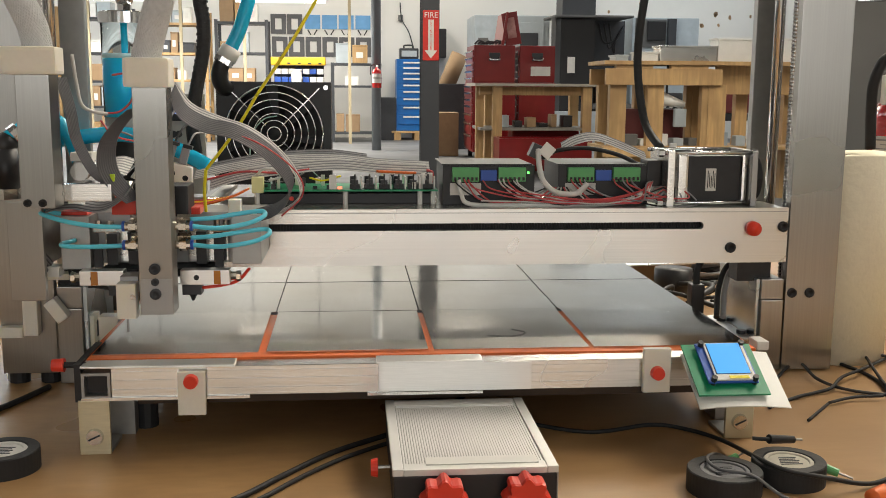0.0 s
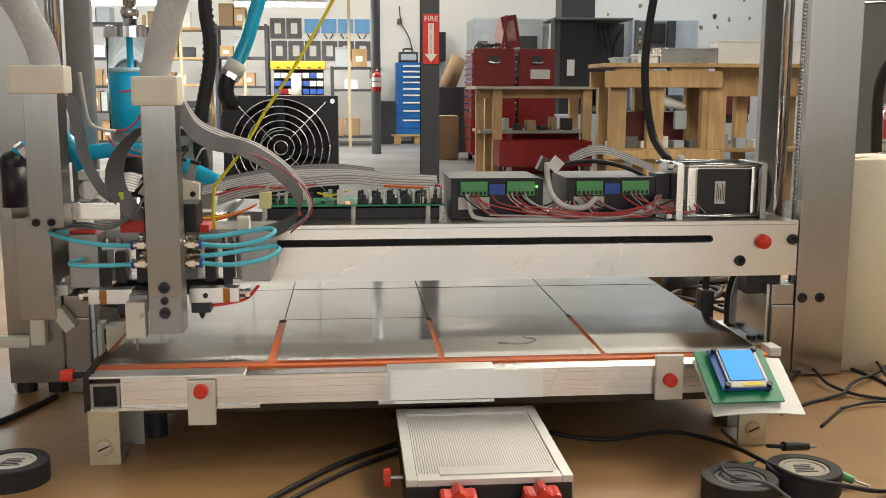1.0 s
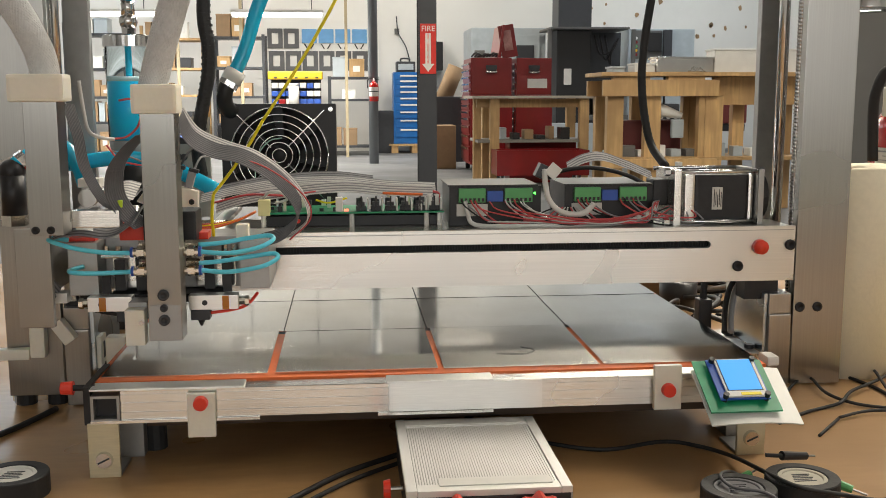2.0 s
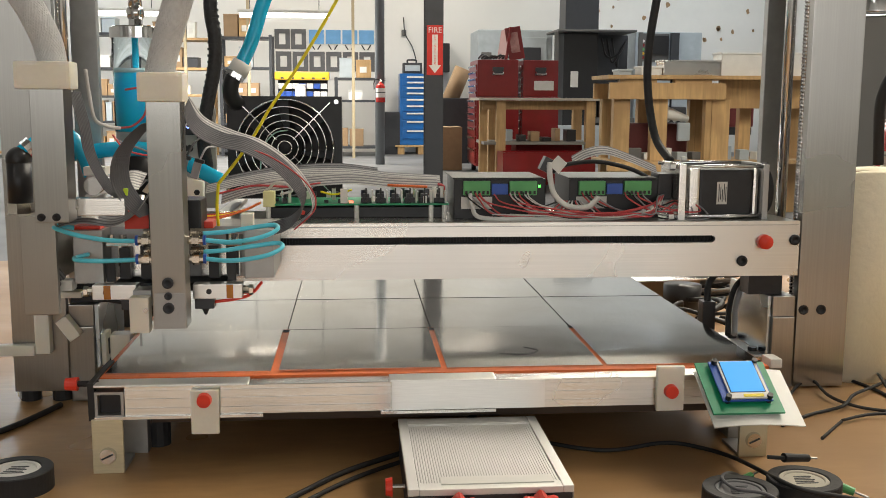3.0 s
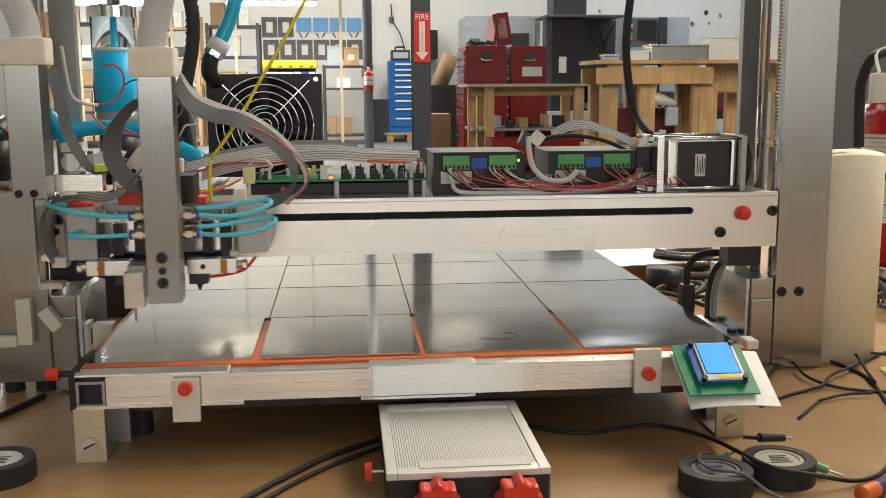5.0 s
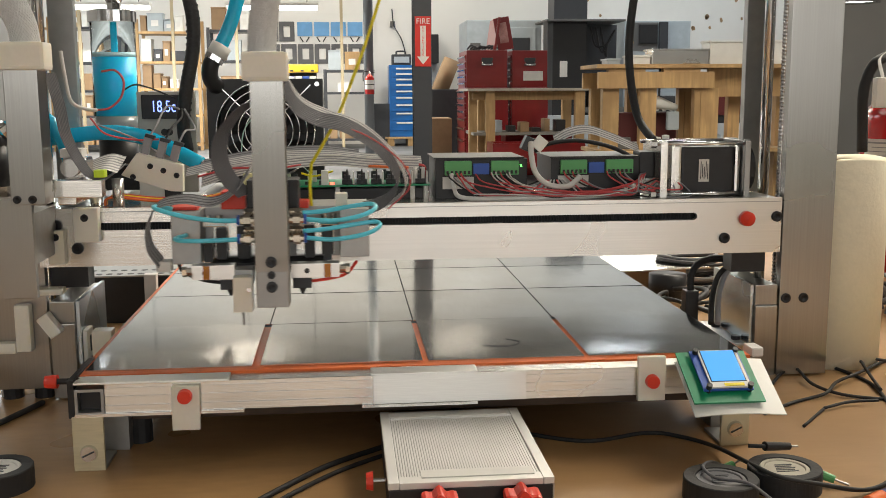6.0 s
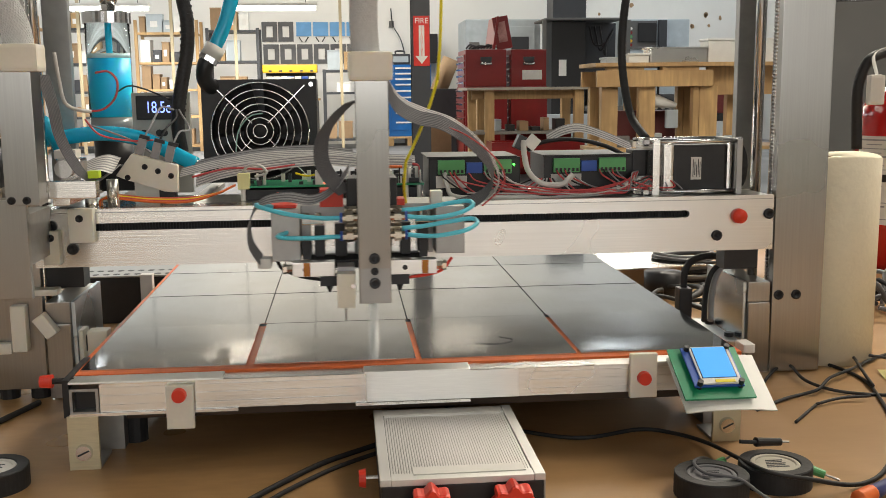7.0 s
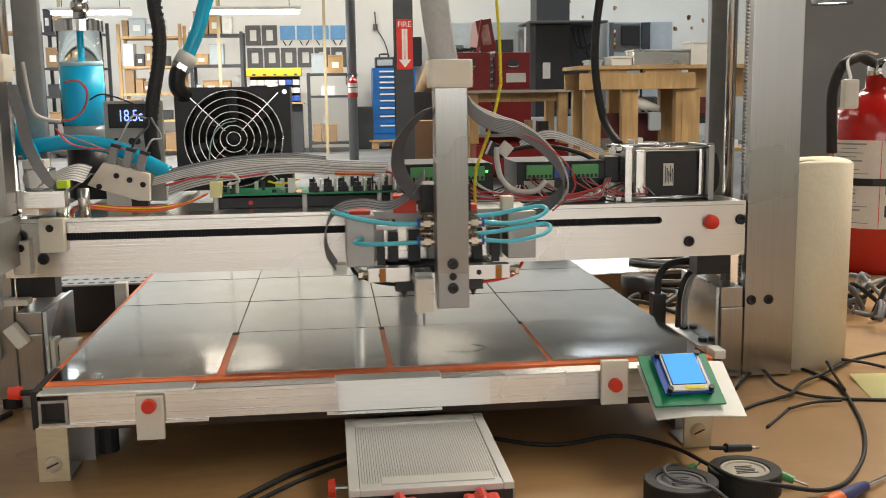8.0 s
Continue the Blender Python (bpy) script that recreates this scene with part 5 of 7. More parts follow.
# ---- on the table ----
def build_supply():
    t = thing("control_box", (0.017, -0.1, TABLE), "low metal control box with a slatted vent and red knobs", "control box")
    x0, x1, y0, y1, z1 = -0.0440, 0.0830, -0.193, -0.022, 0.0785
    part("body", B(x0 + 0.001, x1 - 0.001, y0 + 0.001, y1, TABLE + 0.004, z1 - 0.006, 0.001), BLACK, t, "dark painted box body")
    for a, b in ((x0, x0 + 0.0085), (x1 - 0.0085, x1)):
        part("side_flange", B(a, b, y0, y1, z1 - 0.0055, z1, 0.0008), SILVER, t)
    part("side_panel", B(x1 - 0.0009, x1 + 0.0002, y0 + 0.001, y1, TABLE + 0.004, z1 - 0.0056), ALU_DULL, t)
    part("end_strip", B(x0 + 0.0087, x1 - 0.0087, y0, y0 + 0.013, z1 - 0.0055, z1 - 0.0004, 0.0006), SILVER, t)
    part("end_strip", B(x0 + 0.0087, x1 - 0.0087, y1 - 0.020, y1, z1 - 0.0055, z1 - 0.0004, 0.0006), SILVER, t)
    part("label_strip", B(x0 + 0.026, x1 - 0.014, y0 + 0.008, y0 + 0.023, z1 - 0.0004, z1 + 0.0006, 0.0002), LABEL, t, "white label strip")
    part("label_strip", B(x0 + 0.008, x1 - 0.012, y1 - 0.019, y1 - 0.004, z1 - 0.0003, z1 + 0.0006, 0.0002), LABEL, t, "white label strip")
    # base in the darker silver, standing in for shade between the slats
    vent = part("vent_base", B(x0 + 0.0087, x1 - 0.0087, y0 + 0.0132, y1 - 0.0202, z1 - 0.0055, z1 - 0.0024), SILVER_SHADE, t)
    n = 52
    me = None
    for k in range(n):
        x = x0 + 0.0098 + k * (x1 - x0 - 0.0200) / (n - 1)
        if me is None:
            first = part("slat", B(x - 0.00085, x + 0.00085, y0 + 0.0134, y1 - 0.0204, z1 - 0.0023, z1 - 0.0008, 0.0003), SILVER, vent)
            me, x_first = first.data, x
        else:
            s = new("slat", me)
            s.parent = vent
            s.location = (x - x_first, 0, 0)
    for kx in (-0.006, 0.056):
        bm = bmesh.new()
        prof = []
        for k in range(48):
            a = 2 * math.pi * k / 48
            r = 0.0165 + 0.0020 * math.cos(8 * a)
            prof.append((r * math.cos(a), r * math.sin(a)))
        kz = 0.0595
        rings = [[bm.verts.new((kx + q * px, y, kz + q * pz)) for px, pz in prof] for y, q in ((y0 - 0.004, 0.97), (y0 - 0.006, 1.0), (y0 - 0.020, 1.0), (y0 - 0.0225, 0.94))]
        for a, b in zip(rings, rings[1:]):
            for k in range(48):
                bm.faces.new((a[k], a[(k + 1) % 48], b[(k + 1) % 48], b[k]))
        bm.faces.new(rings[0])
        bm.faces.new(rings[-1][::-1])
        knob = part("knob", bm, RED, t, "red lobed plastic knob")
        part("knob_shaft", C((kx, y0 + 0.001, kz), (kx, y0 - 0.005, kz), 0.005, 12), CHROME, knob)
    bm = C((x0 - 0.010, -0.150, 0.0640), (x0 - 0.0155, -0.150, 0.0640), 0.0078, 16, 0.0066)
    k = part("side_knob", bm, RED, t, "red plastic thumb screw")
    part("screw", C((x0, -0.150, 0.0640), (x0 - 0.010, -0.150, 0.0640), 0.0020, 8), CHROME, k)
    for fx in (x0 + 0.012, x1 - 0.012):
        for fy in (y0 + 0.015, y1 - 0.015):
            part("rubber_foot", C((fx, fy, TABLE), (fx, fy, TABLE + 0.0045), 0.006, 10), RUBBER, t)


build_supply()


def build_display():
    """Tilted card with a small lit display; drawn flat, then turned into place."""
    t = thing("display_module", (0.262, -0.078, 0.1110), "lit blue display and green circuit board on a tilted white card", "display")
    tilt = Matrix.Translation((0.262, -0.0725, 0.1060)) @ Euler((radians(29.4), 0, 0)).to_matrix().to_4x4()

    def laid(name, bm, mat, parent, label=""):
        bmesh.ops.transform(bm, matrix=tilt, verts=bm.verts)
        return part(name, bm, mat, parent, label)

    bm = bmesh.new()
    # thin card, slightly bowed
    nx = 10
    top, bot = [], []
    for i in range(nx + 1):
        u = i / nx
        x = -0.0350 + 0.082 * u
        bow = -0.0030 * (2 * u - 1) ** 2
        for row, zz in ((top, 0.0), (bot, -0.0012)):
            row.append([bm.verts.new((x, -0.030 - 0.001 * u, zz + bow)), bm.verts.new((x, 0.038, zz + bow))])
    for i in range(nx):
        bm.faces.new((top[i][0], top[i + 1][0], top[i + 1][1], top[i][1]))
        bm.faces.new((bot[i][0], bot[i][1], bot[i + 1][1], bot[i + 1][0]))
        for j in (0, 1):
            bm.faces.new((top[i][j], bot[i][j], bot[i + 1][j], top[i + 1][j]))
    for i in (0, nx):
        bm.faces.new((top[i][0], top[i][1], bot[i][1], bot[i][0]))
    laid("card", bm, WHITE, t, "white plastic card")
    board = laid("board", B(-0.0345, 0.0300, -0.0205, 0.0425, 0.0022, 0.0040), GREEN, t, "bright green circuit board")
    mod = laid("display_board", B(-0.0235, 0.0220, -0.0095, 0.0400, 0.0062, 0.0078, 0.0004), BLUEBIN, t, "blue display board")
    bez = laid("bezel", B(-0.0165, 0.0200, -0.0080, 0.0385, 0.0080, 0.0098, 0.0006), WHITE, mod, "white display bezel")
    laid("screen", B(-0.0140, 0.0165, -0.0005, 0.0370, 0.0098, 0.0104, 0.0002), SCREEN, mod, "lit blue screen")
    laid("black_edge", B(-0.0150, 0.0175, -0.0013, 0.0376, 0.0092, 0.0099), INK, mod)
    laid("connector_strip", B(-0.004, 0.014, -0.0068, -0.0035, 0.0098, 0.0103), YELLOW, mod, "yellow connector strip")
    for x in (-0.0185, 0.0190):
        for y in (-0.0070, 0.0370):
            laid("screw", C((x, y, 0.0040), (x, y, 0.0125), 0.0026, 10), BLACK, mod)
    laid("spacer", B(-0.020, 0.018, 0.000, 0.030, -0.0010, 0.0022), BLACK, t)
    laid("post", C((0.01, 0.030, -0.0012), (0.01, 0.030, -0.022), 0.004, 8), WHITE, t)
    part("holder", B(0.246, 0.296, -0.0400, -0.0312, 0.098, 0.1120, 0.001), CREAM, t, "printed plastic holder clipped to the rail")


build_display()


def tape_roll(x, y, label, core):
    t = thing("tape_roll", (x, y, TABLE), label, "tape roll", "rolls of tape")
    z0, z1 = TABLE, TABLE + 0.0185
    for nm, ro, ri, m, lb, dz in (("tape", 0.0305, 0.0205, RUBBER, "black vinyl tape", 0.0), ("core", 0.0204, 0.0165, core, "printed cardboard core", -0.0006)):
        bm = bmesh.new()
        rings = []
        for r, z in ((ro, z0), (ro, z1 - 0.001 + dz), (ro - 0.0008, z1 + dz), (ri + 0.0006, z1 + dz), (ri, z1 - 0.0008 + dz), (ri, z0)):
            rings.append([bm.verts.new((x + r * math.cos(2 * math.pi * k / 48), y + r * math.sin(2 * math.pi * k / 48), z)) for k in range(48)])
        for a, b in zip(rings, rings[1:] + rings[:1]):
            for k in range(48):
                bm.faces.new((a[k], a[(k + 1) % 48], b[(k + 1) % 48], b[k]))
        p = part(nm, bm, m, t, lb)
    part("core_floor", C((x, y, z1 - 0.0040), (x, y, z1 - 0.0018), 0.0163, 32), core, t, "printed paper disc")
    bm = bmesh.new()
    for k in range(5):
        box(bm, x - 0.010 + 0.001 * k, x + 0.009 - 0.002 * (k % 2), y - 0.008 + 0.0036 * k, y - 0.0066 + 0.0036 * k, z1 - 0.0018, z1 - 0.0014)
    part("print_bars", bm, DARKSTEEL, t)


tape_roll(0.2925, -0.1340, "roll of black electrical tape lying flat among cables", TAPECORE)
tape_roll(0.2305, -0.1510, "roll of black electrical tape under a thin cable", DARK_CABLE)
tape_roll(-0.372, -0.062, "roll of black electrical tape lying flat on the table", LABEL)


def cable(pts, r, label, mat=None, z=0.0):
    bm = TB([(x, y, TABLE + r + (p[0] if p else 0)) for x, y, *p in pts], r, 8, 8)
    return single("cable", bm, mat or RUBBER, label, "cable", group="table cables")


cable([(0.501, 0.227), (0.515, 0.174), (0.515, 0.127), (0.494, 0.057), (0.467, -0.012), (0.435, -0.072), (0.402, -0.117), (0.376, -0.143), (0.347, -0.159, 0.0030), (0.311, -0.166, 0.0120), (0.275, -0.165, 0.0195), (0.267, -0.127, 0.0160), (0.264, -0.049, 0.0040), (0.245, -0.008), (0.215, 0.006), (0.150, -0.010), (0.08, 0.03)], 0.0020, "long black cable curling across the table")
cable([(0.395, 0.135), (0.432, 0.184, 0.0030), (0.451, 0.188, 0.0060), (0.445, 0.136, 0.0040), (0.459, 0.103, 0.0020), (0.491, 0.088), (0.540, 0.074)], 0.0018, "black cable lying beside the tower")
cable([(0.354, 0.050), (0.398, 0.082), (0.425, 0.096), (0.444, 0.099, 0.0040), (0.473, 0.132, 0.0060), (0.518, 0.168, 0.0050), (0.589, 0.234), (0.647, 0.261)], 0.0019, "black cable running to the table's far side")
cable([(0.610, 0.196), (0.584, 0.212, 0.0040), (0.546, 0.219, 0.0080), (0.535, 0.192, 0.0080), (0.522, 0.148, 0.0050), (0.509, 0.104, 0.0040)], 0.0018, "black cable bent back sharply over others")
cable([(-0.22, -0.20), (-0.165, -0.145), (-0.132, -0.100), (-0.091, -0.048), (-0.040, -0.005), (-0.001, 0.030), (0.05, 0.12)], 0.0026, "thick black cable running under the printer")
cable([(-0.20, -0.20), (-0.150, -0.150), (-0.118, -0.105), (-0.080, -0.060), (-0.030, -0.018), (0.02, 0.02), (0.10, 0.06)], 0.0021, "black cable running under the printer")
cable([(0.377, 0.009), (0.420, 0.057), (0.425, 0.058, 0.0020), (0.456, 0.070, 0.0030), (0.487, 0.069, 0.0040)], 0.0016, "thin black cable on the table")
cable([(0.260, -0.090), (0.240, -0.105, 0.012), (0.222, -0.132, 0.0186), (0.224, -0.157, 0.0188), (0.246, -0.172, 0.0186), (0.268, -0.190, 0.006), (0.31, -0.22)], 0.0014, "thin grey cable lying over the tape", DARK_CABLE)
cable([(-0.52, 0.05), (-0.447, 0.074), (-0.427, 0.099), (-0.414, 0.130), (-0.40, 0.17)], 0.0032, "black cable behind the tape roll")


def plug(p, q, mat, label, tip=0.010):
    p, q = Vector(p), Vector(q)
    d = (q - p).normalized()
    t = thing("cable_plug", tuple(p), label, "plug", "small plugs")
    bm = C(p, q, 0.0042, 12, 0.0034)
    part("barrel", bm, mat, t)
    part("tip", C(q, q + d * tip, 0.0010, 8), ALU_DULL, t, "bare metal tip")
    part("tail", TB([p - d * 0.016 + Vector((0, 0.004, -0.001)), p - d * 0.006, p], 0.0018, 6), RUBBER, t)


plug((0.290, -0.098, 0.0600), (0.316, -0.090, 0.0560), BLACK, "black alligator-clip plug beside the tape roll")
plug((0.3205, -0.132, 0.0480), (0.334, -0.140, 0.0440), GREEN_TERM, "green plug leaning on the tape roll", 0.012)
plug((0.245, -0.112, 0.0440), (0.259, -0.104, 0.0470), GREEN_TERM, "green plug beside the tape roll", 0.012)


def build_screwdriver():
    t = thing("screwdriver", (0.38, -0.155, TABLE), "small screwdriver with a blue and orange handle", "screwdriver")
    z = TABLE + 0.0070
    part("handle", TB([(0.352, -0.172, z), (0.362, -0.166, z), (0.376, -0.156, z), (0.388, -0.148, z - 0.001)], 0.0068, 12, 6, 0.0046), material("dark_blue_grip", (0.035, 0.045, 0.16), 0.45), t, "dark blue handle", True)
    part("handle_end", TB([(0.336, -0.182, z), (0.345, -0.1765, z), (0.353, -0.1715, z)], 0.0068, 12, 6), ORANGE, t, "orange handle end", True)
    part("shaft", C((0.386, -0.1495, z - 0.001), (0.420, -0.1255, z - 0.003), 0.0018, 8), CHROME, t)
    t.location.y -= 0.010


build_screwdriver()


def build_note():
    bm = bmesh.new()
    n = 6
    grid = [[bm.verts.new((0.530 + 0.085 * i / n + 0.02 * j / n, 0.085 + 0.085 * j / n - 0.015 * i / n, TABLE + 0.001 + 0.004 * (i / n) ** 2 + 0.003 * (j / n) ** 3)) for j in range(n + 1)] for i in range(n + 1)]
    for i in range(n):
        for j in range(n):
            bm.faces.new((grid[i][j], grid[i + 1][j], grid[i + 1][j + 1], grid[i][j + 1]))
    bmesh.ops.solidify(bm, geom=list(bm.faces), thickness=0.0006)
    single("paper_note", bm, NOTE, "curled pale yellow paper note on the table", "paper")


build_note()


def build_towel_roll():
    x, y, r, h = 0.5235, 0.262, 0.0610, 0.250
    t = thing("paper_towel_roll", (x, y, TABLE), "tall cream roll of paper towels standing on the table", "paper towel roll")
    bm = bmesh.new()
    n = 64
    rings = []
    for rr, z in ((r, TABLE), (r, TABLE + h - 0.002), (r - 0.002, TABLE + h), (0.022, TABLE + h - 0.002), (0.0205, TABLE + h - 0.004), (0.0205, TABLE)):
        rings.append([bm.verts.new((x + rr * (1 + 0.004 * math.sin(5 * k)) * math.cos(2 * math.pi * k / n), y + rr * math.sin(2 * math.pi * k / n), z + (0.0015 * math.sin(3 * 2 * math.pi * k / n) if z > 0.2 else 0))) for k in range(n)])
    for a, b in zip(rings, rings[1:] + rings[:1]):
        for k in range(n):
            f = bm.faces.new((a[k], a[(k + 1) % n], b[(k + 1) % n], b[k]))
            f.smooth = True
    part("paper", bm, PAPER, t, "quilted cream paper")
    bm = bmesh.new()
    rings = [[bm.verts.new((x + rr * math.cos(2 * math.pi * k / 32), y + rr * math.sin(2 * math.pi * k / 32), z)) for k in range(32)] for rr, z in ((0.0203, TABLE), (0.0203, TABLE + h - 0.003), (0.0188, TABLE + h - 0.003), (0.0188, TABLE))]
    for a, b in zip(rings, rings[1:] + rings[:1]):
        for k in range(32):
            bm.faces.new((a[k], a[(k + 1) % 32], b[(k + 1) % 32], b[k]))
    part("core", bm, CARD, t, "brown cardboard core")


build_towel_roll()


def extinguisher(x, y, z0, s, label, detail=True):
    t = thing("fire_extinguisher", (x, y, z0), label, "fire extinguisher", "fire extinguishers")
    r = 0.078 * s
    prof = [(r * 0.9, 0.0), (r, 0.012), (r, 0.240), (r * 0.97, 0.263), (r * 0.86, 0.287), (r * 0.66, 0.306), (r * 0.42, 0.318), (r * 0.28, 0.325), (r * 0.28, 0.345)]
    bm = bmesh.new()
    n = 40
    rings = [[bm.verts.new((x + rr * math.cos(2 * math.pi * k / n), y + rr * math.sin(2 * math.pi * k / n), z0 + zz * s)) for k in range(n)] for rr, zz in prof]
    for a, b in zip(rings, rings[1:]):
        for k in range(n):
            f = bm.faces.new((a[k], a[(k + 1) % n], b[(k + 1) % n], b[k]))
            f.smooth = True
    bm.faces.new(rings[0][::-1])
    bm.faces.new(rings[-1])
    body = part("cylinder", bm, EXTRED, t, "glossy red steel cylinder")

    def band(z1, z2, mat, a0, a1, off, name, label=""):
        bm = bmesh.new()
        m = 24
        rows = [[bm.verts.new((x + (r + o) * math.cos(a0 + (a1 - a0) * k / m), y + (r + o) * math.sin(a0 + (a1 - a0) * k / m), z)) for k in range(m + 1)] for z, o in ((z1, 0.0002), (z1, off), (z2, off), (z2, 0.0002))]
        for a, b in zip(rows, rows[1:] + rows[:1]):
            for k in range(m):
                bm.faces.new((a[k], a[k + 1], b[k + 1], b[k]))
        for k in (0, m):
            bm.faces.new([row[k] for row in rows])
        return part(name, bm, mat, body, label)

    lab = band(z0 + 0.082 * s, z0 + 0.236 * s, LABEL, -math.pi * 0.98, -math.pi * 0.15, 0.0008, "label_sheet", "white instruction label")
    band(z0 + 0.157 * s, z0 + 0.170 * s, BLACK, -math.pi, math.pi, 0.0022, "strap", "black strap")
    if detail:
        rnd = random.Random(2)
        for k in range(20):
            z = z0 + (0.228 - 0.0072 * k) * s
            if abs(z - z0 - 0.163 * s) < 0.012 * s:
                continue
            a0 = -math.pi * rnd.uniform(0.90, 0.95)
            band(z, z + (0.0014 if k % 4 else 0.0028) * s, GREY_CABLE, a0, a0 + rnd.uniform(0.35, 0.75), 0.0013, "text_bar")
        band(z0 + 0.084 * s, z0 + 0.234 * s, RED, -math.pi * 0.62, -math.pi * 0.615, 0.0013, "label_line")
        for k in range(3):
            z = z0 + (0.205 - 0.040 * k - (0.022 if k else 0)) * s
            band(z, z + 0.020 * s, INK, -math.pi * 0.58, -math.pi * 0.46, 0.0014, "pictogram")
    zt = z0 + 0.345 * s
    part("valve", C((x, y, zt - 0.005), (x, y, zt + 0.030 * s), 0.020 * s, 14), CHROME, t, "metal valve", True)
    part("lever", B(x - 0.012 * s, x + 0.085 * s, y - 0.010 * s, y + 0.010 * s, zt + 0.034 * s, zt + 0.040 * s, 0.001, turn=(0, -14, 0)), BLACK, t, "black lever")
    part("handle", B(x - 0.012 * s, x + 0.085 * s, y - 0.010 * s, y + 0.010 * s, zt + 0.012 * s, zt + 0.020 * s, 0.001), BLACK, t, "black carrying handle")
    part("gauge", C((x + 0.005 * s, y - 0.018 * s, zt + 0.012 * s), (x + 0.005 * s, y - 0.030 * s, zt + 0.012 * s), 0.017 * s, 18), CHROME, t, "round pressure gauge")
    part("hose", TB([(x - 0.015 * s, y, zt + 0.026 * s), (x - 0.052 * s, y - 0.030 * s, zt + 0.034 * s), (x - 0.085 * s, y - 0.050 * s, zt + 0.026 * s), (x - 0.098 * s, y - 0.050 * s, zt + 0.014 * s), (x - 0.108 * s, y - 0.050 * s, zt - 0.012 * s), (x - 0.111 * s, y - 0.050 * s, zt - 0.037 * s), (x - 0.110 * s, y - 0.050 * s, zt - 0.070 * s), (x - 0.107 * s, y - 0.050 * s, zt - 0.130 * s)], 0.0090 * s, 12), RUBBER, t, "black rubber hose", True)
    if detail:
        tag = part("tamper_strap", ST([(x - 0.012, y - 0.015, zt + 0.040), (x - 0.060, y - 0.050, zt + 0.044), (x - 0.092, y - 0.060, zt + 0.030), (x - 0.098, y - 0.084, zt - 0.004)], (0.006, 0.0, 0.003), 0.0012, 1), WHITE, t, "white plastic strap")
        part("tag_disc", B(x - 0.115, x - 0.088, y - 0.098, y - 0.080, zt - 0.056, zt - 0.004, 0.006), WHITE, tag, "white plastic tag")


EXTRED = material("extinguisher_red", (0.52, 0.012, 0.010), 0.16, 0, 6, 0.06, coat=0.8)
extinguisher(0.952, 0.850, TABLE, 1.03, "red fire extinguisher with white label on the table")


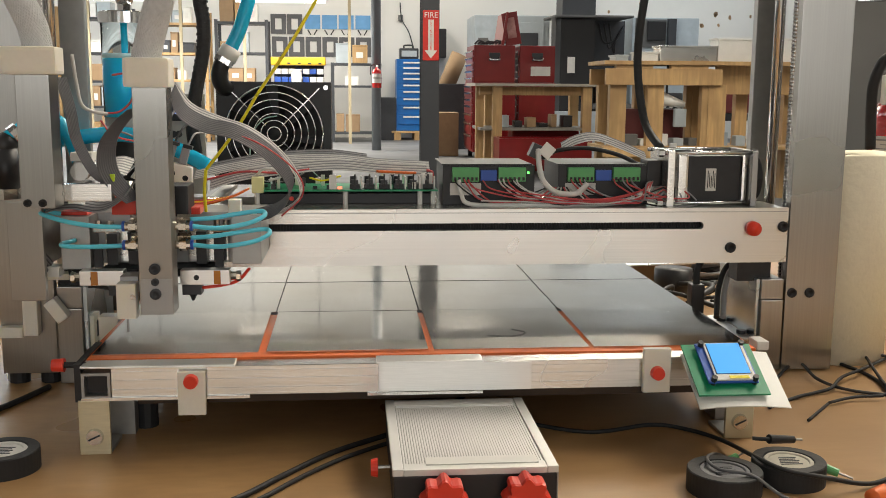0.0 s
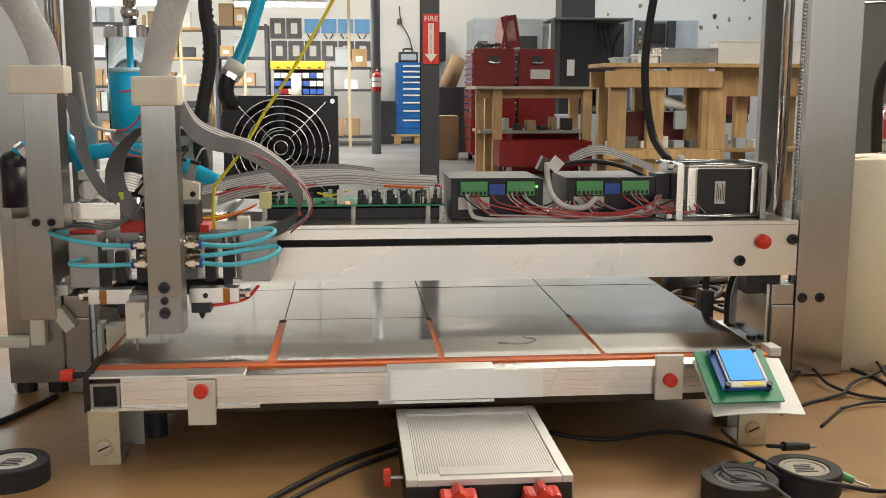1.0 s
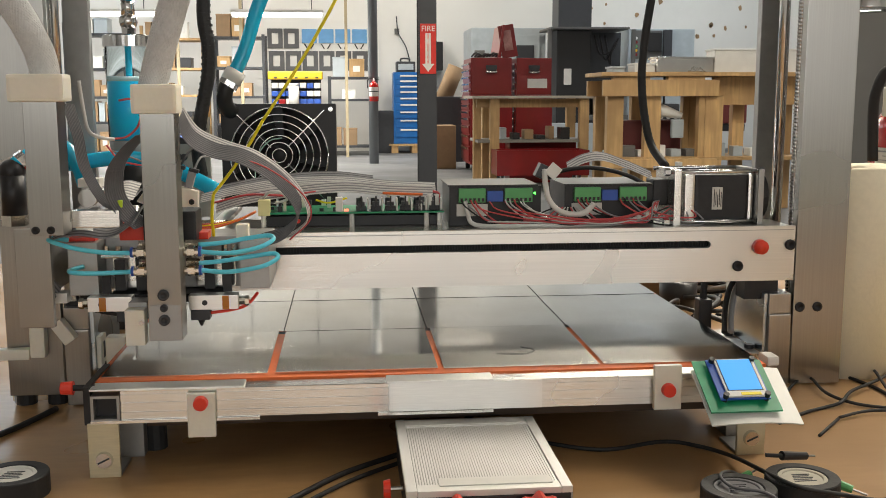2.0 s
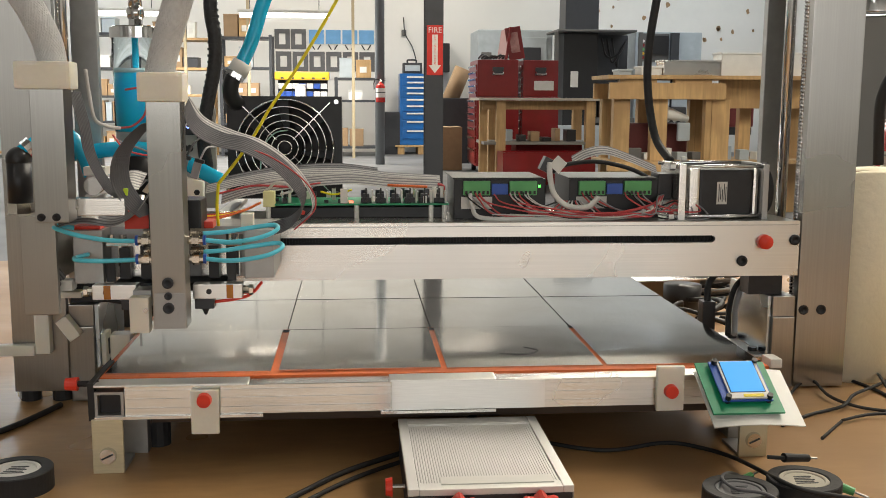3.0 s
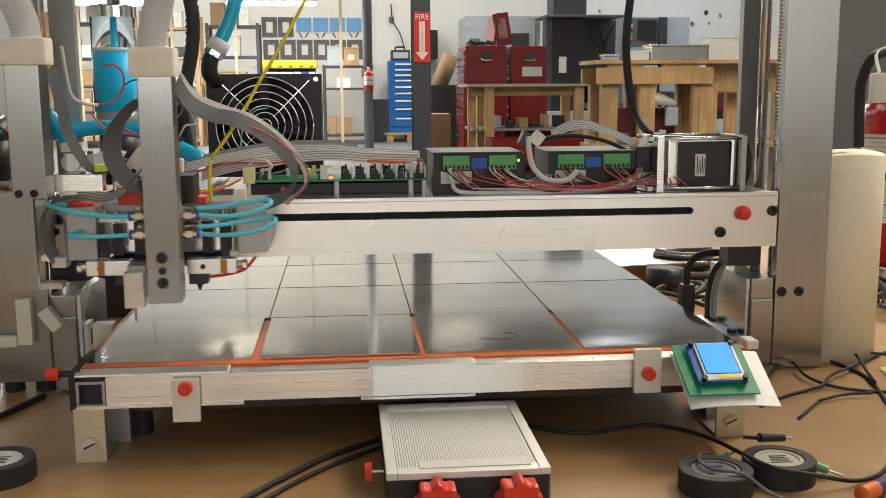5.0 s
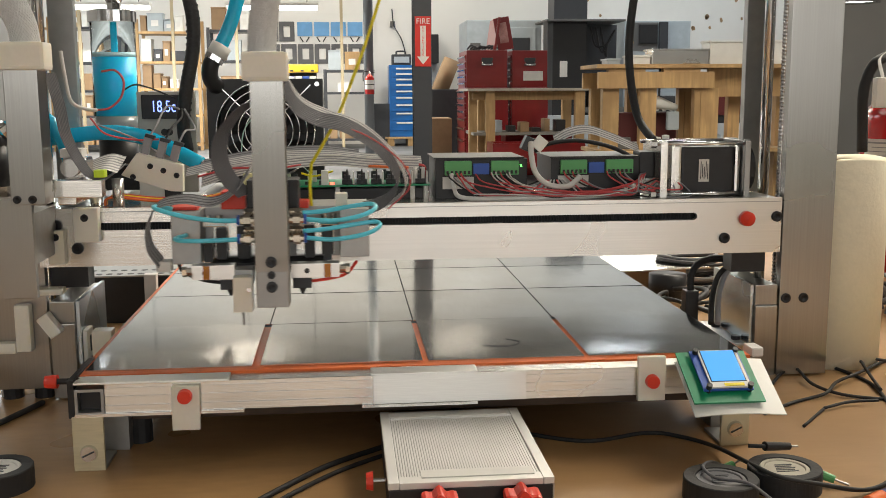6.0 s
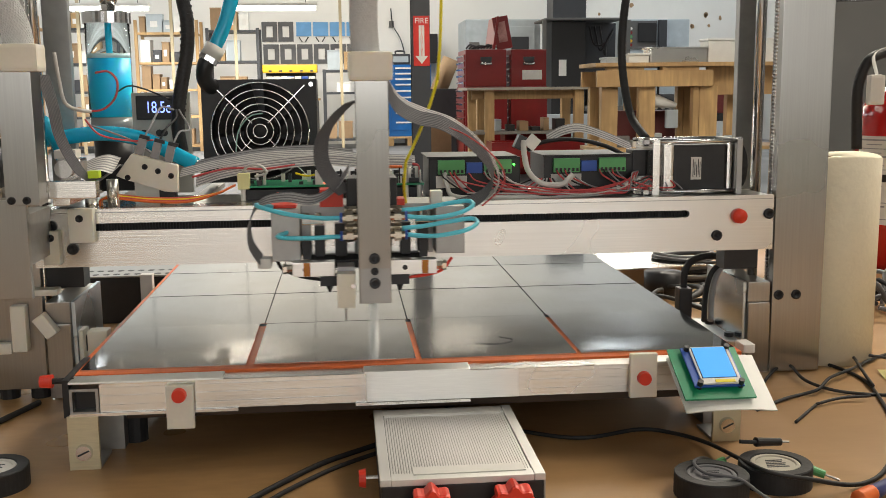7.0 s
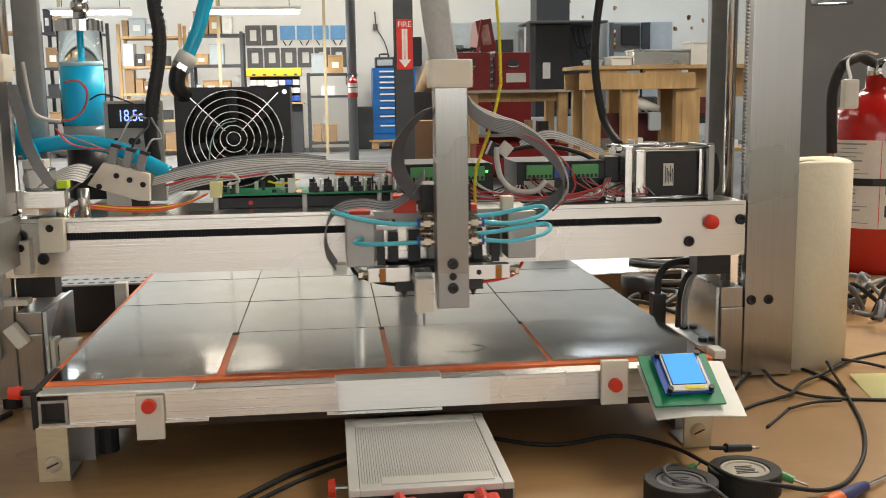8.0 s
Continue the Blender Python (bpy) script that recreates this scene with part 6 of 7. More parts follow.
def build_clutter():
    t = thing("power_supply", (-0.38, 0.62, TABLE), "flat black power supply with a perforated top", "power supply")
    part("case", B(-0.455, -0.318, 0.56, 0.70, TABLE, TABLE + 0.068, 0.002), BLACK, t)
    lid = part("lid", B(-0.456, -0.317, 0.559, 0.701, TABLE + 0.0682, TABLE + 0.0705, 0.0006), ALU_DULL, t, "pale metal lid with round holes")
    for k in range(9):
        for q in range(2):
            hx, hy = -0.446 + 0.0148 * k, 0.574 + 0.030 * q
            # flat black disc in place of the hole's inner shade
            part("hole", C((hx, hy, TABLE + 0.0705), (hx, hy, TABLE + 0.0709), 0.0048, 12), INK, lid)
    single("printed_post", B(-0.3375, -0.3215, 0.420, 0.436, TABLE, 0.1330, 0.002), WHITE, "white printed post beside the bed", "post", group="printed posts")
    single("printed_post", B(-0.3440, -0.3230, 0.165, 0.185, TABLE, 0.1180, 0.002), CREAM, "translucent printed post beside the bed", "post", group="printed posts")
    t = thing("side_clip", (-0.359, 0.21, 0.0765), "translucent printed clip on the tower base", "clip")
    part("body", B(-0.3612, -0.3560, 0.196, 0.222, 0.0765, 0.112, 0.0015), CREAM, t)
    part("slot", B(-0.3560, -0.3556, 0.207, 0.213, 0.086, 0.104), INK, t)
    single("sheet_metal", B(0.355, 0.530, 0.70, 0.86, TABLE + 0.034, TABLE + 0.036, turn=(0, 0, 8)), ALU, "loose bright sheet of aluminium on clutter", "metal sheet")
    single("small_box", B(0.38, 0.50, 0.72, 0.84, TABLE, TABLE + 0.0338, 0.002), CARD, "small cardboard box on the table", "box")
    t = thing("power_adapter", (0.442, 0.62, TABLE), "black round power adapter with coiled lead", "power adapter")
    part("body", C((0.442, 0.64, TABLE), (0.442, 0.64, TABLE + 0.040), 0.030, 20), BLACK, t, "", True)
    part("lead", TB([(0.442, 0.61, TABLE + 0.02), (0.47, 0.56, TABLE + 0.03), (0.455, 0.50, TABLE + 0.035), (0.42, 0.46, TABLE + 0.03)], 0.004, 8), RUBBER, t)
    single("paper_scroll", TB([(0.50, 0.50, TABLE + 0.022), (0.56, 0.54, TABLE + 0.022), (0.60, 0.56, TABLE + 0.022)], 0.02, 16, 2), LABEL, "loosely rolled white paper on the table", "paper")
    rnd = random.Random(12)
    for k in range(7):
        x, y = rnd.uniform(0.40, 0.56), rnd.uniform(0.44, 0.62)
        pts = [(x, y, 0.0)]
        for q in range(5):
            x += rnd.uniform(-0.03, 0.06)
            y += rnd.uniform(-0.05, 0.04)
            pts.append((x, max(0.41, y), rnd.uniform(0, 0.03)))
        cable(pts, 0.003, "tangled black cable behind the tower", rnd.choice([RUBBER, RUBBER, GREY_CABLE]))
    for k in range(16):
        x, y = rnd.uniform(0.60, 0.74), rnd.uniform(0.40, 0.55)
        pts = [(x, y, rnd.uniform(0, 0.03))]
        for q in range(5):
            x += rnd.uniform(-0.03, 0.05)
            y += rnd.uniform(-0.04, 0.04)
            pts.append((x, y, rnd.uniform(0, 0.05)))
        cable(pts, 0.0035, "tangled cable heaped beside the extinguisher", rnd.choice([RUBBER, RUBBER, GREY_CABLE, DARK_CABLE]))
    # cables that drop from the beam behind the tower
    for k, (dx, m) in enumerate(((0.0, RUBBER), (0.008, RUBBER), (0.016, GREY_CABLE))):
        bm = TB([(0.410, 0.24, 0.160), (0.388 + dx, 0.245, 0.163), (0.368 + dx, 0.245, 0.150), (0.356 + dx, 0.235, 0.125), (0.344 + dx, 0.205, 0.098)] if k else
                [(0.410, 0.25, 0.158), (0.380, 0.26, 0.166), (0.358, 0.265, 0.160), (0.347, 0.262, 0.146), (0.345, 0.259, 0.126)], 0.0045 if k == 0 else 0.0034, 8)
        single("axis_cable", bm, m, "black cable bending down beside the bed", "cable", group="axis cables")
    single("bed_connector", B(0.337, 0.353, 0.250, 0.268, TABLE, 0.128, 0.002), BLACK, "tall black connector beside the bed", "connector")
    single("cable_guide", box(B(-0.4245, -0.4085, 0.172, 0.1855, 0.0955, 0.1465, 0.003), -0.490, -0.4250, 0.172, 0.1855, 0.0935, 0.1055, 0.003), CREAM, "cream printed L-shaped cable guide on the tower", "cable guide")
    single("cable_clip", B(-0.402, -0.376, 0.170, 0.1855, 0.1165, 0.1300, 0.002, turn=(0, 55, 0)), CREAM, "cream printed clip hanging off the tower", "cable clip")
    single("cable_hook", B(-0.405, -0.372, 0.166, 0.1855, 0.1575, 0.1645, 0.0025), CREAM, "cream printed hook on the tower", "cable hook")


build_clutter()


# ---- behind the printer ----
def build_coil():
    t = thing("cable_coil", (0.52, 0.76, TABLE), "coiled bundle of dark and pale cables on the table", "cable coil")
    rnd = random.Random(21)
    for k in range(9):
        r, cx, cy = 0.052 + rnd.uniform(-0.010, 0.008), 0.525 + rnd.uniform(-0.006, 0.006), 0.77 + rnd.uniform(-0.006, 0.006)
        z = TABLE + 0.003 + 0.0056 * k
        pts = [(cx + r * math.cos(a), cy + 0.8 * r * math.sin(a), z + 0.0018 * math.sin(2 * a + k)) for a in [j * math.pi / 8 + 0.3 * k for j in range(17)]]
        part("turn", TB(pts, 0.0030, 6), (RUBBER, DARK_CABLE, GREY_CABLE)[k % 3], t, "", True)


build_coil()


# ---- far side of the shop ----
def build_logo():
    t = thing("wall_logo", (-0.7, 20.99, 1.4), "painted sign of dark blocks and four light blue squares", "wall sign")
    part("white_board", B(-1.95, 0.62, 20.975, 20.995, 0.80, 2.00), WALL, t, "white painted panel")

    def ring(x0, x1, z0, z1, w):
        bm = bmesh.new()
        y0, y1 = 20.962, 20.974
        box(bm, x0, x1, y0, y1, z1 - w, z1)
        box(bm, x0, x1, y0, y1, z0, z0 + w)
        box(bm, x0, x0 + w, y0, y1, z0 + w, z1 - w)
        box(bm, x1 - w, x1, y0, y1, z0 + w, z1 - w)
        return bm

    for x in (-1.74, -1.40):
        part("block", ring(x, x + 0.32, 1.42, 1.83, 0.092), SIGNGREY, t)
    for k in range(6):
        x = -1.72 + k * 0.352
        part("block", ring(x, x + 0.325, 0.955, 1.365, 0.092), SIGNGREY, t)
    for k in range(4):
        x = -1.02 + k * 0.352
        part("blue_square", B(x, x + 0.315, 20.962, 20.974, 1.53, 1.82), SKYINK, t, "light blue square")
        bm = bmesh.new()
        for dx, a in ((0.085, 32), (0.215, -32)):
            box(bm, x + dx - 0.012, x + dx + 0.012, 20.960, 20.974, 1.40, 1.525, turn=(0, -a, 0))
        part("triangle", bm, INK, t)


build_logo()


def shelf_unit(x0, x1, y0, y1, z1, levels, mat, label, seed):
    t = thing("shelf_unit", ((x0 + x1) / 2, y0, FLOOR), label, "shelf unit", "shelf units")
    for x in (x0, x1 - 0.06):
        for y in (y0, y1 - 0.06):
            part("post", B(x, x + 0.06, y, y + 0.06, FLOOR, z1, 0.004), mat, t)
    for z in levels:
        part("shelf", B(x0 + 0.061, x1 - 0.061, y0 + 0.002, y1 - 0.002, z - 0.045, z, 0.004), mat, t)
    rnd = random.Random(seed)
    for i, z in enumerate(levels):
        x = x0 + 0.10
        while x < x1 - 0.36:
            w, h = rnd.uniform(0.10, 0.30), rnd.uniform(0.14, 0.42)
            if rnd.random() < 0.94:
                d = rnd.uniform(0.2, 0.4)
                m, lb, cat = rnd.choice([(CARD, "brown cardboard box on a shelf", "box"), (CARD, "brown cardboard box on a shelf", "box"), (WHITE, "white storage bin on a shelf", "bin"),
                                         (MACHINE, "pale plastic tub on a shelf", "tub"), (DARKSTEEL, "dark tool case on a shelf", "tool case"), (PINE, "small wooden crate on a shelf", "crate")])
                o = thing("storage_box", (x, y0 + 0.03, z), lb, cat, "boxes on shelves")
                part("body", B(x, x + w, y0 + 0.03, y0 + 0.03 + d, z, z + h, 0.012), m, o)
                part("lid", B(x - 0.004, x + w + 0.004, y0 + 0.024, y0 + 0.036 + d, z + h, z + h + 0.022, 0.004), m, o)
                if rnd.random() < 0.5:
                    part("label_patch", B(x + w * 0.25, x + w * 0.7, y0 + 0.022, y0 + 0.0295, z + h * 0.3, z + h * 0.65), LABEL, o)
            x += w + rnd.uniform(0.012, 0.05)


shelf_unit(-4.00, -2.80, 19.1, 19.8, 1.75, [-0.62, -0.06, 0.45, 0.96, 1.52], PINE, "tall wooden shelf unit packed with boxes", 4)
shelf_unit(-2.68, -1.66, 19.2, 19.8, 1.60, [-0.62, -0.10, 0.42, 0.98, 1.56], DARKSTEEL, "dark steel shelf unit packed with boxes", 7)
shelf_unit(-5.40, -4.25, 19.0, 19.7, 1.80, [-0.62, -0.06, 0.42, 0.95, 1.60], DARKSTEEL, "dark steel shelf unit packed with boxes", 9)
shelf_unit(-6.80, -5.60, 18.6, 19.3, 1.80, [-0.62, -0.06, 0.42, 0.95, 1.60], PINE, "tall wooden shelf unit packed with boxes", 19)
shelf_unit(-0.46, 0.44, 19.2, 19.7, 0.80, [-0.55, 0.36, 0.79], DARKSTEEL, "low black shelf unit with small parts", 13)


def build_organizer():
    t = thing("parts_organizer", (-1.06, 19.2, FLOOR), "parts organizer with a yellow top and red and blue bins", "organizer")
    part("cabinet", B(-1.62, -0.56, 19.25, 19.7, FLOOR, 0.20, 0.01), DARKSTEEL, t)
    part("worktop", B(-1.66, -0.52, 19.05, 19.75, 0.201, 0.24, 0.006), PINE, t)
    part("back_panel", B(-1.58, -0.60, 19.52, 19.56, 0.241, 0.74), DARKSTEEL, t)
    part("yellow_top", B(-1.62, -0.56, 19.18, 19.55, 0.741, 0.90, 0.03), YELLOWBIN, t, "yellow plastic top")
    for k in range(5):
        part("notch", B(-1.50 + k * 0.20, -1.44 + k * 0.20, 19.172, 19.1795, 0.76, 0.79), DARKSTEEL, t)
    rnd = random.Random(8)
    for row in range(3):
        for k in range(7):
            x = -1.56 + k * 0.138
            m = rnd.choice([BLUEBIN, BLUEBIN, TOOLRED, WHITE])
            z = 0.26 + row * 0.155
            part("bin", B(x, x + 0.125, 19.30, 19.51, z, z + 0.105, 0.012), m, t)


build_organizer()
for px_, py_ in ((-0.09, 18.6), (-2.05, 18.6), (-4.85, 18.4), (-3.25, 18.8)):
    single("wooden_stud", B(px_ - 0.028, px_ + 0.028, py_, py_ + 0.04, FLOOR, 2.6, 0.003), PALEWOOD, "bare pine stud standing from the floor", "stud", group="pine studs")


def build_white_roll():
    t = thing("white_canister", (-1.12, 19.12, 0.241), "white plastic canister on the organizer's worktop", "canister")
    part("body", C((-1.12, 19.12, 0.241), (-1.12, 19.12, 0.62), 0.10, 20), WHITE, t, "", True)
    part("lid", C((-1.12, 19.12, 0.621), (-1.12, 19.12, 0.66), 0.104, 20), WHITE, t, "", True)


build_white_roll()
single("pole", C((0.365, 16.7, FLOOR), (0.365, 16.7, CEIL), 0.082, 24), POLEGREY, "round grey steel roof pole", "pole", "structure", smooth=True)
extinguisher(0.372, 16.50, 0.32, 1.02, "small red fire extinguisher hung on a grey pole", False)


def build_blue_cabinet():
    t = thing("tool_cabinet", (1.30, 20.0, FLOOR), "blue steel tool cabinet with nine drawers on a pallet", "tool cabinet", "tool cabinets")
    x0, x1, y0 = 0.86, 1.74, 20.0
    part("body", B(x0, x1, y0, y0 + 0.7, -0.56, 0.90, 0.01), TOOLBLUE, t, "blue painted steel body")
    z = 0.86
    for h in (0.11, 0.11, 0.11, 0.13, 0.13, 0.15, 0.17, 0.19, 0.20):
        d = part("drawer", B(x0 + 0.05, x1 - 0.05, y0 - 0.02, y0 - 0.001, z - h + 0.012, z, 0.006), TOOLBLUE, t)
        part("handle", B(x0 + 0.14, x1 - 0.14, y0 - 0.045, y0 - 0.021, z - 0.050, z - 0.018, 0.006), WHITE, d, "pale drawer pull")
        z -= h
    for k in range(3):
        part("pallet_block", B(x0 - 0.05 + k * 0.42, x0 + 0.09 + k * 0.42, y0 - 0.05, y0 + 0.75, FLOOR, -0.60), PINE, t)
    part("pallet_deck", B(x0 - 0.10, x1 + 0.10, y0 - 0.08, y0 + 0.78, -0.599, -0.561), PINE, t)
    o = thing("tool_case", (1.1, 20.2, 0.90), "dark tool case on the blue cabinet", "tool case")
    part("body", B(0.93, 1.32, 20.1, 20.5, 0.901, 1.12, 0.02), DARKSTEEL, o)
    part("handle", TB([(1.03, 20.3, 1.12), (1.04, 20.3, 1.18), (1.20, 20.3, 1.18), (1.21, 20.3, 1.12)], 0.018, 6), DARKSTEEL, o)
    part("grille", B(0.97, 1.28, 20.08, 20.099, 0.95, 1.07), MACHINE, o)


build_blue_cabinet()
single("dark_bin", B(0.52, 0.86, 20.0, 20.5, FLOOR, 0.12, 0.02), DARKSTEEL, "dark bin beside the blue cabinet", "bin")


def build_column():
    t = thing("roof_column", (0.613, 8.0, FLOOR), "dark painted steel roof column of H section", "column", kind="structure")
    x0, x1 = 0.533, 0.693
    part("flange", B(x0, x1, 7.93, 7.942, FLOOR, CEIL), DARKSTEEL, t)
    part("flange", B(x0, x1, 8.08, 8.092, FLOOR, CEIL), DARKSTEEL, t)
    part("web", B(0.607, 0.619, 7.9422, 8.0798, FLOOR, CEIL), DARKSTEEL, t)
    part("base_plate", B(x0 - 0.06, x1 + 0.06, 7.87, 8.15, FLOOR, FLOOR + 0.02), DARKSTEEL, t)
    s = thing("exit_sign", (0.618, 7.92, 0.8), "red sign with a white arrow pointing down to the extinguisher", "sign")
    part("board", B(0.549, 0.688, 7.922, 7.928, 0.580, 1.005, 0.002), material("sign_red", (0.62, 0.03, 0.02), 0.4), s, "red sign board")
    bm = B(0.595, 0.643, 7.918, 7.9215, 0.665, 0.925)
    v = [bm.verts.new(p) for p in ((0.565, 7.918, 0.665), (0.673, 7.918, 0.665), (0.619, 7.918, 0.597), (0.565, 7.9215, 0.665), (0.673, 7.9215, 0.665), (0.619, 7.9215, 0.597))]
    for q in ((0, 1, 2), (5, 4, 3), (0, 3, 4, 1), (1, 4, 5, 2), (2, 5, 3, 0)):
        bm.faces.new([v[i] for i in q])
    part("arrow", bm, LABEL, s, "white arrow")
    written("FIRE", 0.066, LABEL, s, pose(0.619, 7.9205, 0.962, 90, 0, 0), "white lettering")
    for k, ch in enumerate("EXTINGUISHER"):
        written(ch, 0.028, RED, s, pose(0.619, 7.9165, 0.912 - 0.0215 * k, 90, 0, 0))


build_column()


def build_red_cabinets():
    for x0, x1, zt, y in ((1.76, 2.40, 0.42, 14.3), (2.46, 3.02, 0.42, 14.35)):
        t = thing("tool_cabinet", ((x0 + x1) / 2, y, FLOOR), "tall red roller tool cabinet with many drawers", "tool cabinet", "tool cabinets")
        part("body", B(x0, x1, y, y + 1.1, -0.63, zt, 0.012), TOOLRED, t, "red painted steel body")
        z = zt - 0.04
        for h in (0.10, 0.10, 0.10, 0.12, 0.14, 0.18, 0.24):
            d = part("drawer", B(x0 - 0.02, x0 - 0.001, y + 0.04, y + 1.06, z - h + 0.014, z, 0.005), TOOLRED, t)
            part("handle", B(x0 - 0.045, x0 - 0.021, y + 0.06, y + 1.04, z - 0.040, z - 0.012, 0.005), CHROME, d, "bright drawer pull")
            z -= h
        for cx in (x0 + 0.08, x1 - 0.08):
            for cy in (y + 0.1, y + 1.0):
                part("caster", C((cx - 0.03, cy, FLOOR + 0.058), (cx + 0.03, cy, FLOOR + 0.058), 0.058, 14), RUBBER, t)
        c = thing("tool_chest", ((x0 + x1) / 2, y, zt), "red tool chest on a roller cabinet", "tool chest", "tool chests")
        part("body", B(x0 + 0.01, x1 - 0.01, y + 0.02, y + 1.0, zt + 0.001, 0.97, 0.012), TOOLRED, c)
        z = 0.90
        for k in range(5):
            d = part("drawer", B(x0 - 0.008, x0 + 0.0095, y + 0.06, y + 0.96, z - 0.085, z, 0.004), TOOLRED, c)
            part("handle", B(x0 - 0.03, x0 - 0.0085, y + 0.08, y + 0.94, z - 0.036, z - 0.010, 0.004), CHROME, d)
            z -= 0.10
        bx = (x0 + x1) / 2
        part("side_handle", TB([(bx - 0.07, y + 0.018, 0.80), (bx - 0.06, y - 0.04, 0.76), (bx + 0.06, y - 0.04, 0.76), (bx + 0.07, y + 0.018, 0.80)], 0.016, 8), CHROME, c, "chrome carrying handle")
        part("handle_plate", B(bx - 0.085, bx + 0.085, y + 0.008, y + 0.0195, 0.74, 0.86, 0.004), DARKSTEEL, c)
        if x0 > 2:
            part("sticker", B(bx - 0.10, bx + 0.20, y + 0.012, y + 0.0195, 0.52, 0.66), LABEL, c, "pale sticker")
        if x0 < 2:
            part("lid", B(x0 + 0.46, x0 + 0.50, y + 0.05, y + 0.95, 0.972, 1.46, 0.01, turn=(0, 8, 0)), TOOLRED, c, "raised red lid")
    t = thing("lid_panel", (2.35, 14.25, 0.98), "red steel lid standing open on a chest", "lid")
    part("panel", B(2.22, 2.46, 14.40, 14.43, 0.975, 1.46, 0.01, turn=(0, -10, 0)), TOOLRED, t)
    part("poster", B(2.27, 2.40, 14.385, 14.3985, 1.08, 1.38, 0.0, turn=(0, -10, 0)), material("faded_poster", (0.55, 0.28, 0.26), 0.5, second=(0.3, 0.1, 0.1)), t, "faded poster")
    rnd = random.Random(6)
    for k in range(9):
        x = 1.80 + 0.045 * k
        single("hand_tool", TB([(x, 14.5, 0.99), (x + 0.06, 14.46, 1.01 + rnd.uniform(0, 0.05)), (x + 0.12, 14.5, 0.99 + rnd.uniform(0, 0.03))], 0.014, 6), DARKSTEEL, "dark hand tool lying on a chest", "hand tool", group="hand tools")


build_red_cabinets()
single("cardboard_box", B(1.20, 1.64, 15.2, 15.8, FLOOR, -0.06, 0.01), CARD, "large brown cardboard box on the floor", "box")
single("cardboard_tube", C((1.62, 17.2, 0.35), (1.86, 17.2, 0.92), 0.15, 20), CARD, "thick tan cardboard tube leaning upright", "tube", smooth=True)
single("tube_stand", B(1.40, 1.98, 16.95, 17.5, FLOOR, 0.40, 0.02), DARKSTEEL, "dark stand under a cardboard tube", "stand")
single("wall_speaker", B(1.66, 1.94, 20.6, 20.99, 0.95, 1.55, 0.02), BLACK, "black loudspeaker on the far wall", "loudspeaker")
single("wall_cable", TB([(0.98, 20.96, 2.1), (1.02, 20.95, 1.75), (1.18, 20.95, 1.45), (1.30, 20.95, 1.0)], 0.012, 6), DARKSTEEL, "thin dark cable on the far wall", "cable")
single("wall_socket", B(0.94, 1.04, 20.95, 20.999, 1.72, 1.84, 0.008), GREYWALL, "grey socket box on the far wall", "socket")


def build_cart():
    t = thing("wooden_cart", (2.3, 12.4, FLOOR), "wooden frame table with a thin plywood top", "table")
    x0, x1, y0, y1 = 1.56, 3.02, 12.0, 12.9
    part("top", B(x0 - 0.06, x1 + 0.06, y0 - 0.06, y1 + 0.06, 0.365, 0.40, 0.004), material("worn_grey_plywood", (0.46, 0.42, 0.35), 0.6, 0, 5, 0.15), t, "worn grey plywood top")
    for x in (x0 + 0.18, x1 - 0.11):
        for y in (y0, y1 - 0.12):
            part("leg", B(x, x + 0.12, y, y + 0.12, FLOOR, 0.364, 0.005), PINE, t)
    part("rail", B(x0 + 0.02, x1 - 0.02, y0 + 0.13, y0 + 0.17, 0.25, 0.36), PINE, t)
    part("shelf", B(x0 + 0.02, x1, y0 + 0.02, y1 - 0.02, -0.20, -0.165, 0.004), material("grey_board", (0.28, 0.26, 0.23), 0.6), t)
    part("corner_post", B(x0, x0 + 0.10, y0 + 0.3, y0 + 0.4, FLOOR, 0.364), PINE, t)
    rnd = random.Random(21)
    for k in range(6):
        x = x0 + 0.35 + 0.16 * k
        w, h = rnd.uniform(0.07, 0.13), rnd.uniform(0.05, 0.2)
        single("parts_box", B(x, x + w, 12.25, 12.5, -0.165, -0.165 + h, 0.01), rnd.choice([DARKSTEEL, CARD, MACHINE, BLACK]), "small box on the table's lower shelf", "box", group="boxes under the table")
    r = thing("tool_trolley", (2.3, 11.85, FLOOR), "low red steel tool trolley tray", "trolley")
    bm = bmesh.new()
    box(bm, 1.74, 2.90, 11.40, 11.90, -0.58, -0.55)
    for a in ((1.74, 2.90, 11.40, 11.43), (1.74, 2.90, 11.87, 11.90), (1.74, 1.77, 11.43, 11.87), (2.87, 2.90, 11.43, 11.87)):
        box(bm, *a, -0.55, -0.27)
    part("tray", bm, TOOLRED, r, "deep red steel tray")
    for x in (1.82, 2.80):
        for y in (11.48, 11.82):
            part("wheel", C((x - 0.02, y, FLOOR + 0.06), (x + 0.02, y, FLOOR + 0.06), 0.06, 14), RUBBER, r)
            part("strut", B(x - 0.015, x + 0.015, y - 0.015, y + 0.015, FLOOR + 0.06, -0.581), DARKSTEEL, r)
    box_ = thing("red_case", (2.6, 12.6, FLOOR), "dark red case under the wooden table", "case")
    part("body", B(2.05, 2.95, 12.35, 12.75, FLOOR, -0.21, 0.02), TOOLRED, box_)


build_cart()


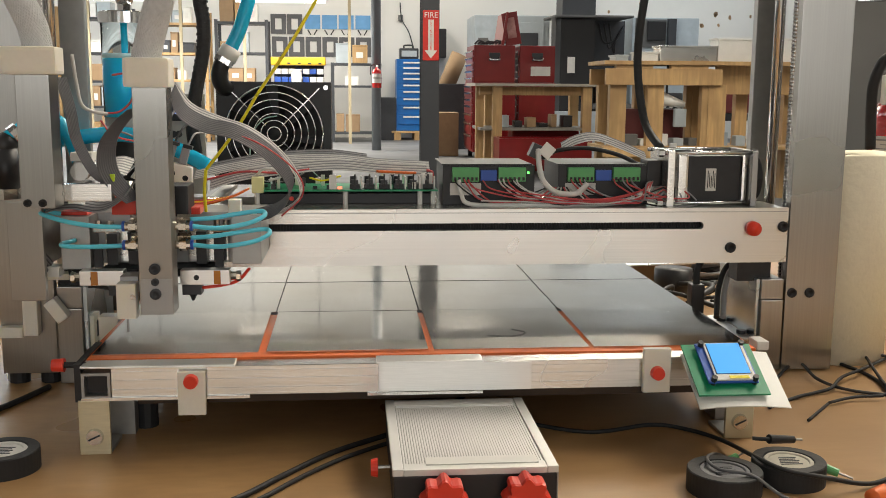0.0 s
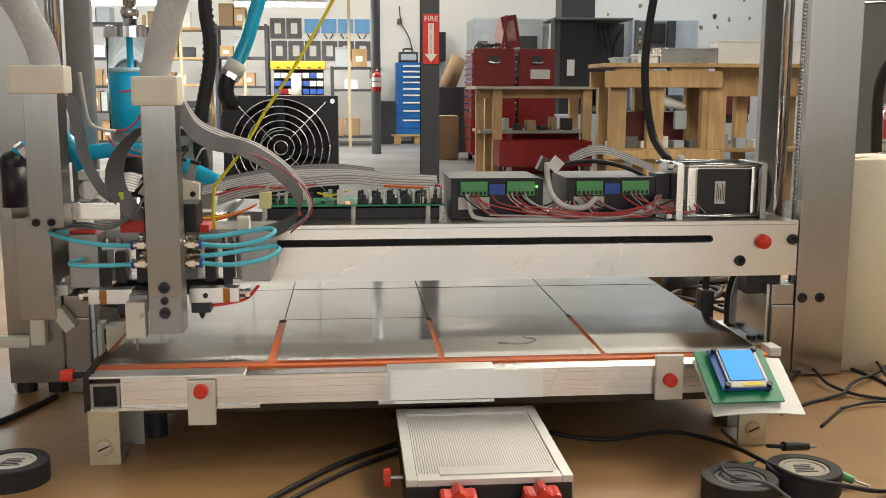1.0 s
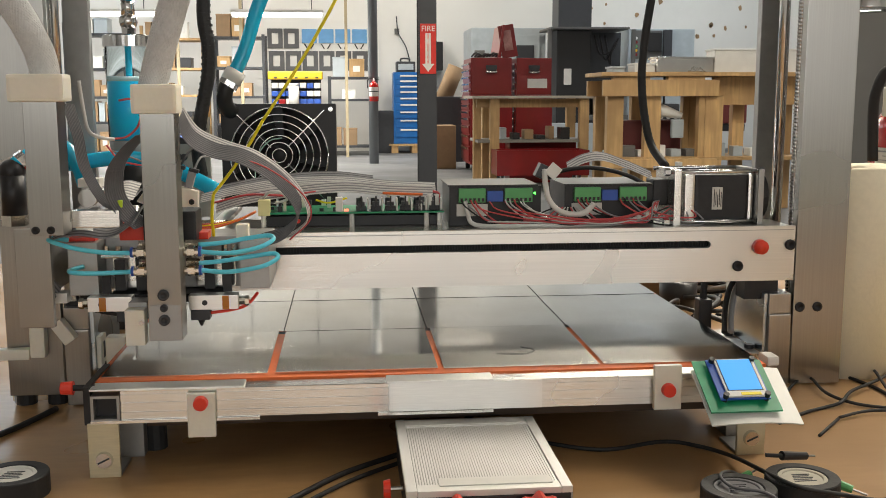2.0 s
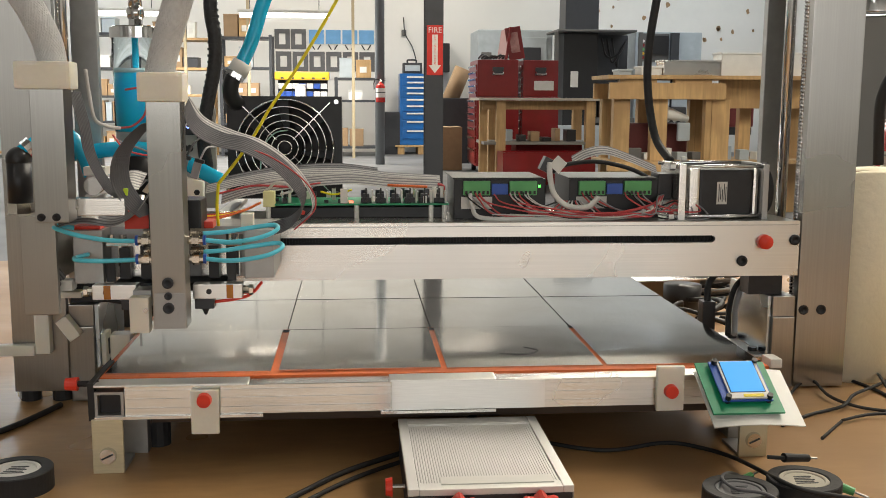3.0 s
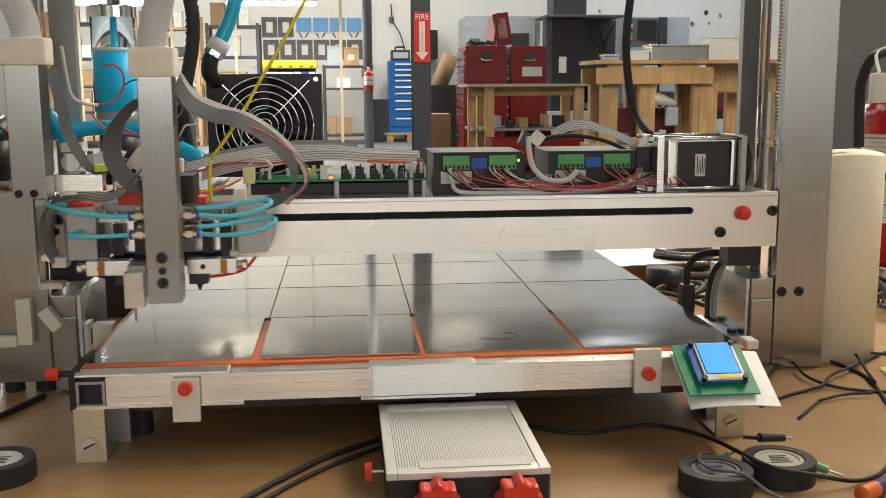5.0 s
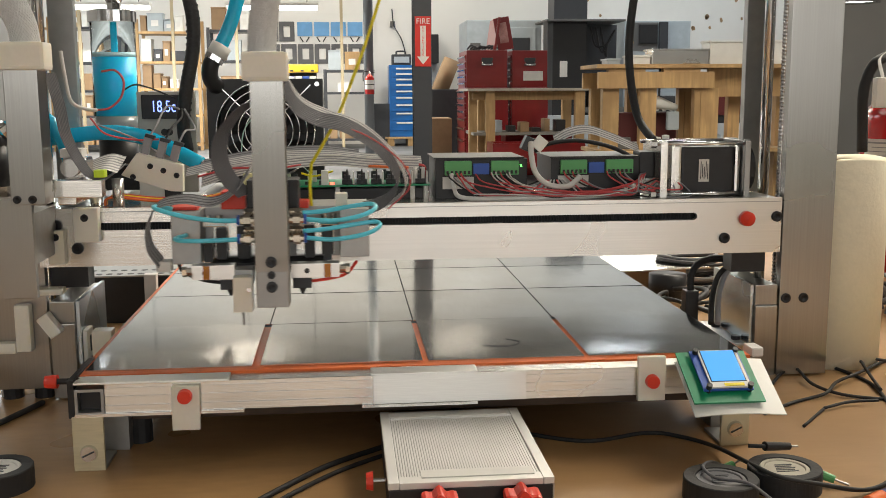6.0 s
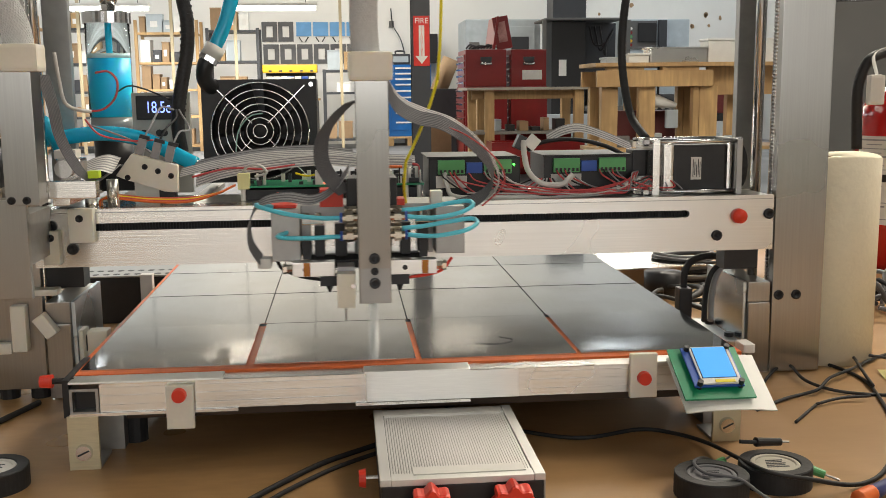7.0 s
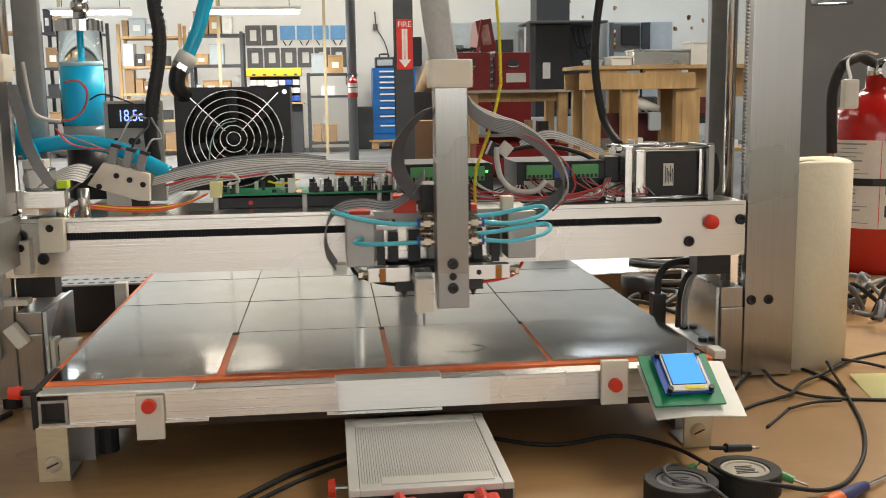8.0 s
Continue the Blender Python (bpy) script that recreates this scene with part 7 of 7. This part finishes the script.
def build_machines():
    t = thing("milling_machine", (3.1, 19.0, FLOOR), "pale grey-blue machine cabinet at the far wall", "machine", "workshop machines")
    part("cabinet", B(2.35, 3.84, 19.1, 20.4, FLOOR, 1.74, 0.03), MACHINE, t, "pale grey-blue steel cabinet")
    part("door", B(3.15, 3.72, 19.07, 19.099, 0.2, 1.60, 0.01), MACHINE, t)
    part("window", B(3.25, 3.60, 19.055, 19.069, 0.8, 1.40, 0.01), DARKSTEEL, t)
    part("control_panel", B(2.42, 2.62, 19.06, 19.099, 0.9, 1.3, 0.01), GREYWALL, t)
    t = thing("press_machine", (4.5, 18.0, FLOOR), "large dark machine enclosure with a tall black column", "machine", "workshop machines")
    part("back", B(3.86, 5.30, 18.9, 19.0, FLOOR, 1.64), DARKSTEEL, t)
    part("roof", B(3.70, 5.20, 17.9, 19.05, 1.641, 1.68, 0.01), GREYWALL, t, "grey steel roof")
    part("column", B(3.88, 4.54, 18.2, 18.8, FLOOR, 1.64, 0.02), BLACK, t, "tall black machine column")
    part("upper_column", B(3.90, 4.54, 18.2, 18.8, 1.681, 3.2, 0.02), DARKSTEEL, t)
    part("base", B(3.68, 5.30, 17.95, 18.19, FLOOR, -0.10, 0.02), MACHINE, t, "pale machine base")
    for x in (3.66, 5.26):
        part("corner_post", B(x, x + 0.07, 17.95, 18.02, -0.10, 1.64), GREYWALL, t)
    part("work_light", B(4.02, 4.16, 18.17, 18.199, 0.62, 0.92), LABEL, t)
    for k in range(3):
        part("hose", TB([(4.62 + 0.1 * k, 18.3, 1.55), (4.72 + 0.1 * k, 18.25, 1.20 - 0.1 * k), (4.95, 18.25, 1.25), (5.1, 18.3, 1.5)], 0.02, 6), BLACK, t)
    part("vice", B(4.60, 5.10, 18.2, 18.6, 0.05, 0.55, 0.03), material("dull_brown_steel", (0.12, 0.09, 0.07), 0.6), t)
    part("table", B(4.52, 5.26, 18.1, 18.8, -0.05, 0.045, 0.01), GREYWALL, t)
    t = thing("control_cabinet", (6.0, 19.0, FLOOR), "pale blue-grey control cabinet with a dark monitor", "control cabinet")
    part("body", B(5.48, 6.83, 19.0, 19.8, FLOOR, 1.72, 0.02), MACHINE, t)
    part("monitor_bezel", B(5.58, 6.16, 18.985, 18.9995, 1.14, 1.69, 0.004), GREYWALL, t)
    part("monitor", B(5.77, 6.14, 18.95, 18.999, 1.28, 1.65, 0.01), BLACK, t)
    part("post", B(6.18, 6.34, 18.9, 18.999, 1.05, 1.70), DARKSTEEL, t)
    for k in range(5):
        part("button", C((5.63, 18.999, 1.22 + 0.08 * k), (5.63, 18.96, 1.22 + 0.08 * k), 0.030, 10), (TOOLRED, YELLOWBIN, GREEN_TERM, TOOLRED, WHITE)[k], t)
    # dark spots on the far wall: bolt heads and holes
    rnd = random.Random(14)
    for k in range(26):
        x, z = rnd.uniform(4.7, 8.8), rnd.uniform(1.2, 2.9)
        r = rnd.uniform(0.025, 0.055)
        bm = bmesh.new()
        pts = [(x + r * rnd.uniform(0.6, 1.2) * math.cos(a), z + r * 1.3 * rnd.uniform(0.6, 1.2) * math.sin(a)) for a in [2 * math.pi * q / 9 for q in range(9)]]
        a = [bm.verts.new((px, 20.985, pz)) for px, pz in pts]
        b = [bm.verts.new((px, 20.999, pz)) for px, pz in pts]
        bm.faces.new(a)
        for q in range(9):
            bm.faces.new((a[q], a[(q + 1) % 9], b[(q + 1) % 9], b[q]))
        single("wall_grip", bm, CARD, "small brown bolt-on grip on the far wall", "wall grip", group="wall grips")


build_machines()


def build_bench():
    t = thing("workbench", (3.0, 8.9, FLOOR), "rough timber workbench with thick pine beams", "workbench")
    x0, x1, y0, y1 = 2.34, 3.48, 8.6, 9.28
    part("front_beam", B(x0, x1, y0, y0 + 0.05, 0.385, 0.540, 0.004), PINE, t, "thick pale pine beam")
    part("side_beam", B(x1 - 0.05, x1, y0 + 0.052, y1, 0.385, 0.540, 0.004), PINE, t)
    part("rear_beam", B(x0, x1 - 0.052, y1 - 0.05, y1, 0.385, 0.540, 0.004), PINE, t)
    for k in range(3):
        y = y0 - 0.02 + k * 0.232
        part("plank", B(x0 - 0.02, x1 + 0.95, y, y + 0.225, 0.575, 0.612, 0.004), PINE, t)
    for x in (x0 + 0.10, x1 - 0.50):
        part("packer", B(x, x + 0.36, y0 + 0.01, y0 + 0.10, 0.541, 0.574), PINE, t)
    for x, w in ((x0 + 0.06, 0.16), (x0 + 0.43, 0.16), (x1 - 0.175, 0.06), (x1 - 0.112, 0.18)):
        part("leg", B(x, x + w, y0 + 0.055, y0 + 0.15, FLOOR, 0.384, 0.005), PINE, t)
        part("leg", B(x, x + w, y1 - 0.16, y1 - 0.06, FLOOR, 0.384, 0.005), PINE, t)
    part("lower_rail", B(x0, x1, y0 - 0.01, y0 + 0.05, -0.30, -0.215, 0.004), PINE, t)
    part("lower_shelf", B(x0, x1 + 0.9, y0 + 0.051, y1, -0.235, -0.20, 0.004), PINE, t)
    part("far_beam", B(x1 + 0.01, x1 + 0.95, y0 + 0.20, y0 + 0.25, 0.30, 0.574, 0.004), PINE, t)
    for x in (x1 + 0.30, x1 + 0.80):
        part("leg", B(x, x + 0.12, y0 + 0.4, y0 + 0.5, FLOOR, 0.574, 0.005), PINE, t)
    rnd = random.Random(31)
    for k, (a, b, z1, m, lb) in enumerate(((2.66, 2.86, 0.70, WHITE, "white plastic tub on the workbench"), (2.88, 3.44, 0.76, ALU, "long bright aluminium channel on the workbench"), (3.46, 4.30, 0.84, WHITE, "white tray of parts on the workbench"),
                                            (2.46, 2.58, 0.67, MACHINE, "small pale box on the workbench"), (3.05, 3.25, 0.66, CARD, "small cardboard box on the workbench"))):
        o = thing("bench_tray", (a, 8.8, 0.612), lb, "tray", "things on the workbench")
        part("body", B(a, b, 8.66 + 0.02 * k, 8.90 + 0.02 * k, 0.613, z1 - 0.02, 0.008), m, o)
        part("rim", B(a - 0.01, b + 0.01, 8.65 + 0.02 * k, 8.91 + 0.02 * k, z1 - 0.0199, z1, 0.004), m, o)
    for k in range(10):
        a = 2.42 + 0.16 * k
        w, h = rnd.uniform(0.08, 0.15), rnd.uniform(0.05, 0.16)
        y = rnd.uniform(8.70, 8.78)
        single("scrap_block", B(a, a + w, y, y + 0.15, -0.20, -0.20 + h, 0.008, turn=(0, 0, rnd.uniform(-15, 15))), rnd.choice([GREYWALL, MACHINE, CARD, WHITE, DARKSTEEL]), "metal or card offcut on the lower shelf", "offcut", group="offcuts")
    g = thing("heat_gun", (3.0, 9.0, 0.1), "white hot-air gun hanging under the workbench", "heat gun")
    part("barrel", C((2.90, 8.80, 0.270), (3.18, 8.80, 0.195), 0.075, 16, 0.03), WHITE, g, "", True)
    part("grip", B(3.08, 3.20, 8.77, 8.83, -0.02, 0.16, 0.015), MACHINE, g)
    part("hanger", B(2.99, 3.01, 8.795, 8.805, 0.24, 0.575), DARKSTEEL, g)
    c = thing("dark_crate", (2.9, 9.6, FLOOR), "dark red crate under the workbench", "crate")
    part("body", B(2.55, 3.25, 9.0, 9.22, -0.199, 0.15, 0.02), material("dark_red_crate", (0.10, 0.02, 0.02), 0.5), c)


build_bench()


def build_covered_machine():
    t = thing("lathe", (3.3, 11.2, FLOOR), "long dark machine with a pale bed behind the workbench", "machine", "workshop machines")
    part("base", B(3.30, 4.30, 11.4, 12.0, FLOOR, -0.05, 0.03), MACHINE, t, "pale machine base")
    part("bed", B(3.25, 4.9, 11.45, 11.95, -0.049, 0.05, 0.02), DARKSTEEL, t)
    part("carriage", B(3.6, 4.0, 11.3, 12.0, 0.051, 0.30, 0.03), DARKSTEEL, t)
    part("headstock", B(4.3, 4.9, 11.4, 12.0, 0.051, 0.42, 0.03), material("dull_red_paint", (0.16, 0.03, 0.03), 0.5), t)
    for k in range(4):
        part("crank", C((3.66 + 0.09 * k, 11.299, 0.14), (3.66 + 0.09 * k, 11.25, 0.14), 0.03, 12), CHROME, t)


build_covered_machine()


def build_wall_lamp():
    t = thing("round_lamp", (1.42, 1.95, 0.66), "round lamp with a bright polished rim", "lamp")
    bm = bmesh.new()
    n = 40
    rings = [[bm.verts.new((1.42 + r * math.cos(2 * math.pi * k / n), 1.95 + r * math.sin(2 * math.pi * k / n), z)) for k in range(n)] for r, z in ((0.055, 0.619), (0.058, 0.615), (0.060, 0.627), (0.045, 0.69), (0.02, 0.735))]
    for a, b in zip(rings, rings[1:]):
        for k in range(n):
            f = bm.faces.new((a[k], a[(k + 1) % n], b[(k + 1) % n], b[k]))
            f.smooth = True
    bm.faces.new(rings[-1])
    part("shade", bm, CHROME, t, "polished metal shade")
    part("diffuser", C((1.42, 1.95, 0.621), (1.42, 1.95, 0.624), 0.054, 32), TUBE_LIT, t, "glowing diffuser")
    part("stem", C((1.42, 1.95, 0.735), (1.42, 2.299, 0.90), 0.010, 8), DARKSTEEL, t)


build_wall_lamp()


def motions():
    for ob in GANTRY_THINGS:
        x, y, z = ob.location
        if ob in (HEAD, SLEEVE, FILAMENT):
            lean = {HEAD: [0, 0, 0, 0], SLEEVE: [14, 14, 2, -10], FILAMENT: [0, 0, 0, 0]}[ob]
            times = sorted({t for t, _ in LIFT} | {t for t, _ in SLIDE})
            rows = []
            for t in times:
                dz = float(np.interp(t, [a for a, _ in LIFT], [b for _, b in LIFT]))
                dx = float(np.interp(t, [a for a, _ in SLIDE], [b for _, b in SLIDE]))
                rows.append((t, pose(x + dx, y, z + dz, 0, float(np.interp(t, [0, 4.7, 6.5, 8], lean)), 0)))
            walk(ob, rows)
        else:
            walk(ob, [(t, pose(x, y, z + dz)) for t, dz in LIFT])
    # the upper strands bend on the lower one
    walk(MIDDLE, [(t, pose(0.001, 0, 0.042, 0, a, 0)) for t, a in ((0, 35), (4.7, 35), (5.5, 29), (6.5, 26), (7, 22), (8, 17))])
    walk(UPPER, [(t, pose(0, 0, 0.088, 0, a, 0)) for t, a in ((0, -3), (4.7, -3), (5.5, -7), (6.5, -13), (7, -20), (8, -21))])


motions()
